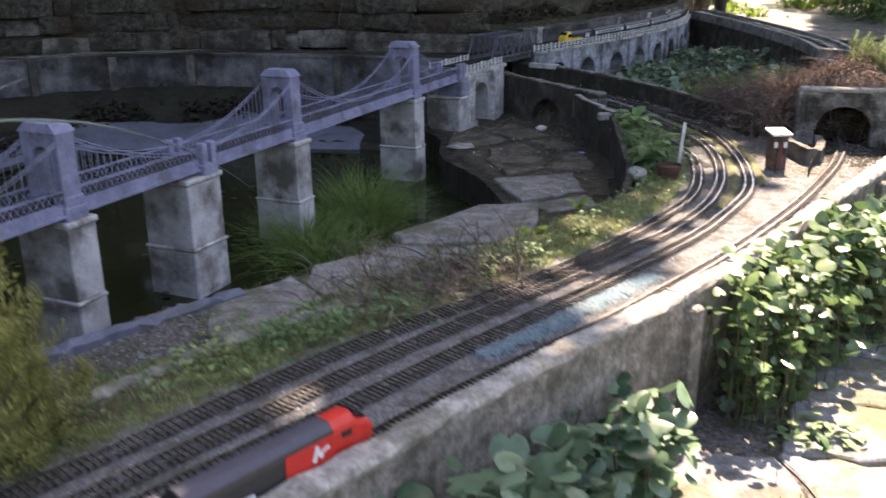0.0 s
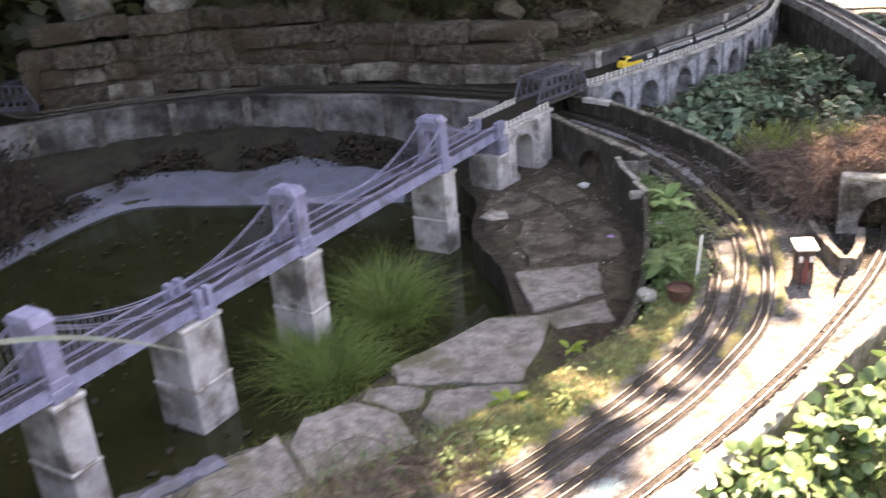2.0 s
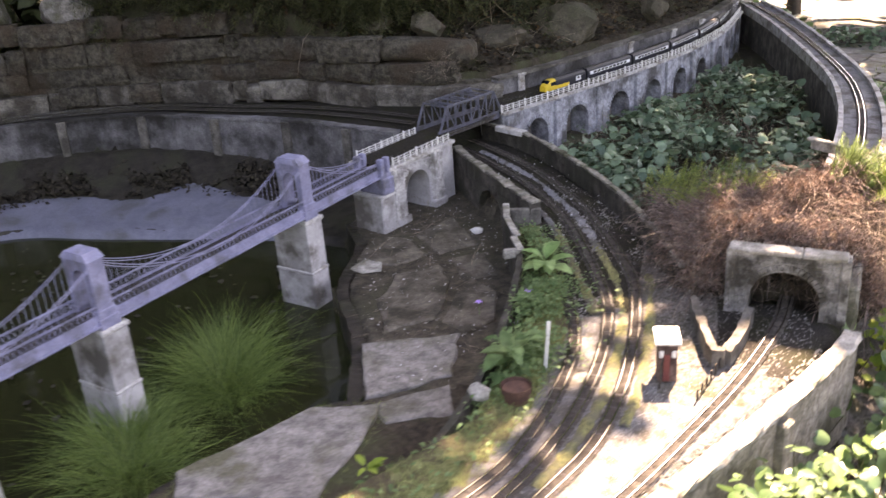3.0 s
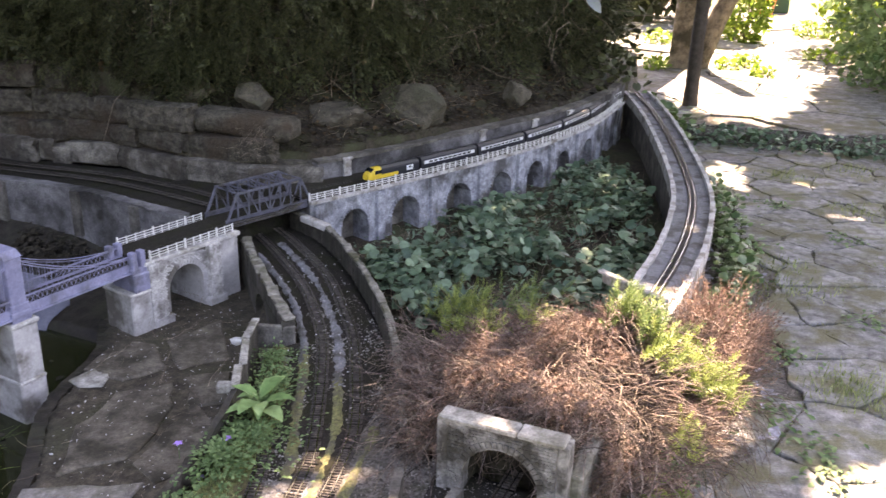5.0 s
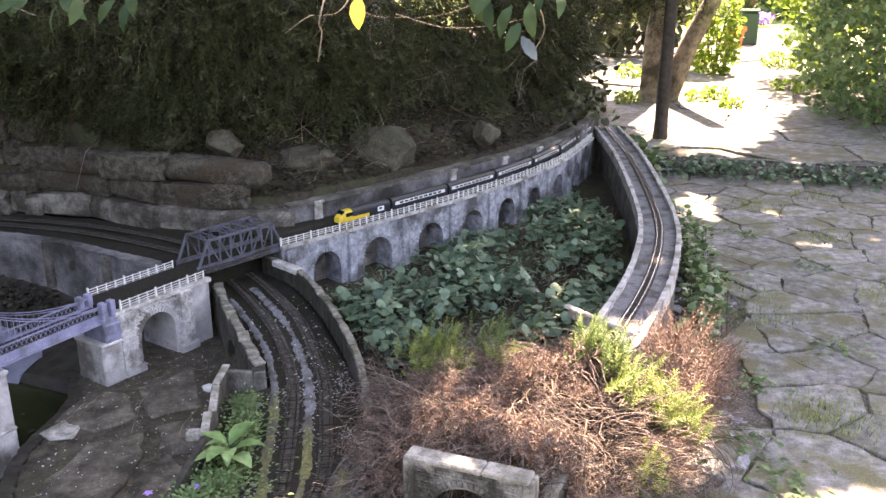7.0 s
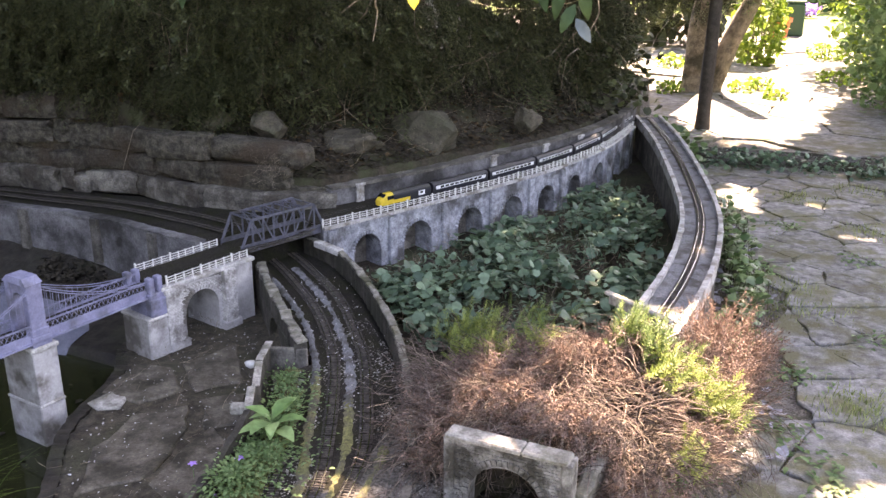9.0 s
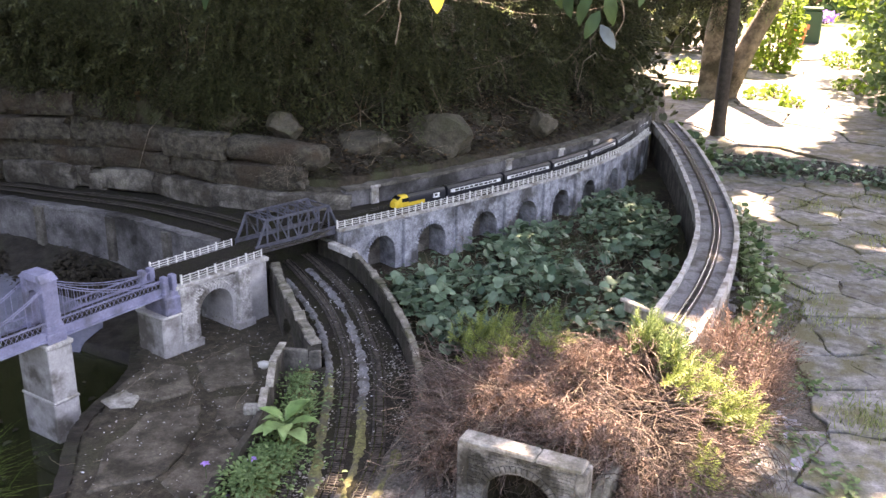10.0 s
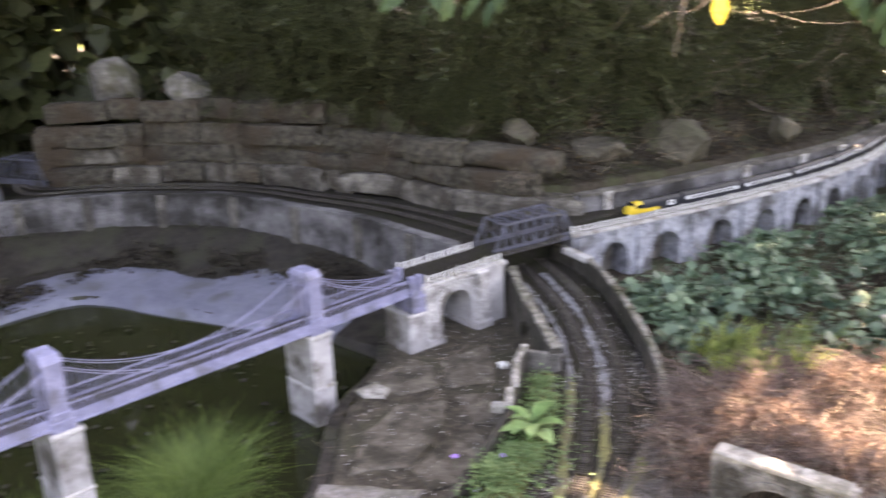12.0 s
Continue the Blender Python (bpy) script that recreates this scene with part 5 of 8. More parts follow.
tw = part("twig_post", bm, M_POST)
tw.location = (0.93, 2.63, BED)
tagged(tw, "thin dark stick standing in the ballast", "stick")
for k in range(7):                                          # picket fence stubs beside the portal track
    bm = bmesh.new()
    box(bm, (0, 0, 0.012), (0.006, 0.003, 0.024), bevel=0.0006)
    o = part("picket", bm, M_POST)
    o.matrix_basis = Matrix.Translation((0.985 + 0.008 * k, 2.6 + 0.024 * k, BED)) @ Matrix.Rotation(1.2, 4, "Z")
    tagged(o, "small dark picket in the ballast by the portal track", "picket", "pickets")

# ---- pond slabs ----
SLABS = [
    (0.108, [(0.051, 2.326), (0.127, 2.442), (0.225, 2.577), (0.357, 2.61), (0.37, 2.479), (0.341, 2.311), (0.229, 2.286), (0.088, 2.264)]),
    (0.105, [(0.022, 2.236), (0.08, 2.262), (0.15, 2.252), (0.158, 2.19), (0.116, 2.158), (0.022, 2.192)]),
    (0.106, [(0.162, 2.25), (0.352, 2.3), (0.345, 2.22), (0.285, 2.11), (0.249, 2.09), (0.166, 2.152)]),
    (0.108, [(-0.07, 2.112), (0.02, 2.183), (0.12, 2.147), (0.182, 2.06), (0.178, 1.975), (0.118, 1.89), (0.056, 1.89), (-0.058, 2.0)]),
    (0.108, [(-0.193, 1.878), (-0.104, 2.044), (0.038, 1.896), (0.002, 1.778), (-0.061, 1.731), (-0.159, 1.766)]),
    (0.104, [(0.23, 2.857), (0.444, 2.936), (0.474, 2.754), (0.318, 2.632)]),
    (0.1, [(0.337, 2.616), (0.478, 2.724), (0.517, 2.612), (0.384, 2.554)]),
    (0.1, [(0.191, 3.08), (0.19, 3.24), (0.294, 3.314), (0.357, 3.181), (0.367, 3), (0.263, 2.916)]),
    (0.1, [(0.38, 3.14), (0.4, 3.239), (0.477, 3.175), (0.509, 3.023), (0.465, 2.945), (0.387, 2.989)]),
    (0.1, [(0.044, 3.318), (0.042, 3.478), (0.143, 3.483), (0.237, 3.378), (0.173, 3.291)]),
    (0.1, [(0.154, 3.512), (0.233, 3.668), (0.362, 3.471), (0.267, 3.376)]),
    (0.1, [(0.306, 3.344), (0.399, 3.409), (0.462, 3.275), (0.389, 3.219)]),
]


def stone_slab(name, poly, z, thick, material, seed, parent=None, jag=0.006):
    """A flat stone with an uneven broken edge and softened rim."""
    r = random.Random(seed)
    edge = []
    for a, b in zip(poly, poly[1:] + poly[:1]):
        n = max(1, int(math.hypot(b[0] - a[0], b[1] - a[1]) / 0.035))
        for k in range(n):
            u = k / n
            edge.append((a[0] + (b[0] - a[0]) * u + r.uniform(-jag, jag), a[1] + (b[1] - a[1]) * u + r.uniform(-jag, jag)))
    cx, cy = sum(p[0] for p in edge) / len(edge), sum(p[1] for p in edge) / len(edge)
    n = len(edge)
    far = lambda x, y: max(0.012, math.hypot(x - cx, y - cy))
    ring = lambda d, zz: [(cx + (x - cx) * (1 - d / far(x, y)), cy + (y - cy) * (1 - d / far(x, y)), zz + r.uniform(-0.0008, 0.0008)) for x, y in edge]
    v = ring(0.0, z - thick) + ring(0.0, z - 0.003) + ring(0.004, z) + [(cx, cy, z + 0.001)]
    f = []
    for lv in range(2):
        f += [(lv * n + i, lv * n + (i + 1) % n, (lv + 1) * n + (i + 1) % n, (lv + 1) * n + i) for i in range(n)]
    f += [(2 * n + i, 2 * n + (i + 1) % n, 3 * n) for i in range(n)]
    return ob_from(name, v, f, material, parent)


for k, (z, poly) in enumerate(SLABS):
    tagged(stone_slab("stone_slab", poly, z + (0.0025 if 7 <= k <= 11 else -0.001), 0.05, M_SLAB_WET if 7 <= k <= 11 else M_SLAB, 60 + k), "broken grey flagstone lying beside the pond", "stone slab", "stone slabs by the pond")
o = stone_slab("white_scrap", [(0.055, 3.265), (0.065, 3.32), (0.095, 3.31), (0.125, 3.3), (0.13, 3.26), (0.095, 3.245)], 0.103, 0.006, M_COPING, 90, jag=0.014)
tagged(o, "chalky white crust on the basin floor", "crust")
o = stone_slab("wood_chip", [(0.045, 1.815), (0.056, 1.82), (0.072, 1.765), (0.06, 1.76)], 0.125, 0.008, M_COPING, 91, jag=0.002)
tagged(o, "pale splinter of wood lying on a slab", "wood chip")
RIM = [(-0.424, 1.629), (-0.342, 1.737), (-0.261, 1.847), (-0.177, 1.952)]
v, f = sweep([(RIM[0][0] * 2 - RIM[1][0], RIM[0][1] * 2 - RIM[1][1])] + RIM, [(0.06, -0.1), (-0.035, -0.1), (-0.035, 0.112), (-0.014, 0.116), (0.03, 0.098), (0.06, 0.07)], 0.02, 0.003, 92)
tagged(ob_from("pond_rim", v, f, M_RIM), "sloping pale painted concrete rim of the pond", "rim", kind="structure")
tag_wall(strip_wall("wall_pond", [(0.3, 2.62), (0.205, 2.9), (0.095, 3.09), (0.055, 3.2), (0.02, 3.42), (-0.08, 3.6)], 0.02, -0.012, -0.15, 0.092, M_MUD, 0.015, 0.0012, 93), "dark wet wall between pond and dry basin")
tag_wall(strip_wall("wall_pond_near", [(-0.01, 2.16), (0.05, 2.33), (0.22, 2.59), (0.3, 2.63)], 0.012, -0.03, -0.15, 0.085, M_MUD, 0.015, 0.0012, 94), "dark wet pond edge under the slabs")

v, f = sweep([(-0.17, 1.34), (-0.085, 1.474), (-0.044, 1.551), (0.008, 1.611), (0.05, 1.657), (0.095, 1.705), (0.126, 1.735)], [(0.013, 0.1), (-0.013, 0.1), (-0.014, 0.19), (-0.008, 0.196), (0.009, 0.197), (0.014, 0.19)], 0.012, 0.0022, 95)
tagged(ob_from("bank_edging", v, f, M_COPING_DARK), "weathered pale edging strip between gravel and turf", "edging")

# long cut stone and boulders above the wall
def boulder(at, size, seed, label, material=M_ROCK, rz=0.0, rough=0.22):
    """A broken rock: a ball cut by flat faces, with worn edges and a rough skin."""
    r = random.Random(seed)
    cuts = []
    for k in range(13):
        n3 = Vector((r.gauss(0, 1), r.gauss(0, 1), r.gauss(0, 0.8))).normalized()
        cuts.append((n3, r.uniform(0.62, 0.95)))
    bm = bmesh.new()
    bmesh.ops.create_icosphere(bm, subdivisions=4, radius=1)
    for v in bm.verts:
        d = v.co.normalized()
        reach = min([1.1] + [h / max(0.05, n3.dot(d)) for n3, h in cuts if n3.dot(d) > 0.05])
        reach += noise.noise(d * 2.1 + Vector((seed, 0, 0))) * rough * 0.35 + noise.noise(d * 7 + Vector((0, seed, 0))) * 0.035
        v.co = Vector([c * w for c, w in zip(d * reach, size)])
    bmesh.ops.transform(bm, verts=bm.verts, matrix=Matrix.Translation(at) @ Matrix.Rotation(rz, 4, "Z"))
    return tagged(part("boulder", bm, material), label, "boulder", "boulders above the wall")


bm = bmesh.new()
box(bm, (0, 0, 0), (0.37, 0.12, 0.08), bevel=0.016)
bmesh.ops.subdivide_edges(bm, edges=[e for e in bm.edges if e.calc_length() > 0.05], cuts=4, use_grid_fill=True)
for v in bm.verts:
    v.co += noise.noise_vector(v.co * 14) * 0.006
long_stone = part("cut_stone", bm, M_ROCK, smooth=True)
long_stone.data.materials[0] = M_RUBBLE
long_stone.matrix_basis = Matrix.Translation((-0.05, 4.463, 0.466)) @ Matrix.Rotation(-0.02, 4, "Z") @ Matrix.Rotation(0.05, 4, "Y")
tagged(long_stone, "long squared grey stone resting on the rubble wall", "stone")
boulder((0.404, 5.001, 0.445), (0.15, 0.1, 0.1), 3, "large pointed brown boulder half buried in the bank")
boulder((0.18, 4.76, 0.452), (0.14, 0.08, 0.055), 5, "flat brown boulder half buried in the bank", rz=0.3)
boulder((0.745, 5.393, 0.45), (0.06, 0.05, 0.065), 8, "upright grey boulder half buried in the bank")
boulder((-0.3, 4.56, 0.55), (0.085, 0.06, 0.04), 11, "pale broken rock under the hedge")
boulder((-0.091, 4.6, 0.53), (0.08, 0.06, 0.05), 12, "pale broken rock under the hedge")
boulder((-1.62, 4.44, 0.63), (0.13, 0.09, 0.1), 14, "pale rough boulder on top of the rubble wall", M_SLAB)
boulder((-1.98, 4.36, 0.66), (0.16, 0.1, 0.12), 15, "pale rough boulder on top of the rubble wall", M_SLAB)
boulder((0.588, 2.55, 0.196), (0.026, 0.02, 0.018), 17, "small pale stone on the grass bank", M_COPING)

pot = thing("flower_pot", (0.66, 2.548, 0.16), "small brown clay pot half sunk in the grass bank", "flower pot")
bm = bmesh.new()
bmesh.ops.create_cone(bm, cap_ends=True, segments=20, radius1=0.02, radius2=0.026, depth=0.056, matrix=Matrix.Translation((0, 0, 0.028)))
part("pot_body", bm, mat("brown_clay", (0.05, 0.026, 0.02), (0.11, 0.055, 0.042), 40, 0.8, 0.2), pot)
bm = bmesh.new()
bmesh.ops.create_cone(bm, cap_ends=False, segments=20, radius1=0.0285, radius2=0.0295, depth=0.014, matrix=Matrix.Translation((0, 0, 0.055)))
part("rim", bm, bpy.data.materials["brown_clay"], pot)
bm = bmesh.new()
box(bm, (0, 0, 0.055), (0.007, 0.003, 0.11), bevel=0.0008, ry=0.08)
o = part("plant_label", bm, M_WHITE)
o.location = (0.7, 2.66, 0.19)
tagged(o, "white plastic plant label stuck in the bank", "plant label")

# ---- trains ----
def prism(bm, x0, x1, section):
    """A body along x with a cross section of (y, z)."""
    n = len(section)
    a = [bm.verts.new((x0, y, z)) for y, z in section]
    b = [bm.verts.new((x1, y, z)) for y, z in section]
    for i in range(n):
        bm.faces.new([a[i], a[(i + 1) % n], b[(i + 1) % n], b[i]])
    bm.faces.new(a[::-1])
    bm.faces.new(b)


def body_section(w=0.0178, h0=0.011, h1=0.044, top=0.052):
    return [(-w * 0.94, h0), (-w, h0 + 0.01), (-w, h1 - 0.006), (-w * 0.9, h1), (-w * 0.55, top - 0.0016), (0, top), (w * 0.55, top - 0.0016), (w * 0.9, h1), (w, h1 - 0.006), (w, h0 + 0.01), (w * 0.94, h0)]


def bogies(parent, length):
    for x in (0.2 * length, 0.8 * length):
        bm = bmesh.new()
        box(bm, (x, 0, 0.0075), (0.042, 0.024, 0.007), bevel=0.001)
        for dx in (-0.014, 0.014):
            for y in (-0.0085, 0.0085):
                bmesh.ops.create_cone(bm, cap_ends=True, segments=12, radius1=0.0062, radius2=0.0062, depth=0.0024, matrix=Matrix.Translation((x + dx, y, 0.0062)) @ Matrix.Rotation(math.pi / 2, 4, "X"))
        part("bogie", bm, M_BLACK, parent)


def stripe(parent, name, x0, x1, z0, z1, material, w=0.0183):
    made = []
    for k, sgn in enumerate((-1, 1)):
        bm = bmesh.new()
        box(bm, ((x0 + x1) / 2, sgn * w, (z0 + z1) / 2), (x1 - x0, 0.0008, z1 - z0))
        made.append(part(name, bm, material, parent[k] if isinstance(parent, list) else parent))
    return made


M_BLACK = plain("black_plastic", (0.012, 0.012, 0.013), 0.5)
M_NAVY = plain("navy_coach_paint", (0.008, 0.01, 0.016), 0.55)
M_ROOF = plain("grey_roof", (0.05, 0.05, 0.068), 0.45)
M_ROOF_DARK = plain("dark_roof", (0.03, 0.032, 0.036), 0.5)
M_YELLOW = plain("warning_yellow", (0.62, 0.42, 0.04), 0.5)
M_RED = plain("bright_red_paint", (0.55, 0.03, 0.02), 0.35)
M_CHARCOAL = plain("charcoal_paint", (0.03, 0.03, 0.032), 0.35)
M_CREAM = plain("pale_grey_paint", (0.6, 0.62, 0.64), 0.4)
M_GLASS = plain("dark_window", (0.01, 0.012, 0.016), 0.1, spec=0.6)


def power_car(name, label, side, front, roof, red=False):
    """A streamlined power car 0.236 long; its nose points along +x."""
    c = tagged(new(name), label, "locomotive")
    c.empty_display_size = 0.02
    L0 = 0.236
    bm = bmesh.new()
    prism(bm, 0.0, L0 - 0.06, body_section())
    part("body", bm, side, c)
    bm = bmesh.new()
    sec = body_section()
    rows = []
    for x, sy, sz in ((L0 - 0.06, 1, 1), (L0 - 0.03, 1, 0.99), (L0 - 0.012, 0.93, 0.72), (L0 - 0.003, 0.8, 0.5)):
        rows.append([bm.verts.new((x, y * sy, 0.011 + (z - 0.011) * sz)) for y, z in sec])
    for a, b in zip(rows, rows[1:]):
        for i in range(len(sec)):
            bm.faces.new([a[i], a[(i + 1) % len(sec)], b[(i + 1) % len(sec)], b[i]])
    bm.faces.new(rows[-1])
    bm.faces.new(rows[0][::-1])
    nose = part("nose", bm, front, c, smooth=False)
    bm = bmesh.new()
    box(bm, (L0 - 0.0205, 0, 0.0445), (0.004, 0.031, 0.017), bevel=0.001, ry=-0.93)
    part("windscreen", bm, M_GLASS, nose)
    bm = bmesh.new()
    prism(bm, 0.001, L0 - 0.062, [(-0.0163, 0.0442), (-0.0098, 0.0512), (0, 0.0528), (0.0098, 0.0512), (0.0163, 0.0442)])
    part("roof", bm, roof, c)
    if red:
        stripe(c, "red_panel", 0.112, L0 - 0.058, 0.014, 0.0405, M_RED)
        stripe(c, "white_stripe", 0.012, 0.074, 0.0155, 0.0205, M_CREAM, 0.0184)
        for k, (x, z, ww, hh, a) in enumerate(((0.15, 0.028, 0.005, 0.017, 0.35), (0.156, 0.0255, 0.005, 0.008, -0.5), (0.162, 0.029, 0.012, 0.0035, -0.25))):
            for sgn in (-1, 1):
                bm = bmesh.new()
                box(bm, (x, sgn * 0.0189, z), (ww, 0.0008, hh), ry=a)
                part("emblem", bm, M_CREAM, c)
        stripe(nose, "lamp_panel", L0 - 0.05, L0 - 0.036, 0.03, 0.037, M_GLASS, 0.0179)
    else:
        stripe(c, "yellow_flash", 0.1, L0 - 0.056, 0.012, 0.0245, M_YELLOW)
        stripe(nose, "cab_window", L0 - 0.06, L0 - 0.031, 0.0285, 0.042, M_GLASS, 0.0179)
        panels = stripe(c, "pale_panel", 0.03, 0.06, 0.02, 0.037, M_CREAM)
        stripe(panels, "grille", 0.04, 0.052, 0.027, 0.034, M_GLASS, 0.0186)
    bogies(c, L0)
    return c


def coach(name, label, side, band, roof, windows=8, low=None):
    c = tagged(new(name), label, "railway coach", "coaches of the train")
    c.empty_display_size = 0.02
    L0 = 0.29
    bm = bmesh.new()
    prism(bm, 0.0, L0, body_section())
    part("body", bm, side, c)
    bm = bmesh.new()
    prism(bm, 0.001, L0 - 0.001, [(-0.0163, 0.0442), (-0.0098, 0.0512), (0, 0.0528), (0.0098, 0.0512), (0.0163, 0.0442)])
    part("roof", bm, roof, c)
    bands = stripe(c, "window_band", 0.014 if low is None else 0.05, L0 - 0.014, 0.0265, 0.0385, band)
    if low is not None:
        stripe(c, "white_stripe", 0.05, L0 - 0.03, 0.0135, 0.0185, low)
    for k in range(windows):
        x = 0.045 + (L0 - 0.09) * k / (windows - 1)
        stripe(bands, "window", x - 0.0095, x + 0.0095, 0.029, 0.036, M_GLASS, 0.0187)
    bm = bmesh.new()
    box(bm, (-0.004, 0, 0.027), (0.01, 0.022, 0.034), bevel=0.001)
    part("gangway", bm, M_BLACK, c)
    bogies(c, L0)
    return c


def set_train(line, s_nose, z, cars, step_back):
    """Stands the vehicles on a line: the nose of the first at s_nose, the rest behind it."""
    q, nrm, t = curve(line, 0.004)
    s = s_nose
    for ob, length in cars:
        f0 = max(0, s - step_back * length)
        pa = np.array([np.interp(s, t, q[:, 0]), np.interp(s, t, q[:, 1])])
        pb = np.array([np.interp(f0, t, q[:, 0]), np.interp(f0, t, q[:, 1])])
        d = pa - pb
        if step_back < 0:
            d = pa - pb
        ob.matrix_basis = Matrix.Translation((pb[0], pb[1], z)) @ Matrix.Rotation(math.atan2(d[1], d[0]), 4, "Z")
        s = f0 - step_back * 0.012


red_cars = [(power_car("red_power_car", "red and charcoal model power car with a pale roof", M_CHARCOAL, M_RED, M_ROOF, True), 0.236)]
red_coach = coach("red_coach", "red and charcoal model coach with a white stripe", M_CHARCOAL, M_RED, M_ROOF, 9, M_CREAM)
red_cars.append((red_coach, 0.29))
q3, n3_, t3 = curve(TRACK_3, 0.004)
set_train(TRACK_3, float(t3[int(np.argmin(np.hypot(q3[:, 0] - 0.21, q3[:, 1] - 1.315)))]), RAIL, red_cars, 1)
q1, n1_, t1 = curve(line1, 0.004)
nose_s = float(t1[int(np.argmin(np.hypot(q1[:, 0] - 0.4, q1[:, 1] - 4.43)))])
hst = [(power_car("yellow_power_car", "navy and yellow model power car", M_NAVY, M_YELLOW, M_ROOF_DARK), 0.236)]
first = coach("navy_coach", "navy model coach with a pale window band", M_NAVY, M_CREAM, M_ROOF_DARK, 9)
hst.append((first, 0.29))
for k in range(5):
    hst.append((copy_thing(first, Matrix()), 0.29))
rev = line1[::-1]
qr, nr, tr_ = curve(rev, 0.004)
set_train(rev, float(tr_[-1]) - nose_s, DECK + 0.0062, hst, 1)

# ---- plants ----
def round_leaf():
    """A cupped, notched round leaf lying in x and y, its stalk at the origin."""
    v, n = [(0.1, 0, 0.03)], 11
    for k in range(n):
        a = -2.75 + 5.5 * k / (n - 1)
        r = 0.5 * (1 + 0.06 * math.cos(3 * a))
        v.append((0.36 + r * math.cos(a) * 1.0, r * math.sin(a), -0.1 * (r * math.cos(a) - 0.1) ** 2 - 0.12 * abs(math.sin(a)) ** 2 + 0.03))
    return v, [(0, k, k + 1) for k in range(1, n)]


def lance_leaf(width=0.32, droop=0.25):
    v, f = [], []
    for k, (x, w) in enumerate(((0, 0.12), (0.25, 0.85), (0.55, 1.0), (0.82, 0.6), (1.0, 0.05))):
        z = 0.12 * math.sin(x * 2.4) - droop * x * x
        v += [(x, -w * width / 2, z + 0.05 * w), (x, 0, z), (x, w * width / 2, z + 0.05 * w)]
        if k:
            b = 3 * (k - 1)
            f += [(b, b + 3, b + 4, b + 1), (b + 1, b + 4, b + 5, b + 2)]
    return v, f


def blade(width=0.03, bend=0.6, n=4):
    v, f = [], []
    for k in range(n + 1):
        u = k / n
        w = width * (1 - u * 0.92)
        v += [(bend * u * u, -w / 2, u * (1 - 0.25 * bend * u)), (bend * u * u, w / 2, u * (1 - 0.25 * bend * u))]
        if k:
            b = 2 * (k - 1)
            f.append((b, b + 1, b + 3, b + 2))
    return v, f


def twig(seed, thick=0.013, n=4):
    """A crooked thin stem, three-sided, one unit long."""
    r = random.Random(seed)
    v, f = [], []
    x = y = 0.0
    for k in range(n + 1):
        u = k / n
        w = thick * (1 - 0.7 * u)
        for j in range(3):
            a = j * 2.094
            v.append((x + w * math.cos(a), y + w * math.sin(a), u))
        x, y = x + r.uniform(-0.1, 0.16), y + r.uniform(-0.12, 0.12)
        if k:
            b = 3 * (k - 1)
            f += [(b + j, b + (j + 1) % 3, b + 3 + (j + 1) % 3, b + 3 + j) for j in range(3)]
    return v, f


def sprig(seed, needles=22, length=0.22, width=0.05):
    """A stem crowded with small narrow leaves, one unit high."""
    r = random.Random(seed)
    v, f = list(twig(seed, 0.012, 2)[0]), list(twig(seed, 0.012, 2)[1])
    for k in range(needles):
        u = 0.12 + 0.88 * k / needles
        a = k * 2.4 + r.uniform(-0.3, 0.3)
        ln = length * (1 - 0.55 * u) * r.uniform(0.8, 1.2)
        dx, dy = math.cos(a), math.sin(a)
        b = len(v)
        v += [(0, 0, u), (dx * ln * 0.55 - dy * width / 2, dy * ln * 0.55 + dx * width / 2, u + ln * 0.45), (dx * ln, dy * ln, u + ln * 0.75), (dx * ln * 0.55 + dy * width / 2, dy * ln * 0.55 - dx * width / 2, u + ln * 0.45)]
        f.append((b, b + 1, b + 2, b + 3))
    return v, f


RND = np.random.default_rng(11)


def along(points, n, spread, z0, z1, size0, size1, tilt=0.6, side=0.0):
    """Leaf places scattered along a line, to both sides of it."""
    q, nrm, t = curve(points, 0.01)
    i = RND.integers(0, len(q), n)
    o = RND.normal(0, 1, n) * spread + side
    return np.column_stack([q[i, 0] + nrm[i, 0] * o, q[i, 1] + nrm[i, 1] * o, z0 + (z1 - z0) * RND.uniform(0, 1, n) ** 1.15, RND.uniform(size0, size1, n), RND.uniform(0, 6.28, n), RND.uniform(0.1, tilt, n), RND.uniform(0, 6.28, n)])


def plant(name, label, category, at, kind="", group=""):
    return thing(name, at, label, category, group, kind)


def in_poly(poly, n, pad=0.0):
    P = np.array(poly)
    out = []
    while len(out) < n:
        x = RND.uniform(P[:, 0].min(), P[:, 0].max(), 4 * n)
        y = RND.uniform(P[:, 1].min(), P[:, 1].max(), 4 * n)
        ok = inside_distance(poly, x, y) > pad
        out += list(zip(x[ok], y[ok]))
    return np.array(out[:n])


def gz(P):
    return np.array([ground_z(x, y) for x, y in P[:, :2]])


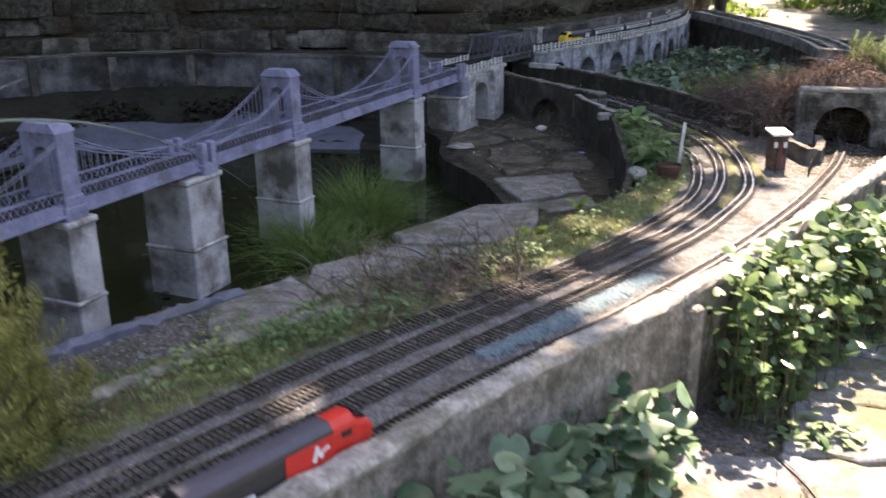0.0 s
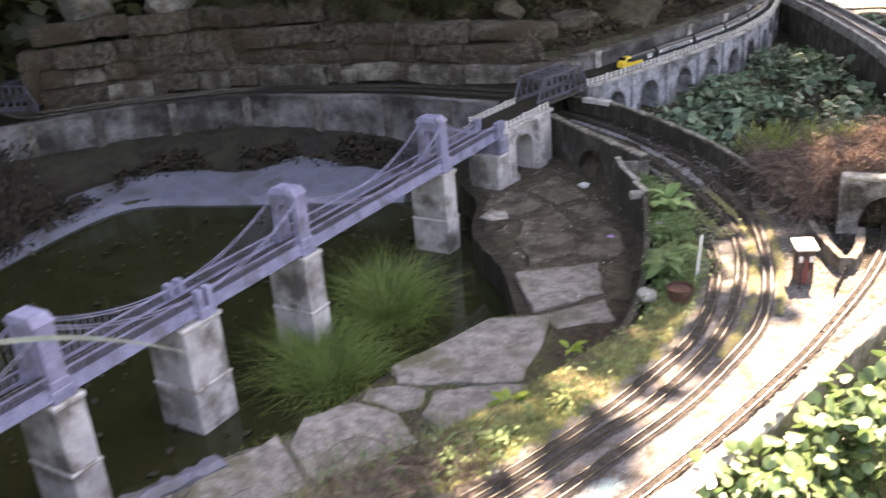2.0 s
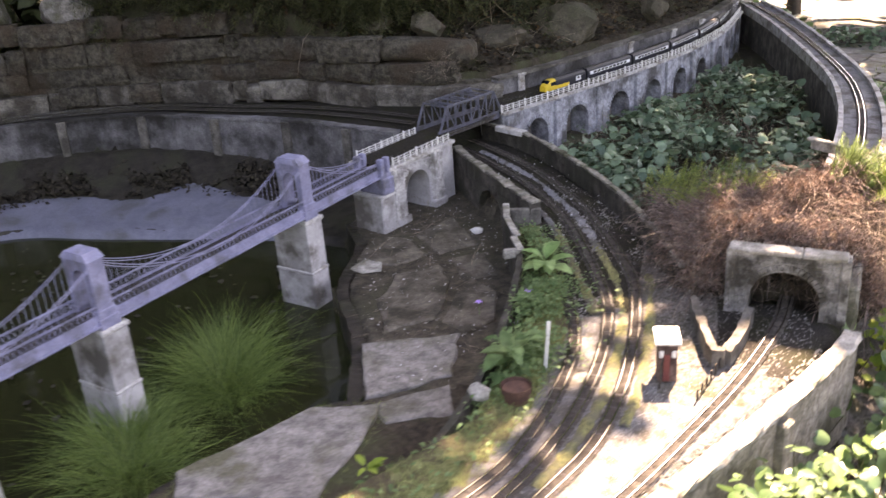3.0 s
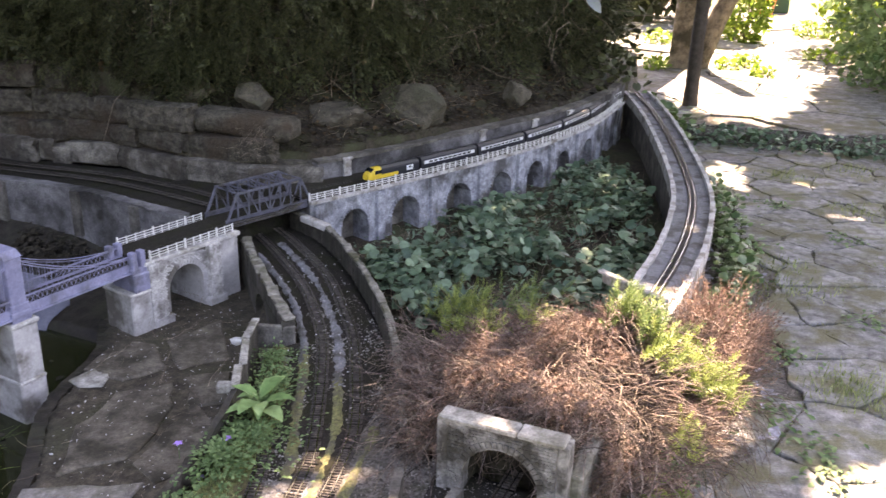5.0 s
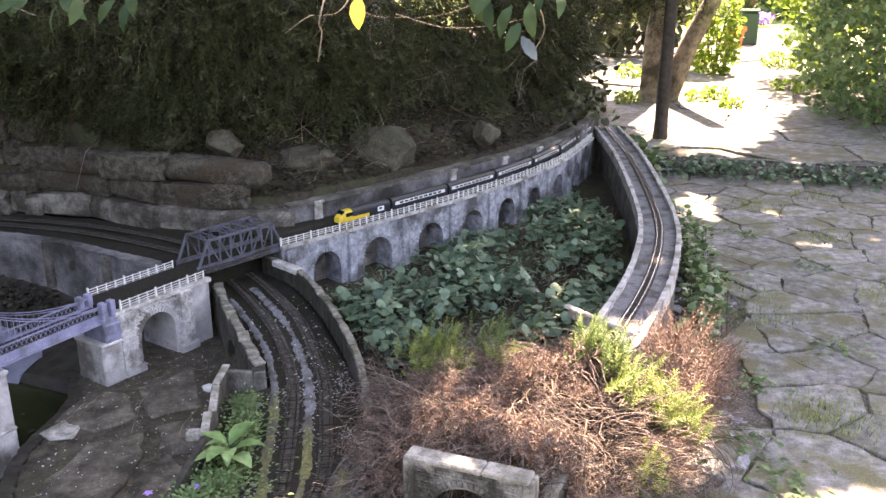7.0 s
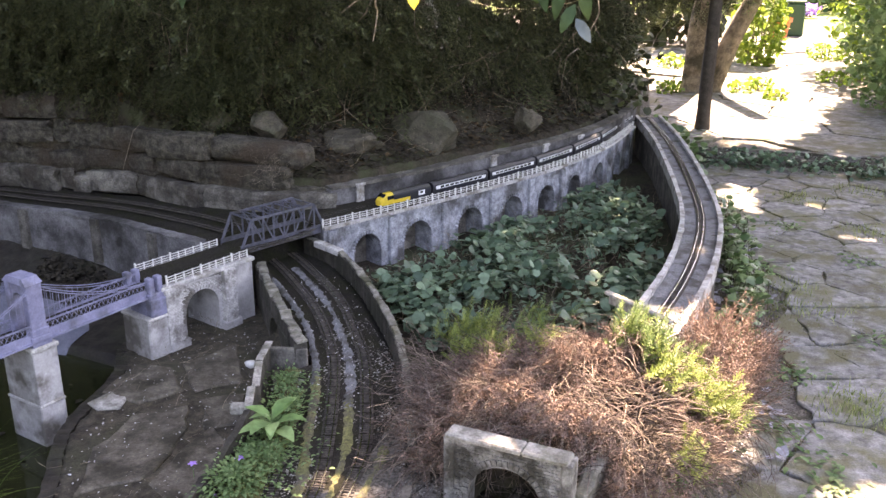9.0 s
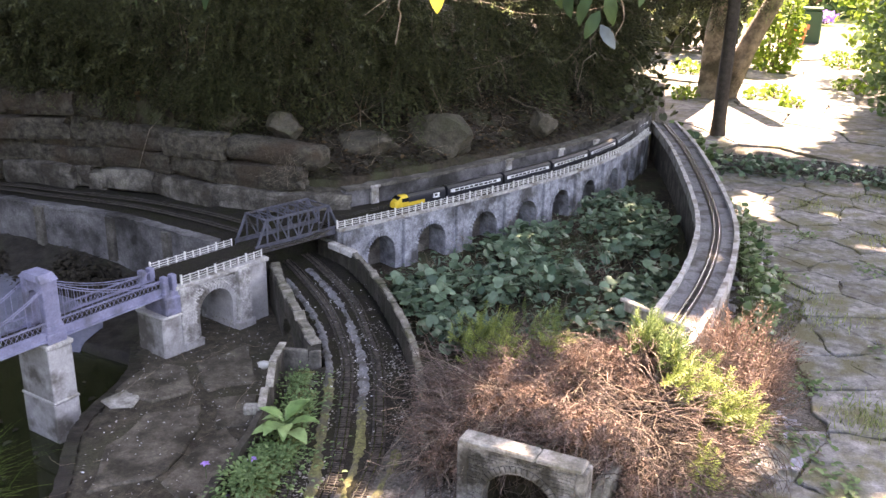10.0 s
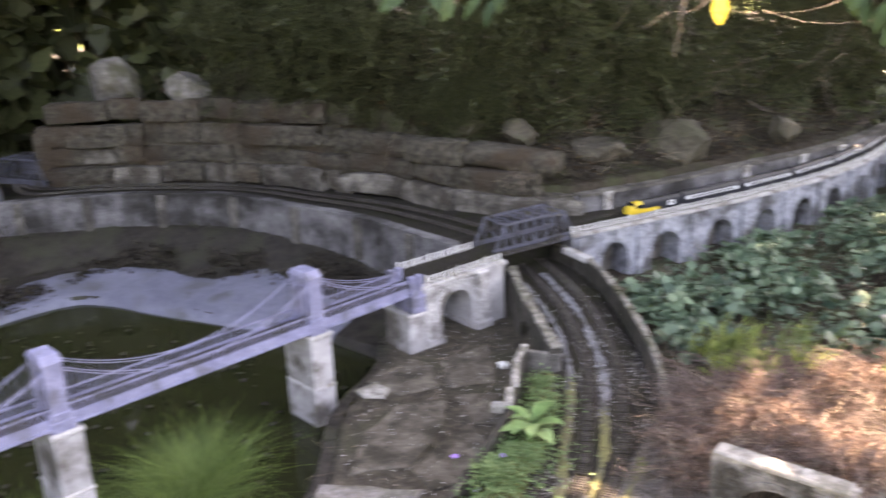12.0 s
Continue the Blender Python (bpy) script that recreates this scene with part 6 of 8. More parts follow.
def leaf_patch(name, label, places, material=L_ROUND, shape=None, stalks=True, category="plant"):
    """Leaves on thin stalks that rise from the ground below them."""
    places = np.array(places)
    root = tagged(new(name), label, category)
    root.empty_display_size = 0.02
    root.location = (float(places[:, 0].mean()), float(places[:, 1].mean()), float(gz(places).min()))
    base = np.array(root.location)
    P = places.copy()
    P[:, :3] -= base
    o = scatter("leaf_mass", shape or round_leaf(), P, material, root, smooth=False)
    o["kind"] = "stuff"
    if stalks:
        v, f = [], []
        for x, y, z, s, *_ in places[:: 4]:
            g = ground_z(x, y)
            if z - g < 0.01:
                continue
            b = len(v)
            bx, by = x + RND.normal(0, 0.02), y + RND.normal(0, 0.02)
            for k, (px, py, pz) in enumerate(((bx, by, g), (x, y, z))):
                for j in range(3):
                    v.append((px + 0.0011 * math.cos(j * 2.1) - base[0], py + 0.0011 * math.sin(j * 2.1) - base[1], pz - base[2]))
            f += [(b + j, b + (j + 1) % 3, b + 3 + (j + 1) % 3, b + 3 + j) for j in range(3)]
        if f:
            ob_from("stalk_mass", v, f, M_STALK, root)["kind"] = "stuff"
    return root


# round-leaved plants at the outer foot of the kerb
leaf_patch("round_leaf_plant", "low plant with large green round leaves along the kerb", along([(0.14, 1.06), (0.22, 1.17), (0.31, 1.28), (0.38, 1.37)], 300, 0.03, 0.03, 0.175, 0.03, 0.06, 0.9, -0.034), L_KERB)
leaf_patch("round_leaf_plant", "low plant with large green round leaves along the kerb", along([(0.36, 1.36), (0.43, 1.45), (0.49, 1.54), (0.53, 1.6)], 360, 0.028, 0.01, 0.14, 0.022, 0.042, 1.0, -0.03), L_KERB)
leaf_patch("round_leaf_plant", "tall plant with sunlit round leaves climbing the kerb", along([(0.67, 1.77), (0.76, 1.9), (0.86, 2.05), (0.94, 2.18)], 900, 0.036, 0.01, 0.24, 0.014, 0.034, 1.1, -0.03))
leaf_patch("round_leaf_plant", "tall plant with sunlit round leaves climbing the kerb", along([(0.9, 2.1), (1.05, 2.32), (1.15, 2.46)], 900, 0.05, 0.01, 0.22, 0.014, 0.034, 1.1, -0.05))
leaf_patch("round_leaf_plant", "bushy plant with pale round leaves near the tunnel portal", along([(1.2, 2.5), (1.33, 2.75), (1.42, 2.98)], 380, 0.06, 0.01, 0.17, 0.018, 0.038, 1.2, -0.06))
leaf_patch("round_leaf_plant", "plants with round leaves along the return viaduct", along([(1.58, 4.0), (1.63, 4.35), (1.65, 4.7), (1.62, 5.05), (1.54, 5.45)], 900, 0.032, 0.01, 0.19, 0.015, 0.034, 0.9))
leaf_patch("round_leaf_plant", "small dark plant at the foot of the mound wall", along([(1.47, 3.35), (1.54, 3.65), (1.56, 3.92)], 300, 0.025, 0.01, 0.15, 0.016, 0.032, 0.9))

# leaf bed between the viaducts
bed = [(0.4, 4.2), (0.55, 4.0), (0.75, 3.72), (0.95, 3.78), (1.2, 3.85), (1.33, 4.0), (1.37, 4.5), (1.34, 5.0), (1.22, 5.5), (1.1, 5.6), (0.98, 5.35), (0.85, 5.0), (0.72, 4.78), (0.55, 4.5)]
P = in_poly(bed, 4300)
P = P[smooth_noise(P[:, 0], P[:, 1], 10, 24) + 0.6 * smooth_noise(P[:, 0], P[:, 1], 26, 25) > -0.05]
h = 0.03 + 0.09 * (smooth_noise(P[:, 0], P[:, 1], 9, 21) * 0.5 + 0.5) + RND.uniform(-0.04, 0.03, len(P))
h *= np.clip((-inside_distance([tuple(p) for p in VIA_FRONT] + [(0.2, 6.2), (0.0, 4.3)], P[:, 0], P[:, 1])) / 0.28, 0.7, 1.0)
leaf_patch("leaf_bed", "dense bed of blue-green round leaves between the viaducts", np.column_stack([P, gz(P) + np.clip(h, 0.01, 0.2), RND.uniform(0.014, 0.044, len(P)), RND.uniform(0, 6.28, len(P)), RND.uniform(0.05, 1.0, len(P)), RND.uniform(0, 6.28, len(P))]), L_BED)
P = in_poly(bed, 1800)
scatter("bed_undergrowth", lance_leaf(0.3), np.column_stack([P, gz(P) + RND.uniform(0.0, 0.07, len(P)), RND.uniform(0.015, 0.035, len(P)), RND.uniform(0, 6.28, len(P)), RND.uniform(0, 0.8, len(P)), RND.uniform(0, 6.28, len(P))]), L_BED)
arc_stem_bed = twig(57, 0.009, 6)
P = in_poly(bed, 420)
scatter("bed_stems", arc_stem_bed, np.column_stack([P, gz(P) + 0.005, RND.uniform(0.06, 0.15, len(P)), RND.uniform(0, 6.28, len(P)), RND.uniform(0.2, 1.4, len(P)), RND.uniform(0, 6.28, len(P))]), M_TWIG_GREY)
tagged(bpy.data.objects["bed_stems"], "dry brown stems among the bed plants", "stems", kind="stuff")
tagged(bpy.data.objects["bed_undergrowth"], "small dark leaves under the bed plants", "undergrowth", kind="stuff")

# heather mound: a tangle of dry stems, with green shoots
mound_poly = [(0.93, 3.06), (0.89, 3.3), (0.93, 3.55), (1.05, 3.7), (1.17, 3.69), (1.27, 3.65), (1.36, 3.57), (1.42, 3.54), (1.5, 3.66), (1.56, 3.7), (1.58, 3.55), (1.52, 3.25), (1.45, 3.03), (1.33, 3.02), (1.27, 3.1), (1.1, 3.07), (1.0, 3.04)]
heather = plant("heather_mound", "sprawling dry brown heather mound over the tunnel", "heather", (1.22, 3.4, 0.2))
hx, hy, hz = 1.22, 3.4, 0.2


def mound_top(P):
    return 0.165 + 0.115 * np.exp(-(((P[:, 0] - 1.2) / 0.34) ** 2 + ((P[:, 1] - 3.3) / 0.34) ** 2) ** 1.4) + 0.085 * np.exp(-(((P[:, 0] - 1.34) / 0.14) ** 2 + ((P[:, 1] - 3.52) / 0.13) ** 2)) + 0.03 * np.exp(-(((P[:, 0] - 1.1) / 0.15) ** 2 + ((P[:, 1] - 3.15) / 0.15) ** 2)) + smooth_noise(P[:, 0], P[:, 1], 20, 31) * 0.045


for k in range(4):
    P = in_poly(mound_poly, 640)
    z = mound_top(P) + RND.uniform(-0.07, 0.015, len(P))
    scatter("dry_stem_mass", twig(40 + k, 0.0072, 6), np.column_stack([P[:, 0] - hx, P[:, 1] - hy, z - hz, RND.uniform(0.07, 0.2, len(P)), RND.uniform(0, 6.28, len(P)), RND.uniform(1.0, 2.0, len(P)), RND.normal(-1.9, 1.4, len(P))]), M_TWIG if k else M_TWIG_GREY, heather)["kind"] = "stuff"


def arc_stem(seed, thick=0.008, n=7):
    """A thin stem that rises and bends over, one unit long."""
    r = random.Random(seed)
    v, f = [], []
    x = z = 0.0
    a, y = r.uniform(-0.2, 0.1), 0.0
    turn, side = r.uniform(0.22, 0.4), r.uniform(-0.05, 0.05)
    for k in range(n + 1):
        w = thick * (1 - 0.75 * k / n)
        for j in range(3):
            c = j * 2.094
            v.append((x + w * math.cos(c) * math.cos(a), y + w * math.sin(c), z - w * math.cos(c) * math.sin(a)))
        x, y, z = x + math.sin(a) / n, y + side / n * k + r.uniform(-0.015, 0.015), z + math.cos(a) / n
        a += turn + r.uniform(-0.12, 0.12)
        if k:
            b = 3 * (k - 1)
            f += [(b + j, b + (j + 1) % 3, b + 3 + (j + 1) % 3, b + 3 + j) for j in range(3)]
    return v, f


for k in range(6):
    P = in_poly(mound_poly, 420)
    z = mound_top(P) + RND.uniform(-0.05, 0.005, len(P))
    a = 2.2 * smooth_noise(P[:, 0], P[:, 1], 7, 37) * 2 - 1.6 + RND.normal(0, 0.55, len(P))
    scatter("arching_stem_mass", arc_stem(140 + k, 0.0074), np.column_stack([P[:, 0] - hx, P[:, 1] - hy, z - hz, RND.uniform(0.08, 0.22, len(P)), a, RND.uniform(0.5, 1.2, len(P)), a]), M_TWIG if k % 3 else M_TWIG_GREY, heather)["kind"] = "stuff"
for k in range(4):
    P = in_poly(mound_poly, 900)
    P = P[smooth_noise(P[:, 0], P[:, 1], 11, 38) + 0.5 * smooth_noise(P[:, 0], P[:, 1], 30, 39) > -0.12]
    z = mound_top(P) + RND.uniform(-0.04, 0.015, len(P))
    a = RND.normal(-1.3, 0.8, len(P))
    scatter("dry_sprig_mass", sprig(50 + k, 25, 0.17, 0.03), np.column_stack([P[:, 0] - hx, P[:, 1] - hy, z - hz, RND.uniform(0.045, 0.095, len(P)), RND.uniform(0, 6.28, len(P)), RND.uniform(0.7, 1.5, len(P)), a]), L_DRY, heather)["kind"] = "stuff"
P = in_poly([(1.44, 3.66), (1.46, 3.48), (1.57, 3.42), (1.64, 3.55), (1.62, 3.72), (1.52, 3.78)], 700)
scatter("dry_tuft", sprig(61, 16, 0.16, 0.03), np.column_stack([P[:, 0] - hx, P[:, 1] - hy, 0.17 + RND.uniform(0, 0.13, len(P)) - hz, RND.uniform(0.05, 0.1, len(P)), RND.uniform(0, 6.28, len(P)), RND.uniform(0.3, 1.3, len(P)), np.arctan2(P[:, 1] - 3.6, P[:, 0] - 1.52) + RND.normal(0, 0.5, len(P))]), L_DRY, heather)["kind"] = "stuff"


q, nrm, t = curve([(0.845, 3.4), (0.88, 3.28), (0.93, 3.12), (0.96, 3.04)], 0.01)
for k in range(2):
    i = RND.integers(0, len(q), 150)
    P = q[i, :2] + RND.normal(0, 0.016, (150, 2))
    a = RND.normal(3.0, 0.6, 150)
    scatter("hanging_stem_mass", arc_stem(160 + k, 0.008), np.column_stack([P[:, 0] - hx + 0.03, P[:, 1] - hy, WALLZ + RND.uniform(-0.02, 0.05, 150) - hz, RND.uniform(0.05, 0.13, 150), a, RND.uniform(0.7, 1.5, 150), a]), M_TWIG, heather)["kind"] = "stuff"


def green_patch(cx, cy, r, n, size, label="lime green heather shoots", mat_=L_HEATH, up=0.03):
    P = np.column_stack([RND.normal(cx, r, n), RND.normal(cy, r, n)])
    root = plant("heather_shoots", label, "heather", (cx, cy, 0.25), group="green shoots on the mound")
    z = mound_top(P) + RND.uniform(-0.02, up, n) - 0.25
    scatter("shoot_mass", sprig(70 + int(cx * 100), 64, 0.17, 0.026), np.column_stack([P[:, 0] - cx, P[:, 1] - cy, z, RND.uniform(size * 0.7, size * 1.3, n), RND.uniform(0, 6.28, n), RND.uniform(0.1, 1.0, n), RND.normal(-0.2, 0.9, n)]), mat_, root)["kind"] = "stuff"


green_patch(1.32, 3.47, 0.026, 40, 0.085, "dark green heather shoots", L_HEATH_DARK)
green_patch(1.38, 3.42, 0.03, 46, 0.09, "dark green heather shoots", L_HEATH_DARK)
green_patch(1.44, 3.38, 0.03, 52, 0.09)
green_patch(1.5, 3.34, 0.025, 40, 0.085)
green_patch(1.46, 3.16, 0.013, 18, 0.06)
green_patch(0.9, 3.72, 0.045, 44, 0.075)
green_patch(1.04, 3.78, 0.06, 40, 0.07, "dark green heather shoots", L_HEATH_DARK)
green_patch(0.94, 3.5, 0.02, 22, 0.07)
green_patch(1.02, 3.46, 0.016, 16, 0.065, "pale yellow heather shoots")
green_patch(1.1, 3.52, 0.018, 18, 0.06, "pale yellow heather shoots")
leaf_patch("trailing_plant", "sunlit trailing plant at the corner of the mound", along([(1.36, 2.98), (1.42, 3.05), (1.47, 3.14)], 110, 0.02, 0.02, 0.2, 0.02, 0.036, 1.2), L_SUNNY)

# pond grass
def tussock(at, n, length, label, spread=0.05, material=L_GRASS, width=0.012, lean=0.7):
    root = plant("grass_tussock", label, "grass tussock", at, group="pond grass")
    for k in range(3):
        m = n // 3
        a = RND.uniform(0, 6.28, m)
        r = np.abs(RND.normal(0, spread, m))
        scatter("blade_mass", blade(width, 0.35 + 0.35 * k, 5), np.column_stack([r * np.cos(a), r * np.sin(a), np.full(m, -0.02), RND.uniform(0.55, 1.1, m) * length, a + RND.normal(0, 0.5, m), RND.uniform(0.05, lean, m), a + RND.normal(0, 0.5, m)]), material, root)["kind"] = "stuff"


for at, n, ln, sp in (((-0.15, 2.85, 0.0), 1500, 0.185, 0.05), ((-0.09, 2.76, 0.0), 1200, 0.165, 0.045), ((-0.21, 2.52, 0.0), 1300, 0.175, 0.05), ((-0.13, 2.42, 0.0), 1100, 0.155, 0.05)):
    tussock(at, n, ln, "bright green tussock of arching pond grass", sp, L_GRASS, 0.011, 0.8)
for x, y, n in ((-1.6, 3.02, 34), (-1.75, 3.3, 40), (-1.72, 2.7, 30), (-1.95, 3.5, 30)):
    root = plant("withered_shrub", "dark withered shrub on the muddy bank", "shrub", (x, y, ground_z(x, y)), group="withered shrubs by the pond")
    scatter("stem_mass", twig(int(-100 * x), 0.02, 6), np.column_stack([RND.normal(0, 0.05, n), RND.normal(0, 0.05, n), np.full(n, -0.01), RND.uniform(0.1, 0.24, n), RND.uniform(0, 6.28, n), RND.uniform(0, 1.1, n), RND.uniform(0, 6.28, n)]), M_POST, root)["kind"] = "stuff"
    scatter("leaf_mass", lance_leaf(0.5, 0.3), np.column_stack([RND.normal(0, 0.07, 4 * n), RND.normal(0, 0.07, 4 * n), RND.uniform(0.005, 0.12, 4 * n) ** 1.0, RND.uniform(0.015, 0.04, 4 * n), RND.uniform(0, 6.28, 4 * n), RND.uniform(0, 1.4, 4 * n), RND.uniform(0, 6.28, 4 * n)]), L_LITTER, root)["kind"] = "stuff"

# dark litter and clumps along the upper edge of the pond rim
q, nrm, t = curve([(-0.42, 3.97), (-0.62, 4.02), (-0.87, 4.01), (-1.0, 3.95), (-1.19, 3.92), (-1.37, 3.92), (-1.55, 3.76), (-1.6, 3.5), (-1.62, 3.2), (-1.66, 2.8), (-1.68, 2.4)], 0.01)
i = RND.integers(0, len(q), 6500)
P = q[i, :2] + RND.normal(0, 0.04, (6500, 2))
P = P[smooth_noise(P[:, 0], P[:, 1], 13, 44) + 0.4 * smooth_noise(P[:, 0], P[:, 1], 34, 45) > -0.08]
scatter("bank_litter", lance_leaf(0.5, 0.3), np.column_stack([P, gz(P) + RND.uniform(0, 0.02, len(P)), RND.uniform(0.01, 0.03, len(P)), RND.uniform(0, 6.28, len(P)), RND.uniform(-0.6, 0.9, len(P)), RND.uniform(0, 6.28, len(P))]), L_LITTER)
tagged(bpy.data.objects["bank_litter"], "dark rotting leaves on the muddy bank", "leaf litter", kind="stuff")

# turf and herbs of the bank
turf_poly = bank_edge + [(0.597, 3.0), (0.585, 3.12), (0.555, 3.24), (0.48, 3.42), (0.54, 3.42), (0.62, 3.25), (0.68, 3.05), (0.7, 2.9), (0.715, 2.7), (0.69, 2.5), (0.655, 2.38), (0.6, 2.26), (0.5, 2.08), (0.4, 1.94), (0.3, 1.82), (0.18, 1.68), (0.07, 1.52), (-0.03, 1.38), (-0.2, 1.13)]
P = in_poly(turf_poly, 21000)
scatter("bank_turf", blade(0.09, 0.6, 3), np.column_stack([P, gz(P) - 0.003, RND.uniform(0.006, 0.02, len(P)) * (1 + 0.6 * smooth_noise(P[:, 0], P[:, 1], 18, 23)), RND.uniform(0, 6.28, len(P)), RND.uniform(0, 0.9, len(P)), RND.uniform(0, 6.28, len(P))]), L_TURF)
edge = along(TRACK_A[:12], 5200, 0.013, BED - 0.006, BED - 0.001, 0.006, 0.017, 0.9, 0.036)
scatter("turf_edge", blade(0.09, 0.6, 3), edge, L_TURF)
tagged(bpy.data.objects["turf_edge"], "ragged edge of the turf along the track", "turf", kind="stuff")
tagged(bpy.data.objects["bank_turf"], "short mossy turf on the bank", "turf", kind="stuff")
P = in_poly(turf_poly, 600)
scatter("bank_herbs", lance_leaf(0.45, 0.3), np.column_stack([P, gz(P) + RND.uniform(0.0, 0.02, len(P)), RND.uniform(0.008, 0.018, len(P)), RND.uniform(0, 6.28, len(P)), RND.uniform(-0.6, 0.6, len(P)), RND.uniform(0, 6.28, len(P))]), L_HERB)
tagged(bpy.data.objects["bank_herbs"], "small leafy weeds on the bank", "weeds", kind="stuff")


def herb(at, n, size, label, spread=0.04, high=0.08, material=L_HERB, width=0.4):
    root = plant("leafy_herb", label, "herb", at, group="herbs on the bank")
    a, r = RND.uniform(0, 6.28, n), np.abs(RND.normal(0, spread, n))
    rows = np.column_stack([r * np.cos(a), r * np.sin(a), RND.uniform(0.005, high, n), RND.uniform(0.6, 1.25, n) * size, a, RND.uniform(-0.7, 0.1, n), a])
    wall = np.array(WALL_BASIN[::-1])
    edge_x = np.interp(rows[:, 1] + at[1], wall[:, 1], wall[:, 0], left=-9, right=-9)
    rows = rows[rows[:, 0] + at[0] > edge_x + 0.012]
    scatter("leaf_mass", lance_leaf(width, 0.35), rows, material, root)["kind"] = "stuff"


for x, y, n, s, sp, hh in ((0.6, 3.05, 70, 0.03, 0.045, 0.06), (0.63, 2.92, 80, 0.03, 0.05, 0.07), (0.6, 2.8, 70, 0.03, 0.045, 0.06), (0.66, 2.72, 70, 0.03, 0.04, 0.07), (0.62, 2.66, 60, 0.032, 0.035, 0.08), (0.61, 2.97, 60, 0.026, 0.04, 0.05), (0.66, 3.02, 50, 0.026, 0.04, 0.05), (0.6, 3.22, 50, 0.028, 0.03, 0.05), (0.6, 3.14, 50, 0.028, 0.03, 0.05), (0.55, 3.33, 40, 0.024, 0.03, 0.04), (0.62, 2.72, 60, 0.028, 0.04, 0.06), (0.6, 2.56, 40, 0.024, 0.04, 0.03)):
    herb((x, y, ground_z(x, y)), n * 9, s * 0.34, "leafy green weed growing on the bank", sp * 1.3, hh * 0.5, L_HERB, 0.6)
L_PALE = leafmat("pale_green_leaf", (0.13, 0.25, 0.09), (0.27, 0.4, 0.18), 0.5, 0.35, 0.25)
herb((0.622, 3.104, 0.2), 11, 0.062, "rosette of large pale green leaves", 0.008, 0.04, L_PALE, 0.5)
herb((0.63, 2.65, 0.185), 30, 0.05, "leafy plant with large green leaves beside the pot", 0.02, 0.08, L_HERB, 0.5)
herb((0.36, 2.1, 0.17), 9, 0.035, "bright green weed in the turf", 0.006, 0.02, L_SUNNY, 0.5)
herb((0.45, 2.3, 0.175), 10, 0.03, "bright green weed in the turf", 0.006, 0.02, L_SUNNY, 0.5)
tussock((0.14, 1.87, 0.13), 420, 0.1, "straggling tuft of grass on the bank", 0.05, L_HERB, 0.026, 1.3)
tussock((0.24, 1.93, 0.14), 420, 0.1, "straggling tuft of grass on the bank", 0.05, L_HERB, 0.026, 1.3)
tussock((0.33, 2.05, 0.14), 200, 0.055, "straggling tuft of grass on the bank", 0.05, L_HERB, 0.03, 1.2)
for cx, cy, n, w in ((0.22, 1.8, 320, 0.06), (0.13, 1.72, 160, 0.04), (0.3, 1.87, 160, 0.04)):
    root = plant("dead_stems", "heap of dead brown stems on the bank", "dead stems", (cx, cy, 0.165))
    scatter("stem_mass", arc_stem(81, 0.0085), np.column_stack([RND.normal(0, w, n), RND.normal(0, w * 0.7, n), RND.uniform(0.0, 0.03, n), RND.uniform(0.05, 0.16, n), RND.uniform(0, 6.28, n), RND.uniform(0.7, 1.4, n), RND.uniform(0, 6.28, n)]), M_TWIG_GREY if cx < 0.2 else M_TWIG, root)["kind"] = "stuff"
for x, y, n, w in ((0.03, 1.57, 260, 0.04), (0.1, 1.62, 260, 0.04), (-0.04, 1.5, 200, 0.04), (0.36, 1.95, 240, 0.035), (0.46, 2.1, 200, 0.03), (0.3, 1.9, 260, 0.035), (0.18, 1.68, 220, 0.03)):
    herb((x, y, ground_z(x, y)), n // 2, 0.011, "low leafy weed in the turf of the bank", w, 0.028, L_HERB if n % 100 else L_TURF, 0.6)
    tussock((x + 0.02, y + 0.02, ground_z(x, y)), 240, 0.05, "small tuft of grass on the bank", 0.03, L_TURF, 0.03, 1.0)
for x, y in ((0.47, 3.03), (0.6, 2.998), (0.58, 2.92)):
    fl = plant("violet_flower", "small violet flower on the bank", "flower", (x, y, ground_z(x, y) + 0.03), group="violet flowers")
    scatter("petal_mass", lance_leaf(0.7, 0.1), [(0, 0, 0.012, 0.011, a, -0.1, a) for a in (0, 1.26, 2.51, 3.77, 5.03)], L_FLOWER, fl)
    bm = bmesh.new()
    rod(bm, (0, 0, -0.03), (0, 0, 0.012), 0.0008, 4)
    part("stem", bm, L_HERB, fl)

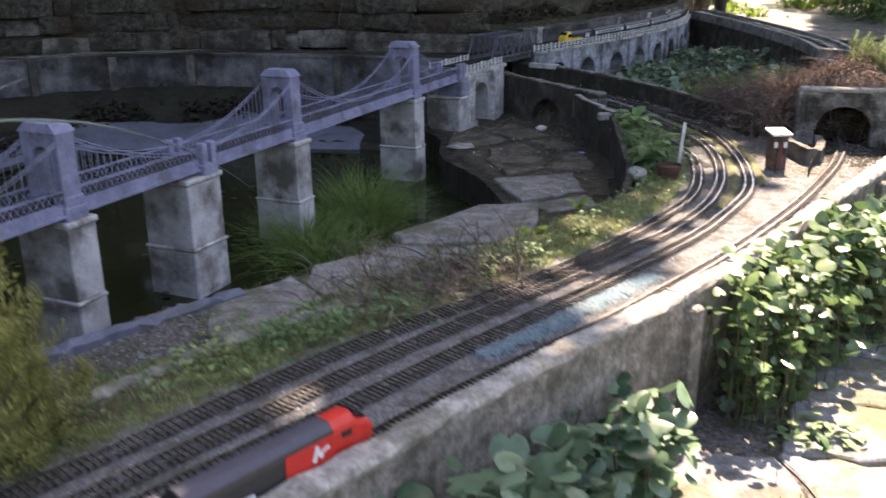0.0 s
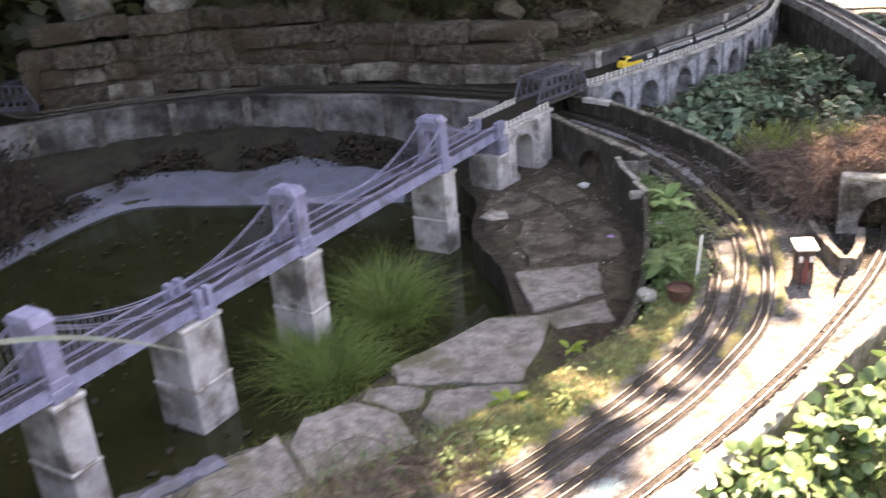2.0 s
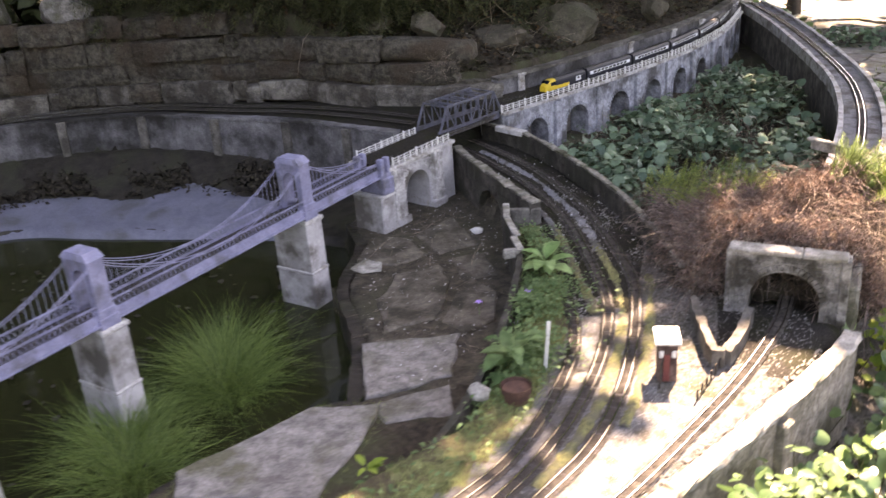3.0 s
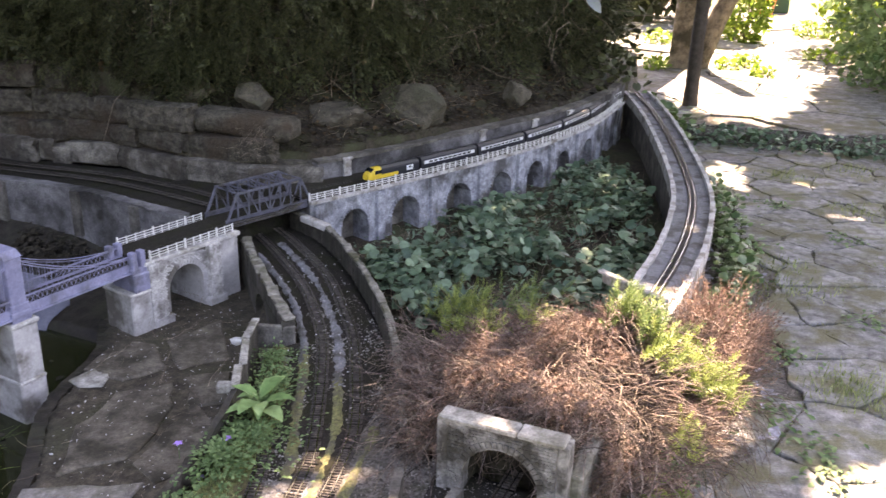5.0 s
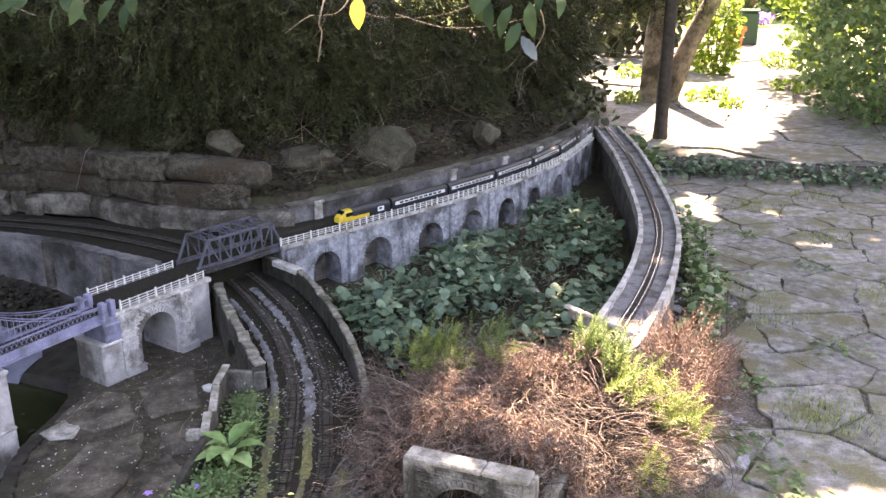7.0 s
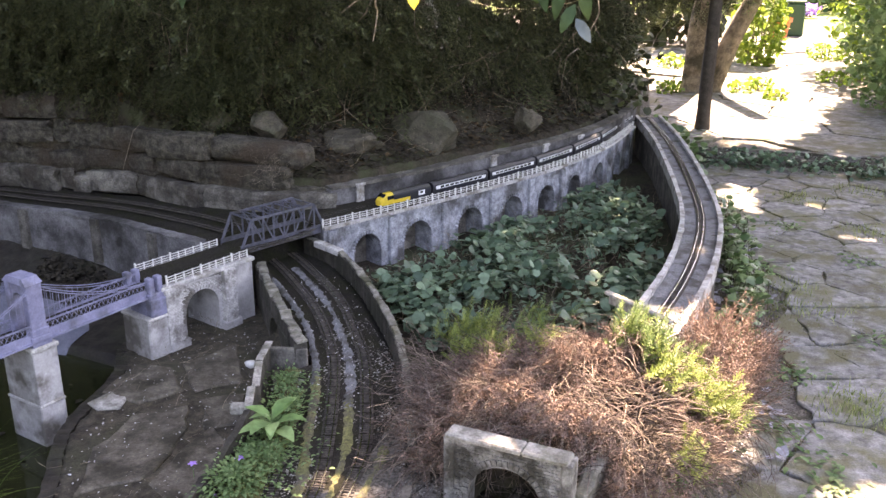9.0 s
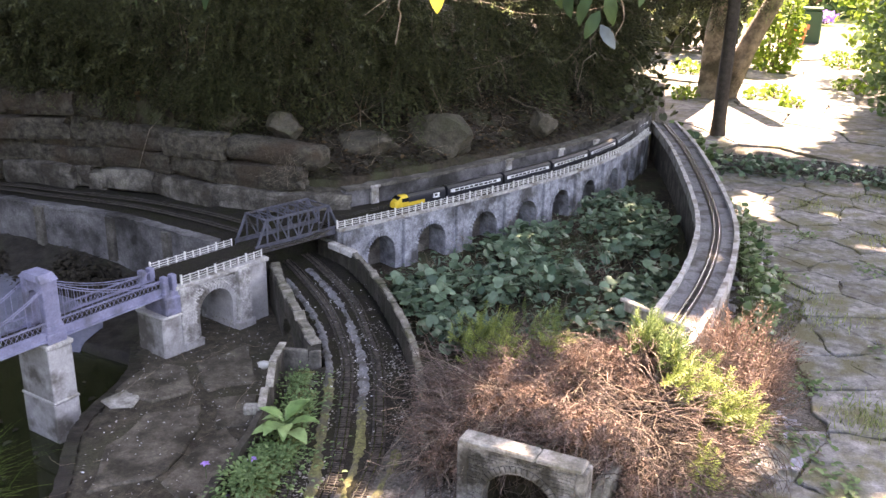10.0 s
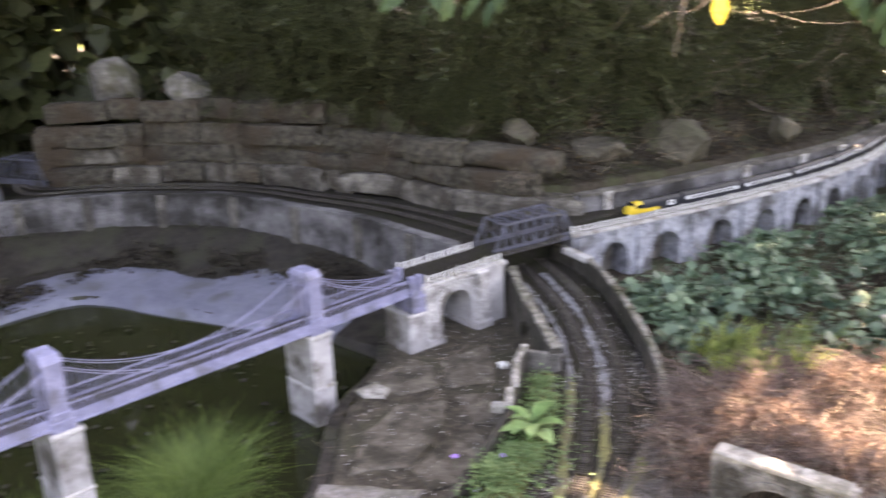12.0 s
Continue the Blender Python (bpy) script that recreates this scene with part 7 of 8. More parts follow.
# golden conifer and strap leaves at the pond's near corner
def conifer(at, spires, label):
    """A bush of feathery upright spires; each spire is its foot and its tip, beside the root."""
    root = plant("golden_conifer", label, "conifer", at)
    rows = []
    for foot, tip, wide in spires:
        a, b = np.array(foot) - at, np.array(tip) - at
        m = int(70 * np.linalg.norm(b - a) / 0.2)
        for k in range(m):
            u = RND.uniform(0, 1)
            c = a + (b - a) * u
            d = RND.uniform(0, 6.28)
            r = wide * (1 - u) * RND.uniform(0.2, 0.7)
            rows.append((c[0] + r * math.cos(d), c[1] + r * math.sin(d), c[2], RND.uniform(0.035, 0.06) * (1.15 - 0.5 * u), RND.uniform(0, 6.28), RND.uniform(0.55, 0.95) - 0.6 * u, d))
        rows.append((b[0], b[1], b[2] - 0.03, 0.05, 0, 0, 0))
    for k in range(2):
        scatter("spray_mass", sprig(90 + k, 23, 0.3, 0.046), rows[k::2], L_CONIFER, root)["kind"] = "stuff"
    v, f = [], []
    for foot, tip, wide in spires:
        c = len(v)
        for p, w in ((np.array(at) + (-0.0, 0.0, -0.02), 0.008), (np.array(tip) - (0, 0, 0.02), 0.001)):
            v += [tuple(p - at + np.array((w * math.cos(j * 2.1), w * math.sin(j * 2.1), 0))) for j in range(3)]
        f += [(c + j, c + (j + 1) % 3, c + 3 + (j + 1) % 3, c + 3 + j) for j in range(3)]
    ob_from("stem_mass", v, f, M_TWIG_GREY, root)["kind"] = "stuff"


spires = [((-0.2, 1.24, 0.3), (-0.09, 1.167, 0.525), 0.07)]
for k in range(30):
    a, r = 2.4 * k, 0.16 * math.sqrt((k + 0.5) / 30)
    x, y = -0.24 + r * math.cos(a), 1.22 + r * math.sin(a)
    spires.append(((-0.29 + 0.6 * (x + 0.24), 1.27 + 0.6 * (y - 1.22), 0.12), (x + RND.normal(0, 0.01), y, 0.4 - 0.85 * r + RND.uniform(-0.03, 0.05)), 0.1))
conifer((-0.29, 1.27, 0.1), spires, "feathery golden green dwarf conifer beside the pond")


def strap(points, width, label):
    """A long arching leaf, folded along its middle."""
    q, nrm, t = curve(points, 0.02)
    n, v, f = len(q), [], []
    for i in range(n):
        u = i / (n - 1)
        w = width * min(1, 0.5 + 2 * u, 3.2 * (1 - u) + 0.03)
        for s, dz in ((-1, 0.25), (0, 0), (1, 0.25)):
            v.append((q[i, 0] + nrm[i, 0] * s * w / 2, q[i, 1] + nrm[i, 1] * s * w / 2, q[i, 2] + dz * w * 0.6))
        if i:
            b = 3 * (i - 1)
            f += [(b, b + 1, b + 4, b + 3), (b + 1, b + 2, b + 5, b + 4)]
    o = ob_from("strap_leaf", v, f, L_STRAP, smooth=True)
    return tagged(o, label, "leaf", "strap leaves")


CLUMP = (-0.7, 1.47, 0.08)
strap([CLUMP, (-0.61, 1.57, 0.39), (-0.484, 1.674, 0.46), (-0.345, 1.771, 0.453), (-0.244, 1.861, 0.405), (-0.178, 1.926, 0.35), (-0.125, 1.98, 0.285)], 0.021, "pale arching strap leaf over the pond edge")
strap([CLUMP, (-0.625, 1.481, 0.36), (-0.466, 1.462, 0.43), (-0.338, 1.415, 0.38), (-0.264, 1.375, 0.311)], 0.015, "grey green strap leaf bending to the bank")
strap([CLUMP, (-0.624, 1.491, 0.34), (-0.495, 1.474, 0.37), (-0.389, 1.443, 0.302)], 0.013, "grey green strap leaf bending to the bank")
strap([CLUMP, (-0.662, 1.533, 0.33), (-0.536, 1.646, 0.46), (-0.41, 1.775, 0.525)], 0.026, "grey green strap leaf standing by the pond")
strap([CLUMP, (-0.689, 1.584, 0.33), (-0.583, 1.709, 0.45), (-0.497, 1.804, 0.5)], 0.02, "narrow grey green strap leaf standing by the pond")
strap([CLUMP, (-0.709, 1.585, 0.42), (-0.663, 1.713, 0.6), (-0.596, 1.83, 0.7)], 0.036, "broad grey green strap leaf standing by the pond")
strap([CLUMP, (-0.752, 1.538, 0.45), (-0.727, 1.636, 0.7), (-0.651, 1.733, 0.86)], 0.036, "broad grey green strap leaf standing by the pond")
strap([CLUMP, (-0.791, 1.56, 0.4), (-0.781, 1.739, 0.6), (-0.691, 1.935, 0.62)], 0.03, "grey green strap leaf standing by the pond")

root = plant("dry_root_tuft", "dead root ball hanging over the end of the stone wall", "roots", (0.026, 4.365, 0.4))
n = 130
scatter("root_mass", twig(83, 0.008, 6), np.column_stack([RND.normal(0, 0.03, n), RND.normal(0, 0.012, n), RND.uniform(-0.02, 0.045, n), RND.uniform(0.03, 0.09, n), RND.uniform(0, 6.28, n), RND.uniform(0.6, 2.2, n), RND.uniform(0, 6.28, n)]), M_TWIG_GREY, root)["kind"] = "stuff"

# ---- hedge, trees and the garden beyond ----
def leaf_quad():
    return [(-0.5, -0.28, 0), (0, -0.34, 0.06), (0.5, 0, -0.05), (0, 0.34, 0.06), (-0.5, 0.28, 0)], [(0, 1, 2, 3, 4)]


def frond_wall(name, label, points, n, z0, z1, depth, material, seeds, size, category="hedge", down=2.5, shape=None):
    """Foliage hung in a deep uneven layer along a line."""
    q, nrm, t = curve(points, 0.02)
    root = tagged(new(name), label, category)
    root.empty_display_size = 0.05
    root.location = (float(q[0, 0]), float(q[0, 1]), ground_z(q[0, 0], q[0, 1]))
    base = np.array(root.location)
    for k, sd in enumerate(seeds):
        m = n // len(seeds)
        i = RND.integers(0, len(q), m)
        u = RND.uniform(0, 1, m)
        z = z0 + (z1 - z0) * u
        bulge = smooth_noise(q[i, 0] * 3, z * 3, 2.6, 60 + k) * 0.16 + smooth_noise(q[i, 0] * 3, z * 3, 9, 66) * 0.06
        o = RND.uniform(0, 1, m) ** 1.5 * depth - min(1, depth * 2.3) * (bulge + 0.18 * np.sin(np.clip(u * 1.6, 0, 1.57)))
        P = np.column_stack([q[i, 0] + nrm[i, 0] * o, q[i, 1] + nrm[i, 1] * o, z])
        g = gz(P)
        keep = (P[:, 2] > g - 0.02) & (P[:, 2] > z0 + 0.03 + 0.28 * smooth_noise(P[:, 0], P[:, 1], 7, 69) + 0.16 * smooth_noise(P[:, 0], P[:, 1], 22, 70))
        P = P[keep]
        m = len(P)
        face = np.arctan2(-nrm[i, 1], -nrm[i, 0])[keep]
        scatter("foliage", (shape or sprig)(sd) if not shape else shape, np.column_stack([P - base, RND.uniform(0.6, 1.4, m) * size, RND.uniform(0, 6.28, m), np.clip(RND.normal(down, 0.45, m), 0.4, 3.0), face + RND.normal(0, 0.7, m)]), material, root)["kind"] = "stuff"
    return root


def spray(seed, twigs=15, needles=7):
    """A branchlet that reaches out and droops, with side twigs and narrow leaves, one unit long."""
    r = random.Random(seed)
    v, f = [], []
    mid = lambda u: (0.72 * u, 0.0, 0.16 * u - 0.75 * u * u)
    for k in range(6):
        x, y, z = mid(k / 5)
        w = 0.012 * (1 - 0.7 * k / 5)
        v += [(x, y - w, z), (x, y + w, z)]
        if k:
            f.append((2 * k - 2, 2 * k - 1, 2 * k + 1, 2 * k))
    for k in range(twigs):
        u = 0.1 + 0.9 * k / twigs
        x, y, z = mid(u)
        side = 1 if k % 2 else -1
        ln = 0.34 * (1.1 - 0.7 * u) * r.uniform(0.7, 1.25)
        a = r.uniform(0.5, 1.15) * side
        for j in range(needles):
            d = ln * (j + 0.6) / needles
            px, py, pz = x + d * math.cos(a), y + d * math.sin(a), z - 0.9 * d * d / ln - 0.15 * d + r.uniform(-0.012, 0.012)
            b2 = a + (0.75 if j % 2 else -0.75)
            nl, nw = 0.085 * r.uniform(0.7, 1.2), 0.014
            c, q_ = math.cos(b2), math.sin(b2)
            b = len(v)
            v += [(px, py, pz), (px + c * nl * 0.5 - q_ * nw, py + q_ * nl * 0.5 + c * nw, pz - 0.01), (px + c * nl, py + q_ * nl, pz - 0.03), (px + c * nl * 0.5 + q_ * nw, py + q_ * nl * 0.5 - c * nw, pz - 0.01)]
            f.append((b, b + 1, b + 2, b + 3))
    return v, f


def spray_wall(parent, points, n, z0, z1, seeds, size0, size1, material, forward=0.0):
    """Drooping branchlets in uneven clumps along a line, with dark hollows between them."""
    q, nrm, t = curve(points, 0.02)
    base = np.array(parent.location)
    for k, sd in enumerate(seeds):
        m = n // len(seeds)
        i = RND.integers(0, len(q), m)
        z = RND.uniform(z0, z1, m)
        clump = smooth_noise(t[i] * 2.2, z * 2.6, 3.0, 160) + 0.6 * smooth_noise(t[i] * 2.2, z * 2.6, 8.0, 161)
        keep = clump > -0.06
        i, z, clump = i[keep], z[keep], clump[keep]
        m = len(i)
        o = 0.1 - 0.3 * clump - forward + RND.uniform(-0.04, 0.1, m)
        P = np.column_stack([q[i, 0] + nrm[i, 0] * o, q[i, 1] + nrm[i, 1] * o, z])
        keep = P[:, 2] > gz(P) + 0.12
        P, face = P[keep], np.arctan2(-nrm[i, 1], -nrm[i, 0])[keep]
        m = len(P)
        scatter("spray_mass", spray(sd), np.column_stack([P - base, RND.uniform(size0, size1, m), face + RND.normal(0, 0.65, m), RND.normal(0.15, 0.3, m), RND.uniform(0, 6.28, m)]), material, parent)["kind"] = "stuff"


# darker copy of the hedge leaf: the deep shade is put into its colour
L_YEW_SHADED = leafmat("shade_tinted_leaf", (0.01, 0.014, 0.007), (0.04, 0.046, 0.022), 0.55, 0.2, 0.25)
# lighter green for the lit sprays: the light is painted into the leaf colour
L_CANOPY_LIT = leafmat("lit_canopy_leaf", (0.03, 0.046, 0.02), (0.14, 0.175, 0.075), 0.5, 0.35, 0.3)
HEDGE = [(-1.75, 4.8), (-1.3, 4.8), (-0.7, 4.74), (-0.3, 4.76), (0.0, 4.93), (0.33, 5.24), (0.66, 5.64), (0.88, 6.04), (0.98, 6.5), (0.98, 6.9)]
yew = frond_wall("yew_hedge", "tall dark yew hedge hanging over the stone wall", HEDGE, 4950, 0.46, 2.3, 0.45, L_YEW_SHADED, (101, 102, 103, 104), 0.12)
spray_wall(yew, HEDGE, 2480, 0.62, 1.5, (121, 122, 123), 0.16, 0.34, L_HEDGE)
fringe = frond_wall("yew_fringe", "dark yew twigs drooping over the top of the stone wall", [(-1.5, 4.42), (-1.1, 4.46), (-0.58, 4.5), (-0.25, 4.56), (0.08, 4.72), (0.32, 5.0), (0.56, 5.36), (0.76, 5.72), (0.92, 6.05)], 3200, 0.56, 1.05, 0.22, L_HEDGE, (105, 106, 107), 0.1)
spray_wall(fringe, [(-1.5, 4.52), (-1.1, 4.54), (-0.58, 4.54), (-0.2, 4.64), (0.08, 4.86)], 900, 0.62, 1.0, (124, 125), 0.12, 0.24, L_HEDGE, 0.06)
canopy = frond_wall("overhanging_foliage", "dark foliage overhanging the end of the viaduct", [(1.75, 7.7), (1.5, 7.65), (1.2, 7.5), (0.98, 7.1)], 800, 0.82, 1.7, 0.3, L_YEW_SHADED, (108, 109), 0.12, "foliage")
spray_wall(canopy, [(1.72, 7.65), (1.5, 7.6), (1.2, 7.4), (1.02, 7.0)], 460, 0.78, 1.4, (126, 127), 0.16, 0.3, L_CANOPY_LIT)
frond_wall("ivy_hedge", "dark ivy growing through the hedge", HEDGE[3:], 1500, 0.5, 2.2, 0.35, L_HEDGE, (1,), 0.05, "ivy", 1.3, round_leaf())
leaf_patch("ivy_patch", "ivy leaves at the end of the hedge", along([(0.98, 5.95), (1.04, 6.3), (1.08, 6.7)], 420, 0.07, 0.36, 0.75, 0.026, 0.048, 1.3), L_HEDGE, stalks=False, category="ivy")
leaf_patch("ivy_patch", "ivy leaves beyond the end of the viaduct", along([(1.2, 6.72), (1.34, 6.55), (1.45, 6.3)], 200, 0.05, 0.03, 0.26, 0.03, 0.055, 1.1), L_ROUND, stalks=False, category="ivy")
P = in_poly([(-1.2, 4.5), (-0.3, 4.5), (0.2, 4.55), (0.45, 4.9), (0.75, 5.4), (1.0, 6.0), (0.8, 6.05), (0.5, 5.6), (0.15, 5.1), (-0.3, 4.75), (-1.2, 4.7)], 1500)
scatter("bank_litter", leaf_quad(), np.column_stack([P, gz(P) + RND.uniform(0, 0.02, len(P)), RND.uniform(0.008, 0.026, len(P)), RND.uniform(0, 6.28, len(P)), RND.uniform(0, 0.9, len(P)), RND.uniform(0, 6.28, len(P))]), leafmat("dead_brown_leaf", (0.03, 0.02, 0.012), (0.12, 0.08, 0.045), 0.8, 0.1, 0.2))
tagged(bpy.data.objects["bank_litter"], "dead leaves and twigs on the dark bank", "litter", kind="stuff")
root = plant("hedge_stems", "bare brown stems inside the hedge", "stems", (0.0, 4.95, 0.55))
n = 260
i = RND.uniform(0, 1, n)
hq, hn, ht = curve(HEDGE[2:], 0.02)
k = (i * (len(hq) - 1)).astype(int)
scatter("stem_mass", twig(111, 0.008, 5), np.column_stack([hq[k, 0], hq[k, 1] - 0.12, 0.45 + RND.uniform(0, 0.9, n) - 0.55, RND.uniform(0.15, 0.5, n), RND.uniform(0, 6.28, n), RND.uniform(0.2, 2.6, n), RND.uniform(0, 6.28, n)]), M_TWIG_GREY, root)["kind"] = "stuff"
root.location = (0, 0, 0.55)


def tree_trunk(parent, points, r0, r1, material=M_BARK, seed=0, name="trunk"):
    pts = np.array(points, float)
    n = 14
    q = []
    ext = np.vstack([2 * pts[0] - pts[1], pts, 2 * pts[-1] - pts[-2]])
    for j in range(len(pts) - 1):
        a, b, c, d = ext[j:j + 4]
        for u in np.linspace(0, 1, n, endpoint=False):
            q.append(0.5 * (2 * b + (c - a) * u + (2 * a - 5 * b + 4 * c - d) * u * u + (3 * b - 3 * c + d - a) * u ** 3))
    q = np.array(q + [pts[-1]])
    v, f, m = [], [], 12
    for i, p in enumerate(q):
        u = i / (len(q) - 1)
        for j in range(m):
            a = 6.2832 * j / m
            r = (r0 + (r1 - r0) * u) * (1 + 0.12 * math.sin(3 * a + seed + 3 * u) + 0.06 * math.sin(7 * a + 5 * u + seed)) * (1 + 0.35 * max(0, 0.12 - u) / 0.12)
            v.append((p[0] + r * math.cos(a), p[1] + r * math.sin(a), p[2]))
        if i:
            b = (i - 1) * m
            f += [(b + j, b + (j + 1) % m, b + m + (j + 1) % m, b + m + j) for j in range(m)]
    return ob_from(name, v, f, material, parent, smooth=True)


# unseen trees added to shade the railway, with sun gaps cut into their crowns
GAPS = [
    [(1.4, 3.4), (1.5, 3.2), (1.62, 3.25), (1.7, 3.6), (1.68, 3.9), (1.5, 3.82), (1.44, 3.6)],
    [(0.4, 1.48), (0.75, 1.4), (1.0, 1.75), (1.3, 2.2), (1.4, 2.7), (1.16, 2.84), (1.0, 2.82), (0.9, 2.74), (0.81, 2.66), (0.79, 2.45), (0.66, 2.14), (0.5, 1.88), (0.43, 1.7)],
    [(0.5, 1.52), (0.52, 1.1), (0.7, 0.6), (1.3, 0.6), (1.6, 1.3), (1.78, 2.1), (1.74, 2.8), (1.4, 2.98), (1.08, 2.48), (0.72, 1.95)],
    [(1.7, 3.65), (2.2, 3.75), (3.0, 3.6), (3.0, 2.3), (1.9, 2.4)],
    [(1.32, 6.9), (2.05, 6.95), (2.25, 7.5), (2.5, 8.5), (2.85, 9.5), (3.0, 11), (3.5, 13.4), (3.4, 17), (0, 17), (0.4, 10.0), (1.2, 10.0), (1.25, 8.0)],
    [(1.18, 2.93), (1.46, 2.93), (1.52, 3.08), (1.32, 3.13), (1.18, 3.07)],
    [(1.54, 5.85), (1.88, 5.95), (1.84, 6.48), (1.5, 6.4)],
]


THIN = [(0.88, 2.95), (1.3, 2.92), (1.55, 3.0), (1.66, 3.3), (1.7, 3.9), (1.4, 3.75), (1.15, 3.72), (0.92, 3.5)]


DEEP = [(-2.8, 1.6), (-0.15, 1.68), (0.08, 1.84), (0.36, 2.22), (0.55, 2.5), (0.62, 2.8), (0.74, 2.95), (0.92, 3.12), (0.84, 3.55), (0.6, 4.3), (0.2, 4.6), (-2.8, 4.6)]


DAPPLED = [(0.12, 1.7), (0.42, 1.66), (0.6, 1.9), (0.78, 2.2), (0.86, 2.5), (0.92, 2.72), (0.97, 3.0), (0.92, 3.16), (0.82, 3.08), (0.7, 2.98), (0.58, 3.05), (0.56, 2.6), (0.45, 2.35), (0.3, 2.05)]


# leaves are set towards the sun from the ground spots they must shade
def crown_places(n, x0, x1, y0, y1, size, keep):
    out = []
    while len(out) < n:
        x, y = RND.uniform(x0, x1, n), RND.uniform(y0, y1, n)
        lit = np.full(n, -9.0)
        for g in GAPS:
            lit = np.maximum(lit, inside_distance(g, x, y) + smooth_noise(x, y, 16, 71) * 0.1 + smooth_noise(x, y, 45, 74) * 0.06)
        ok = lit < 0.02
        ok &= (smooth_noise(x, y, 11, 72) + smooth_noise(x, y, 30, 73) * 0.7 < keep) | (inside_distance(DEEP, x, y) > 0)
        ok &= (inside_distance(THIN, x, y) < 0.02) | (RND.uniform(0, 1, n) < 0.07 + 0.17 * np.clip((y - 3.12) / 0.25, 0, 1))
        speck = inside_distance(DAPPLED, x, y) > 0
        ok &= ~speck | (RND.uniform(0, 1, n) < 0.62)
        h = RND.uniform(2.7, 4.6, n)
        k = h / sun_way.z
        broad = np.where(inside_distance(DEEP, x, y) > 0, 1.5, np.where(speck, 0.62, 1.0))
        for j in np.nonzero(ok)[0]:
            out.append((x[j] + sun_way.x * k[j], y[j] + sun_way.y * k[j], 0.15 + h[j], RND.uniform(0.7, 1.3) * size * broad[j], RND.uniform(0, 6.28), RND.uniform(0, 0.9), RND.uniform(0, 6.28)))
    return np.array(out[:n])


def shade_tree(at, x0, x1, n, label, keep, near, far=6.9):
    tree = plant("shade_tree", label, "tree", at)
    bole = tree_trunk(tree, [(0, 0, -0.1), (0.05, 0.05, 1.2), (0.15, 0.1, 2.6), (0.2, 0.3, 3.6)], 0.17, 0.07)
    P = crown_places(n, x0, x1, near, far, 0.17, keep)
    P[:, :3] -= np.array(at)
    scatter("crown", leaf_quad(), P, L_SUNNY, tree)["kind"] = "stuff"
    mid_x = (P[:, 0].min() + P[:, 0].max()) / 2
    for k in range(7):
        c = P[RND.integers(0, len(P))]
        tree_trunk(bole, [(0.12, 0.1, 2.2 + 0.15 * k), (c[0] * 0.5, c[1] * 0.5, 2.6 + 0.5 * c[2] * 0.3), (c[0], c[1], c[2])], 0.05, 0.012, seed=k, name="limb")


shade_tree((-2.9, 6.4, 0.3), -3.2, 0.7, 12000, "unseen tree added to shade the pond", 0.8, 0.75)
shade_tree((3.9, 6.3, 0.0), 0.7, 3.4, 6500, "unseen tree added to shade the path", 0.56, 1.25, 8.8)

# dark leaning trunk and the pale double trunk at the terrace
o = plant("dark_tree", "dark straight trunk at the edge of the terrace", "tree", (1.5, 7.32, 0.06))
tree_trunk(o, [(0, 0, -0.05), (0.0, 0.0, 0.33), (0.006, 0.0, 0.66), (0.01, 0.0, 1.1), (0.03, 0.02, 2.4)], 0.04, 0.034, M_POST)
o = plant("forked_tree", "forked pale barked tree on the terrace", "tree", (1.46, 8.87, 0.05))
tree_trunk(o, [(-0.05, 0, -0.05), (-0.035, 0, 0.3), (-0.02, 0, 0.54), (0.01, 0, 0.8), (0.06, 0, 1.7)], 0.085, 0.066, seed=2)
tree_trunk(o, [(0.07, 0.04, -0.05), (0.14, 0.04, 0.16), (0.2, 0.04, 0.38), (0.28, 0.04, 0.59), (0.37, 0.04, 0.8), (0.7, 0.1, 1.6)], 0.085, 0.06, seed=5)


def bush(name, label, at, n, size, spread, material, seed, leaf=None):
    root = plant(name, label, "bush", at)
    P = RND.normal(0, 1, (n, 3))
    P /= np.linalg.norm(P, axis=1)[:, None]
    r = RND.uniform(0.45, 1.0, n) ** 0.6 * (1 + 0.3 * smooth_noise(P[:, 0] * 3 + P[:, 2] * 2, P[:, 1] * 3, 2, seed))
    P = P * r[:, None] * np.array(spread)
    P[:, 2] += spread[2] * 0.75
    P = P[P[:, 2] > 0.0]
    m = len(P)
    scatter("foliage", leaf or leaf_quad(), np.column_stack([P, RND.uniform(0.6, 1.4, m) * size, RND.uniform(0, 6.28, m), RND.uniform(0.2, 1.6, m), RND.uniform(0, 6.28, m)]), material, root)["kind"] = "stuff"
    v, f = [], []
    for k in range(14):
        a, b = RND.uniform(-0.2, 0.2, 2), P[RND.integers(0, m)]
        c = len(v)
        for px, py, pz, w in ((a[0] * spread[0], a[1] * spread[1], -0.03, 0.012), (b[0], b[1], b[2], 0.004)):
            v += [(px + w * math.cos(j * 2.1), py + w * math.sin(j * 2.1), pz) for j in range(3)]
        f += [(c + j, c + (j + 1) % 3, c + 3 + (j + 1) % 3, c + 3 + j) for j in range(3)]
    ob_from("stem_mass", v, f, M_TWIG_GREY, root)["kind"] = "stuff"
    return root


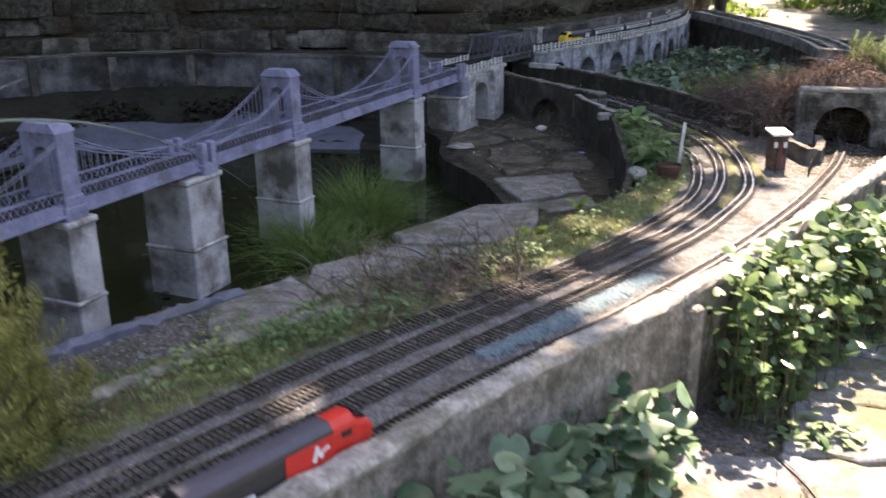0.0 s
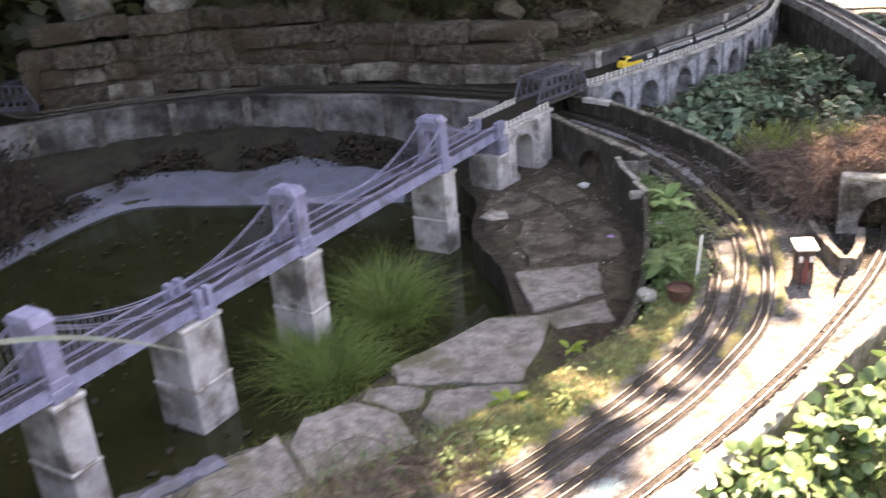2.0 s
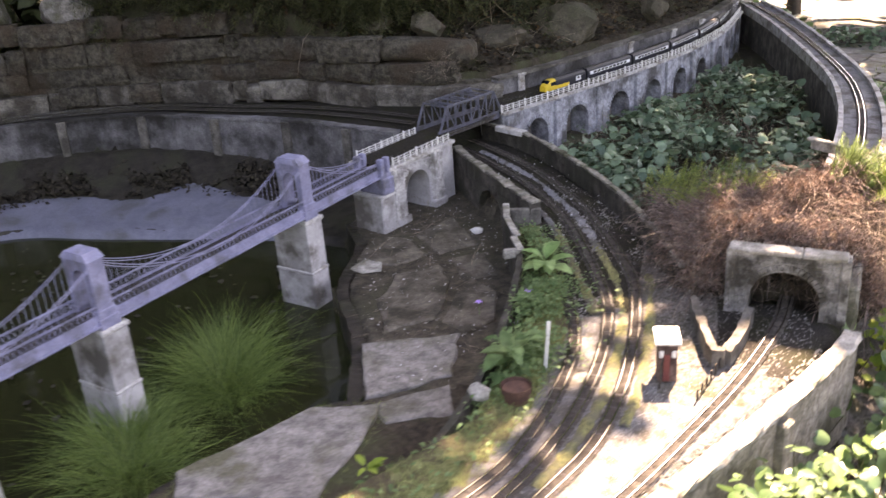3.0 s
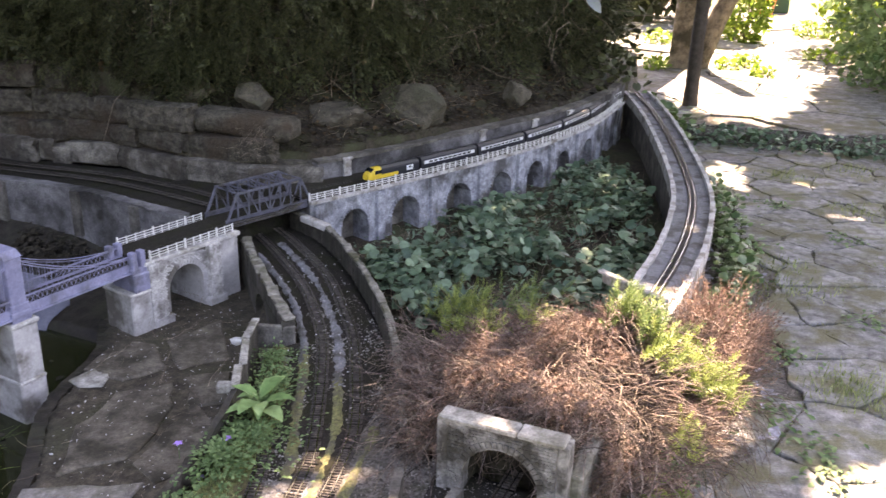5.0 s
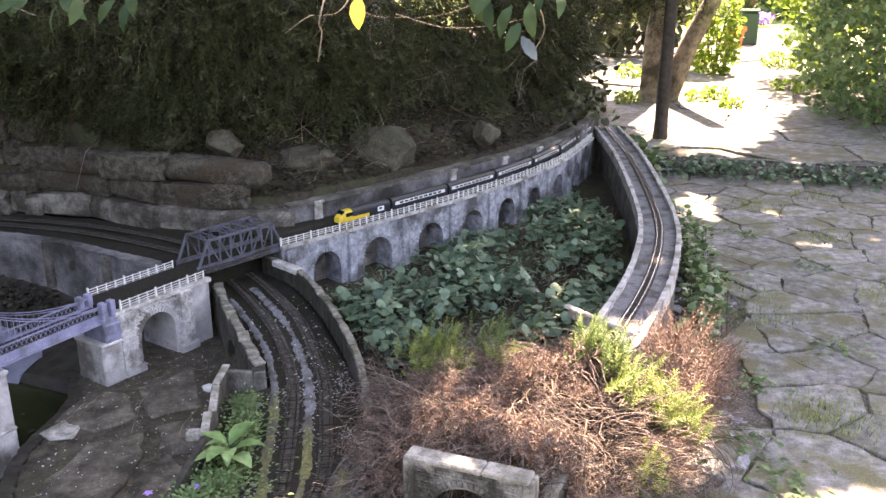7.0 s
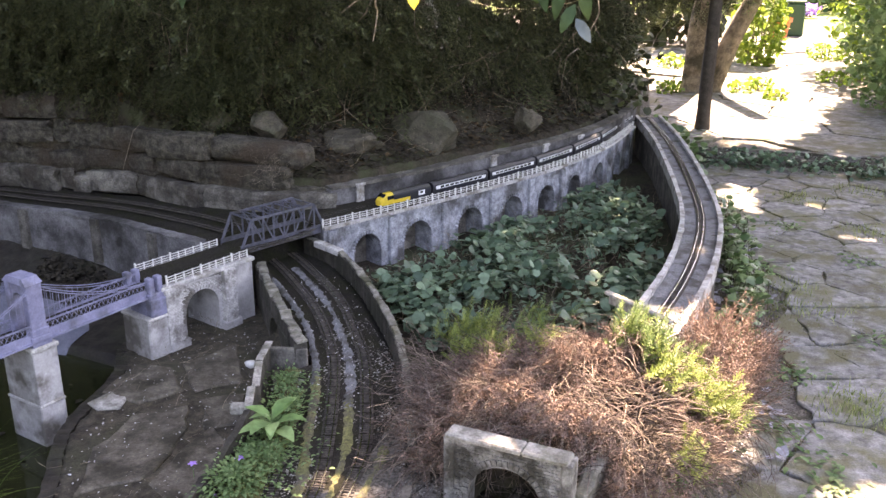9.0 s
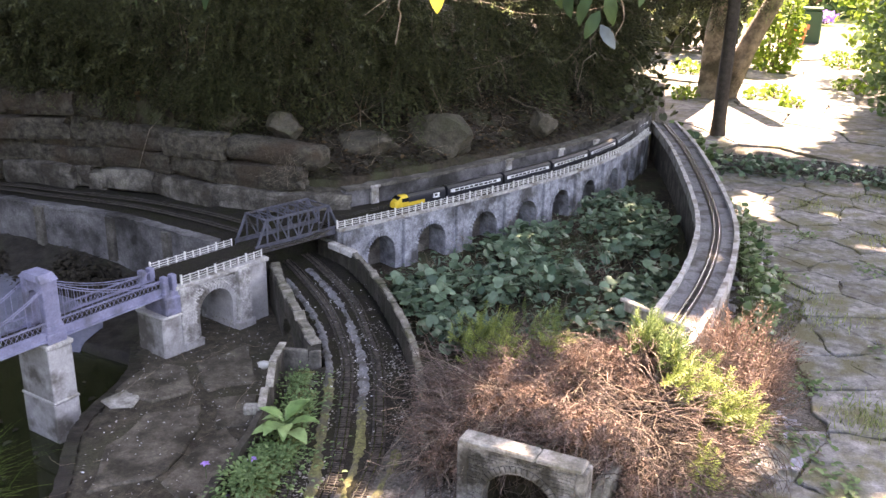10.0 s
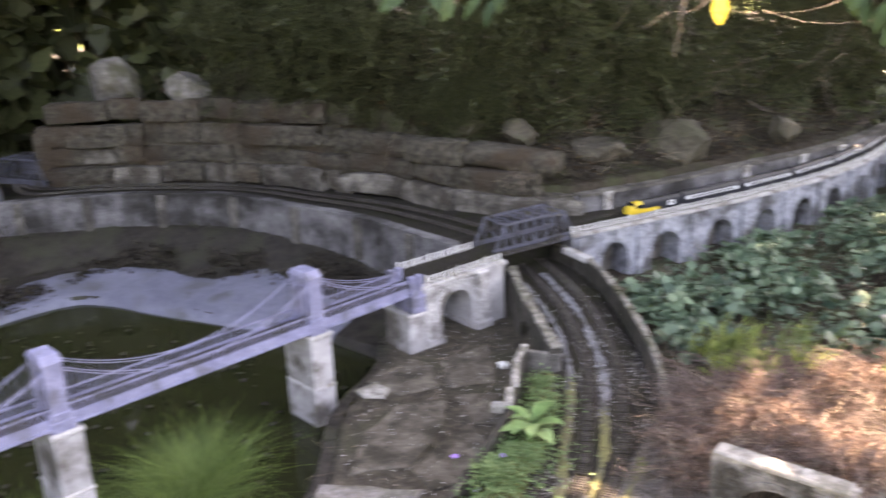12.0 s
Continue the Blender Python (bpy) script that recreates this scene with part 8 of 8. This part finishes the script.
bush("garden_shrub", "tall green shrub overhanging the path", (3.05, 8.4, 0.06), 7000, 0.042, (0.62, 0.9, 0.9), L_HERB, 81, round_leaf())
bush("garden_shrub", "tall green shrub overhanging the path", (3.2, 10.4, 0.06), 4200, 0.06, (0.75, 1.0, 1.1), L_SUNNY, 82)
bush("sunlit_shrub", "yellow green shrub lit by the sun", (1.99, 10.8, 0.06), 1700, 0.05, (0.25, 0.4, 0.55), L_SUNNY, 83)
for x, y, n, w, h in ((1.92, 9.15, 150, 0.13, 0.07), (1.79, 8.95, 130, 0.12, 0.06), (2.02, 8.65, 130, 0.1, 0.06), (2.7, 11.5, 260, 0.2, 0.1), (2.57, 9.75, 200, 0.16, 0.06), (1.22, 10.3, 200, 0.16, 0.09), (1.25, 8.72, 160, 0.1, 0.08)):
    bush("small_shrub", "small green plant growing in the terrace paving", (x, y, 0.06), n, 0.035, (w, w * 1.4, h), L_SUNNY, int(10 * x + y))
bush("dark_shrub", "dark shrub behind the sunlit terrace", (0.6, 12.5, 0.06), 2600, 0.14, (1.5, 0.8, 1.2), L_HEDGE, 87)
bush("dark_shrub", "dark shrub behind the lawn", (2.9, 19.0, 0.06), 2200, 0.16, (2.2, 0.8, 0.9), L_HERB, 88)
bush("sunlit_shrub", "yellow green shrub beyond the dark trunks", (-3.2, 8.6, 0.3), 900, 0.09, (0.5, 0.4, 0.6), L_SUNNY, 89)
# mostly out of view: added to block sky light and darken the water's reflection
for x, y, w, h in ((-2.75, 2.5, 0.7, 1.6), (-2.6, 1.2, 0.7, 1.6), (-2.4, 0.0, 0.7, 1.5), (-2.75, 4.85, 0.5, 1.4), (-3.0, 4.2, 0.45, 1.3), (-3.7, 3.6, 0.9, 1.5), (-4.0, 2.2, 0.9, 1.4), (-2.2, 5.9, 0.8, 1.6)):
    bush("dark_shrub", "dark shrub added beyond the pond to cut sky light", (x, y, 0.2), 2400, 0.16, (w, w, h), L_HEDGE, int(-10 * x))
bush("dark_shrub", "dark shrub on the slope above the stone wall", (-2.3, 5.0, 0.4), 900, 0.09, (0.34, 0.3, 0.34), L_HEDGE, 91)
bush("dark_shrub", "dark shrubs beyond the stone wall", (-2.2, 7.6, 0.3), 1800, 0.12, (0.7, 0.6, 1.1), L_HEDGE, 90)
for x, y in ((-2.35, 5.5), (-1.95, 5.4)):
    o = plant("dark_tree", "dark upright trunk behind the stone wall", "tree", (x, y, 0.3), group="trunks behind the wall")
    tree_trunk(o, [(0, 0, -0.1), (0.02, 0, 0.8), (0.0, 0, 2.2)], 0.085, 0.07, M_POST, x)

o = plant("plant_pot", "orange clay pot on the lawn", "plant pot", (2.39, 13.5, 0.07))
bm = bmesh.new()
bmesh.ops.create_cone(bm, cap_ends=True, segments=18, radius1=0.09, radius2=0.13, depth=0.24, matrix=Matrix.Translation((0, 0, 0.12)))
part("pot_body", bm, mat("orange_clay", (0.45, 0.14, 0.05), (0.62, 0.22, 0.1), 20, 0.8, 0.2), o)
bm = bmesh.new()
bmesh.ops.create_cone(bm, cap_ends=False, segments=18, radius1=0.142, radius2=0.146, depth=0.05, matrix=Matrix.Translation((0, 0, 0.23)))
part("rim", bm, bpy.data.materials["orange_clay"], o)
o = plant("garden_bin", "dark green garden bin on the lawn", "bin", (2.6, 14.0, 0.07))
bm = bmesh.new()
box(bm, (0, 0, 0.2), (0.22, 0.2, 0.4), bevel=0.015)
part("bin_body", bm, plain("bottle_green_plastic", (0.03, 0.09, 0.05), 0.4), o)
bm = bmesh.new()
box(bm, (0, 0, 0.42), (0.24, 0.22, 0.03), bevel=0.01)
part("lid", bm, bpy.data.materials["bottle_green_plastic"], o)
bush("violet_bush", "violet flowering bush against the far fence", (3.08, 17.0, 0.12), 160, 0.06, (0.17, 0.15, 0.1), L_FLOWER, 91)
bm = bmesh.new()
for k in range(24):
    box(bm, (-2.0 + k * 0.5, 21.5, 0.9), (0.47, 0.03, 1.8), bevel=0.01)
tagged(part("fence_far", bm, mat("red_brown_fence", (0.16, 0.06, 0.035), (0.3, 0.13, 0.08), 12, 0.85, 0.3)), "red brown board fence at the end of the garden", "fence", kind="structure")
ring_v, ring_f = [], []
for k in range(61):
    a = 6.2832 * k / 60
    r = 27 + 2 * math.sin(5 * a)
    for z in (-0.5, 2.5, 5.0 + math.sin(9 * a) + 0.8 * math.sin(23 * a)):
        ring_v.append((r * math.cos(a), 3 + r * math.sin(a), z))
    if k:
        b = 3 * (k - 1)
        ring_f += [(b, b + 3, b + 4, b + 1), (b + 1, b + 4, b + 5, b + 2)]
tagged(ob_from("backdrop", ring_v, ring_f, mat("distant_hedges", (0.015, 0.025, 0.008), (0.07, 0.1, 0.03), 3, 0.95, 0.0, (0.03, 0.04, 0.02), 0.4, 0.5)), "distant dark garden hedges", "backdrop", kind="structure")

# overhanging branch in front of the hedge
br = plant("overhanging_branch", "thin branch with glossy leaves hanging into view", "branch", (0.9, 3.6, 1.9))
bx, by, bz = 0.9, 3.6, 1.9
L_GLOSS = leafmat("glossy_green_leaf", (0.014, 0.034, 0.014), (0.036, 0.066, 0.026), 0.55, 0.03, 0.15)
HANG = 2.75
for k, (pts, r) in enumerate((
        ([(0.9, 3.6, 1.9), (0.8, 3.0, 1.4), (0.7, HANG, 1.16), (0.6, HANG, 1.11), (0.54, HANG, 1.12)], 0.004),
        ([(0.9, 3.6, 1.9), (1.0, 3.0, 1.35), (1.003, HANG, 1.133), (0.998, HANG, 1.09), (0.991, HANG, 1.053)], 0.003),
        ([(1.0, 3.0, 1.35), (1.03, 2.78, 1.14), (0.979, HANG, 1.111), (0.946, HANG, 1.089)], 0.0025),
        ([(0.9, 3.6, 1.9), (1.35, 2.9, 1.25), (1.281, HANG, 1.133), (1.25, HANG, 1.108), (1.168, HANG, 1.1), (1.1, HANG, 1.116)], 0.0026),
        ([(1.35, 2.9, 1.25), (1.2, 2.77, 1.13), (1.09, HANG, 1.112), (1.04, HANG, 1.125)], 0.002),
        ([(1.281, HANG, 1.133), (1.29, HANG, 1.1), (1.28, HANG, 1.075)], 0.002))):
    tree_trunk(br, [(x - bx, y - by, z - bz) for x, y, z in pts], r * 0.5, r * 0.22, M_TWIG_GREY, k, "branchlet")
leafs = [(0.575, 1.13, 0.05), (0.6, 1.12, 0.052), (0.615, 1.115, 0.05), (0.635, 1.128, 0.045), (0.658, 1.128, 0.05), (0.685, 1.122, 0.05), (0.715, 1.122, 0.055), (0.735, 1.14, 0.045), (0.545, 1.13, 0.045), (0.66, 1.145, 0.045), (0.52, 1.14, 0.05),
         (1.2, 1.14, 0.05), (1.235, 1.145, 0.055), (1.25, 1.12, 0.05), (1.262, 1.1, 0.045), (1.292, 1.15, 0.05), (1.305, 1.14, 0.045), (1.222, 1.125, 0.045), (1.275, 1.125, 0.05), (1.31, 1.16, 0.05)]
ang = RND.normal(-1.57, 0.5, len(leafs))
scatter("leaf_mass", lance_leaf(0.42, 0.2), [(x - bx, HANG - by + RND.uniform(-0.03, 0.03), z + 0.008 - bz, w * 0.85, a + RND.normal(0, 0.5), RND.uniform(1.0, 1.6), a) for (x, z, w), a in zip(leafs, ang)], L_GLOSS, br)["kind"] = "stuff"
scatter("yellow_leaf", lance_leaf(0.5, 0.1), [(1.05 - bx, HANG - by, 1.138 - bz, 0.042, -1.5, 1.45, -1.5)], leafmat("yellow_leaf", (0.42, 0.36, 0.05), (0.5, 0.43, 0.07), 0.5, 0.25), br, "single yellow leaf")
scatter("silver_leaf", lance_leaf(0.42, 0.1), [(1.262 - bx, HANG - by, 1.09 - bz, 0.036, -0.9, 1.3, -1.5)], leafmat("silvery_leaf", (0.06, 0.085, 0.1), (0.1, 0.135, 0.155), 0.45, 0.05, 0.3), br, "pale silvery leaf")

# dead leaves and fallen twigs on the slope between wall and hedge
slope = [(x - 0.03, y + 0.03) for x, y in LEFT_BACK[4:-1] + VIA_BACK[:7]] + [(0.7, 6.1), (0.35, 5.5), (0.0, 5.0), (-0.3, 4.85), (-0.7, 4.8)]
P = in_poly(slope, 5200)
P = P[smooth_noise(P[:, 0], P[:, 1], 8, 46) > -0.35]
scatter("slope_litter", lance_leaf(0.5, 0.3), np.column_stack([P, gz(P) + RND.uniform(0, 0.012, len(P)), RND.uniform(0.012, 0.034, len(P)), RND.uniform(0, 6.28, len(P)), RND.uniform(-0.5, 0.7, len(P)), RND.uniform(0, 6.28, len(P))]), L_LITTER)
tagged(bpy.data.objects["slope_litter"], "dead brown leaves on the slope below the hedge", "leaf litter", kind="stuff")
P = in_poly(slope, 260)
scatter("slope_twigs", twig(47, 0.007, 6), np.column_stack([P, gz(P) + RND.uniform(0.0, 0.03, len(P)), RND.uniform(0.05, 0.16, len(P)), RND.uniform(0, 6.28, len(P)), RND.uniform(0.9, 1.6, len(P)), RND.uniform(0, 6.28, len(P))]), M_TWIG_GREY)
tagged(bpy.data.objects["slope_twigs"], "fallen grey twigs on the slope below the hedge", "twigs", kind="stuff")

# ---- paving, stone by stone ----
def clip_cell(seeds, i, reach):
    x, y = seeds[i]
    poly = [(x - reach, y - reach), (x + reach, y - reach), (x + reach, y + reach), (x - reach, y + reach)]
    for j, (a, b) in enumerate(seeds):
        if j == i or abs(a - x) > 2 * reach or abs(b - y) > 2 * reach:
            continue
        mx, my, nx, ny = (a + x) / 2, (b + y) / 2, a - x, b - y
        out = []
        for p, r in zip(poly, poly[1:] + poly[:1]):
            dp, dr = (p[0] - mx) * nx + (p[1] - my) * ny, (r[0] - mx) * nx + (r[1] - my) * ny
            if dp <= 0:
                out.append(p)
            if dp * dr < 0:
                u = dp / (dp - dr)
                out.append((p[0] + (r[0] - p[0]) * u, p[1] + (r[1] - p[1]) * u))
        poly = out
        if len(poly) < 3:
            return []
    return poly


near_seeds = []


def crazy_paving(parent, x0, x1, y0, y1, sx, sy, z, gap, accept, seed, jitter=0.34, jag=0.006):
    r = random.Random(seed)
    seeds = []
    row, y = 0, y0
    while y < y1:
        x = x0 + (sx / 2 if row % 2 else 0)
        while x < x1:
            if r.random() > 0.16:
                seeds.append((x + r.uniform(-jitter, jitter) * sx, y + r.uniform(-jitter, jitter) * sy))
            x += sx
        y += sy
        row += 1
    near_seeds.append(np.array(seeds))
    for i in range(len(seeds)):
        if not accept(*seeds[i]):
            continue
        poly = clip_cell(seeds, i, sx * 1.6)
        if len(poly) < 3:
            continue
        cx, cy = sum(p[0] for p in poly) / len(poly), sum(p[1] for p in poly) / len(poly)
        g = gap * r.uniform(0.6, 1.6)
        ring = []
        for a, b in poly:
            d = math.hypot(a - cx, b - cy)
            ring.append((cx + (a - cx) * max(0.3, 1 - g / d), cy + (b - cy) * max(0.3, 1 - g / d)))
        stone_slab("paving_stone", ring, z + r.uniform(-0.002, 0.003), 0.03, M_PAVE, seed * 1000 + i, parent, jag)


path = tagged(new("pavement"), "worn grey crazy paving with mossy joints", "paving", kind="structure")
path.empty_display_size = 0.05
def on_path(x, y):
    d = float(inside_distance(plateau, np.array([x]), np.array([y]))[0])
    return d < -0.07 and y < 6.62 and not (1.5 < x < 1.72 and 3.9 < y < 5.6) and x < 3.6
crazy_paving(path, 0.2, 3.7, 0.6, 6.7, 0.235, 0.165, 0.004, 0.004, on_path, 7, 0.48, 0.008)
terrace_ob = tagged(new("pavement_terrace"), "sunlit grey paving of the raised terrace", "paving", kind="structure")
terrace_ob.empty_display_size = 0.05
crazy_paving(terrace_ob, 0.7, 4.2, 6.6, 12.5, 0.62, 0.5, 0.09, 0.008, lambda x, y: y > 6.9 and x > 0.9 and x < 3.4 and not (x > 2.55 and y > 7.9), 8, 0.12)
tag_wall(strip_wall("wall_step", [(1.2, 6.83), (1.6, 6.8), (2.4, 6.78), (4.5, 6.75)], 0.05, 0.0, -0.05, 0.085, M_WALL, 0.1, 0.002, 95), "low stone step up to the terrace")
leaf_patch("step_ivy", "low dark ivy growing along the step", along([(1.45, 6.74), (1.9, 6.7), (2.5, 6.68), (3.1, 6.64)], 850, 0.07, 0.01, 0.1, 0.016, 0.036, 1.2), L_BED, stalks=False, category="ivy")


def weeds(name, label, pts, n, spread, material, shape, s0, s1):
    P = np.vstack([np.column_stack([RND.normal(x, spread, n), RND.normal(y, spread, n)]) for x, y in pts])
    scatter(name, shape, np.column_stack([P, 0.004 + RND.uniform(0, 0.012, len(P)), RND.uniform(s0, s1, len(P)), RND.uniform(0, 6.28, len(P)), RND.uniform(-0.6, 0.5, len(P)), RND.uniform(0, 6.28, len(P))]), material)
    tagged(bpy.data.objects[name], label, "weeds", kind="stuff")


# moss along the joints between the stones
M = RND.uniform((0.6, 1.2), (3.0, 6.7), (110000, 2))
S = near_seeds[0]
near = np.full((len(M), 2), 9.0)
for c in range(0, len(M), 4000):
    d = np.hypot(M[c:c + 4000, None, 0] - S[None, :, 0], M[c:c + 4000, None, 1] - S[None, :, 1])
    near[c:c + 4000] = np.sort(np.partition(d, 1, axis=1)[:, :2], axis=1)
M = M[(near[:, 1] - near[:, 0] < 0.03) & (smooth_noise(M[:, 0], M[:, 1], 5, 95) + 0.7 * smooth_noise(M[:, 0], M[:, 1], 17, 96) > -0.4) & (inside_distance(plateau, M[:, 0], M[:, 1]) < -0.05)]
scatter("joint_moss", blade(0.25, 0.7, 2), np.column_stack([M, np.full(len(M), -0.002), RND.uniform(0.006, 0.014, len(M)), RND.uniform(0, 6.28, len(M)), RND.uniform(0, 1.1, len(M)), RND.uniform(0, 6.28, len(M))]), leafmat("olive_moss", (0.06, 0.065, 0.02), (0.17, 0.17, 0.06), 0.8, 0.2, 0.1))
tagged(bpy.data.objects["joint_moss"], "olive moss filling the joints of the paving", "moss", kind="stuff")
weeds("path_weeds", "leafy weeds in the joints of the path", [(1.78, 3.62), (1.72, 3.75), (1.82, 3.5), (1.66, 4.25), (1.78, 4.1), (2.05, 4.4), (1.75, 5.0), (1.85, 5.6), (2.1, 5.2), (1.3, 2.2), (1.05, 1.95), (0.8, 1.72)], 50, 0.04, L_HERB, lance_leaf(0.5, 0.2), 0.014, 0.03)
weeds("path_moss", "green moss and grass in the joints of the path", [(1.9, 3.9), (1.95, 3.95), (2.0, 3.88), (1.85, 4.6), (1.8, 4.8), (2.2, 5.6), (1.95, 6.1), (2.3, 4.9), (2.3, 6.3)], 160, 0.06, L_TURF, blade(0.1, 0.5, 3), 0.012, 0.035)
P = np.column_stack([RND.normal(1.62, 0.05, 160), RND.uniform(3.6, 5.6, 160)])
scatter("slate_chips", leaf_quad(), np.column_stack([P, np.full(160, 0.01), RND.uniform(0.015, 0.05, 160), RND.uniform(0, 6.28, 160), RND.uniform(0, 0.5, 160), RND.uniform(0, 6.28, 160)]), mat("blue_grey_slate", (0.14, 0.14, 0.17), (0.32, 0.32, 0.37), 30, 0.6, 0.3, vary=0.3))
tagged(bpy.data.objects["slate_chips"], "broken slate chips along the edge of the path", "slate chips", kind="stuff")
P = np.column_stack([RND.uniform(0.0, 0.5, 260), RND.uniform(2.7, 3.85, 260)])
P = np.vstack([P, np.column_stack([RND.uniform(0.3, 0.75, 130), RND.uniform(3.3, 4.0, 130)])])
P = P[(inside_distance(POND, P[:, 0], P[:, 1]) < -0.04)]
scatter("fallen_petals", leaf_quad(), np.column_stack([P, gz(P) + 0.012, RND.uniform(0.0025, 0.0055, len(P)), RND.uniform(0, 6.28, len(P)), RND.uniform(0, 0.5, len(P)), RND.uniform(0, 6.28, len(P))]), M_CREAM)
tagged(bpy.data.objects["fallen_petals"], "fallen white petals on the dark basin and track bed", "petals", kind="stuff")
P = np.column_stack([RND.uniform(-1.4, 0.0, 300), RND.uniform(1.6, 3.5, 300)])
P = P[(inside_distance(POND, P[:, 0], P[:, 1]) > 0.04)]
scatter("floating_leaves", leaf_quad(), np.column_stack([P, np.full(len(P), 0.003), RND.uniform(0.008, 0.03, len(P)), RND.uniform(0, 6.28, len(P)), RND.uniform(0, 0.1, len(P)), RND.uniform(0, 6.28, len(P))]), M_MUD)
tagged(bpy.data.objects["floating_leaves"], "dead leaves and weed floating on the pond", "leaves", kind="stuff")
q, nrm, t = curve([(0.322, 1.55), (0.393, 1.64), (0.49, 1.77), (0.57, 1.88)], 0.012)
n = 5600
i = RND.integers(0, len(q), n)
o = RND.normal(0, 0.0085, n)
P = np.column_stack([q[i, 0] + nrm[i, 0] * o + RND.normal(0, 0.006, n), q[i, 1] + nrm[i, 1] * o + RND.normal(0, 0.006, n)])
P = P[smooth_noise(P[:, 0], P[:, 1], 60, 97) + 0.5 * smooth_noise(P[:, 0], P[:, 1], 20, 98) > -0.28]
n = len(P)
scatter("blue_gravel", leaf_quad(), np.column_stack([P, np.full(n, BED + 0.003) + RND.uniform(0, 0.003, n), RND.uniform(0.0018, 0.004, n), RND.uniform(0, 6.28, n), RND.uniform(0, 0.5, n), RND.uniform(0, 6.28, n)]), mat("pale_blue_gravel", (0.055, 0.125, 0.15), (0.19, 0.3, 0.335), 300, 0.9, 0.2, (0.2, 0.22, 0.24), 60, 0.5, vary=0.35))
tagged(bpy.data.objects["blue_gravel"], "streak of pale blue gravel between the tracks", "gravel", kind="stuff")

# loose grit of the track bed
G = in_poly([(-0.2, 0.95)] + [(x - 0.02, y + 0.01) for x, y in TRACK_A[2:11]] + [(0.7, 2.7), (0.72, 2.85), (0.66, 3.3), (0.52, 3.6), (0.6, 3.75), (0.74, 3.55), (0.93, 3.08), (1.2, 2.98)] + kerb_in[::-1][1:], 14000)
CHIP = ([(-0.5, -0.4, 0), (0.5, -0.45, 0), (0.45, 0.4, 0), (-0.4, 0.5, 0), (0.05, 0.0, 0.5)], [(0, 1, 4), (1, 2, 4), (2, 3, 4), (3, 0, 4)])
scatter("ballast_grit", CHIP, np.column_stack([G, np.full(len(G), BED - 0.001), RND.uniform(0.002, 0.006, len(G)), RND.uniform(0, 6.28, len(G)), RND.uniform(0, 0.4, len(G)), RND.uniform(0, 6.28, len(G))]), mat("mixed_grit", (0.05, 0.047, 0.043), (0.3, 0.29, 0.275), 90, 0.9, 0.2, (0.12, 0.11, 0.09), 30, 0.4, vary=0.6))
tagged(bpy.data.objects["ballast_grit"], "loose grey grit scattered over the track bed", "grit", kind="stuff")

# pale chips and petals fallen on the wet basin and the tracks
basin_in = [(0.0, 3.4), (0.05, 3.24), (0.2, 2.95), (0.32, 2.72), (0.48, 2.8), (0.5, 3.05), (0.42, 3.4), (0.36, 3.6), (0.18, 3.85), (0.02, 3.8)]
cut_in = [(0.28, 3.98), (0.42, 3.78), (0.6, 3.5), (0.78, 3.15), (0.86, 3.2), (0.7, 3.6), (0.5, 3.92), (0.36, 4.08)]
P = np.vstack([in_poly(basin_in, 320), in_poly(cut_in, 170)])
scatter("pale_chips", lance_leaf(0.6, 0.2), np.column_stack([P, gz(P) + 0.006 + 0.004 * (P[:, 1] > 3.9), RND.uniform(0.0025, 0.005, len(P)) + 0.006 * RND.uniform(0, 1, len(P)) ** 5, RND.uniform(0, 6.28, len(P)), RND.uniform(-0.3, 0.3, len(P)), RND.uniform(0, 6.28, len(P))]), M_CAP)
tagged(bpy.data.objects["pale_chips"], "pale fallen petals and chips on the wet floor", "petals", kind="stuff")
P = in_poly(basin_in, 60)
scatter("basin_twigs", twig(48, 0.008, 6), np.column_stack([P, gz(P) + 0.006, RND.uniform(0.03, 0.12, len(P)), RND.uniform(0, 6.28, len(P)), RND.uniform(1.45, 1.6, len(P)), RND.uniform(0, 6.28, len(P))]), M_TWIG_GREY)
tagged(bpy.data.objects["basin_twigs"], "thin fallen twigs on the basin floor", "twigs", kind="stuff")

# moss and weeds in the cracks round the near slabs, stones on the gritty bank
rows = [along(poly + poly[:1], 420, 0.007, 0.098, 0.104, 0.005, 0.013, 1.0) for z, poly in SLABS[:5]]
scatter("slab_moss", blade(0.1, 0.6, 3), np.vstack(rows), L_TURF)
tagged(bpy.data.objects["slab_moss"], "moss growing in the cracks between the slabs", "moss", kind="stuff")
P = in_poly(gravel_bank, 1500, 0.01)
scatter("bank_stones", CHIP, np.column_stack([P, gz(P), RND.uniform(0.002, 0.006, len(P)), RND.uniform(0, 6.28, len(P)), RND.uniform(0, 0.5, len(P)), RND.uniform(0, 6.28, len(P))]), bpy.data.materials["mixed_grit"])
tagged(bpy.data.objects["bank_stones"], "small loose stones on the gritty bank", "stones", kind="stuff")
P = in_poly(gravel_bank, 900)
P = P[smooth_noise(P[:, 0], P[:, 1], 16, 49) > 0.0]
scatter("bank_moss", blade(0.1, 0.6, 3), np.column_stack([P, gz(P) - 0.002, RND.uniform(0.006, 0.016, len(P)), RND.uniform(0, 6.28, len(P)), RND.uniform(0, 1.0, len(P)), RND.uniform(0, 6.28, len(P))]), L_TURF)
tagged(bpy.data.objects["bank_moss"], "tufts of moss on the gritty bank", "moss", kind="stuff")
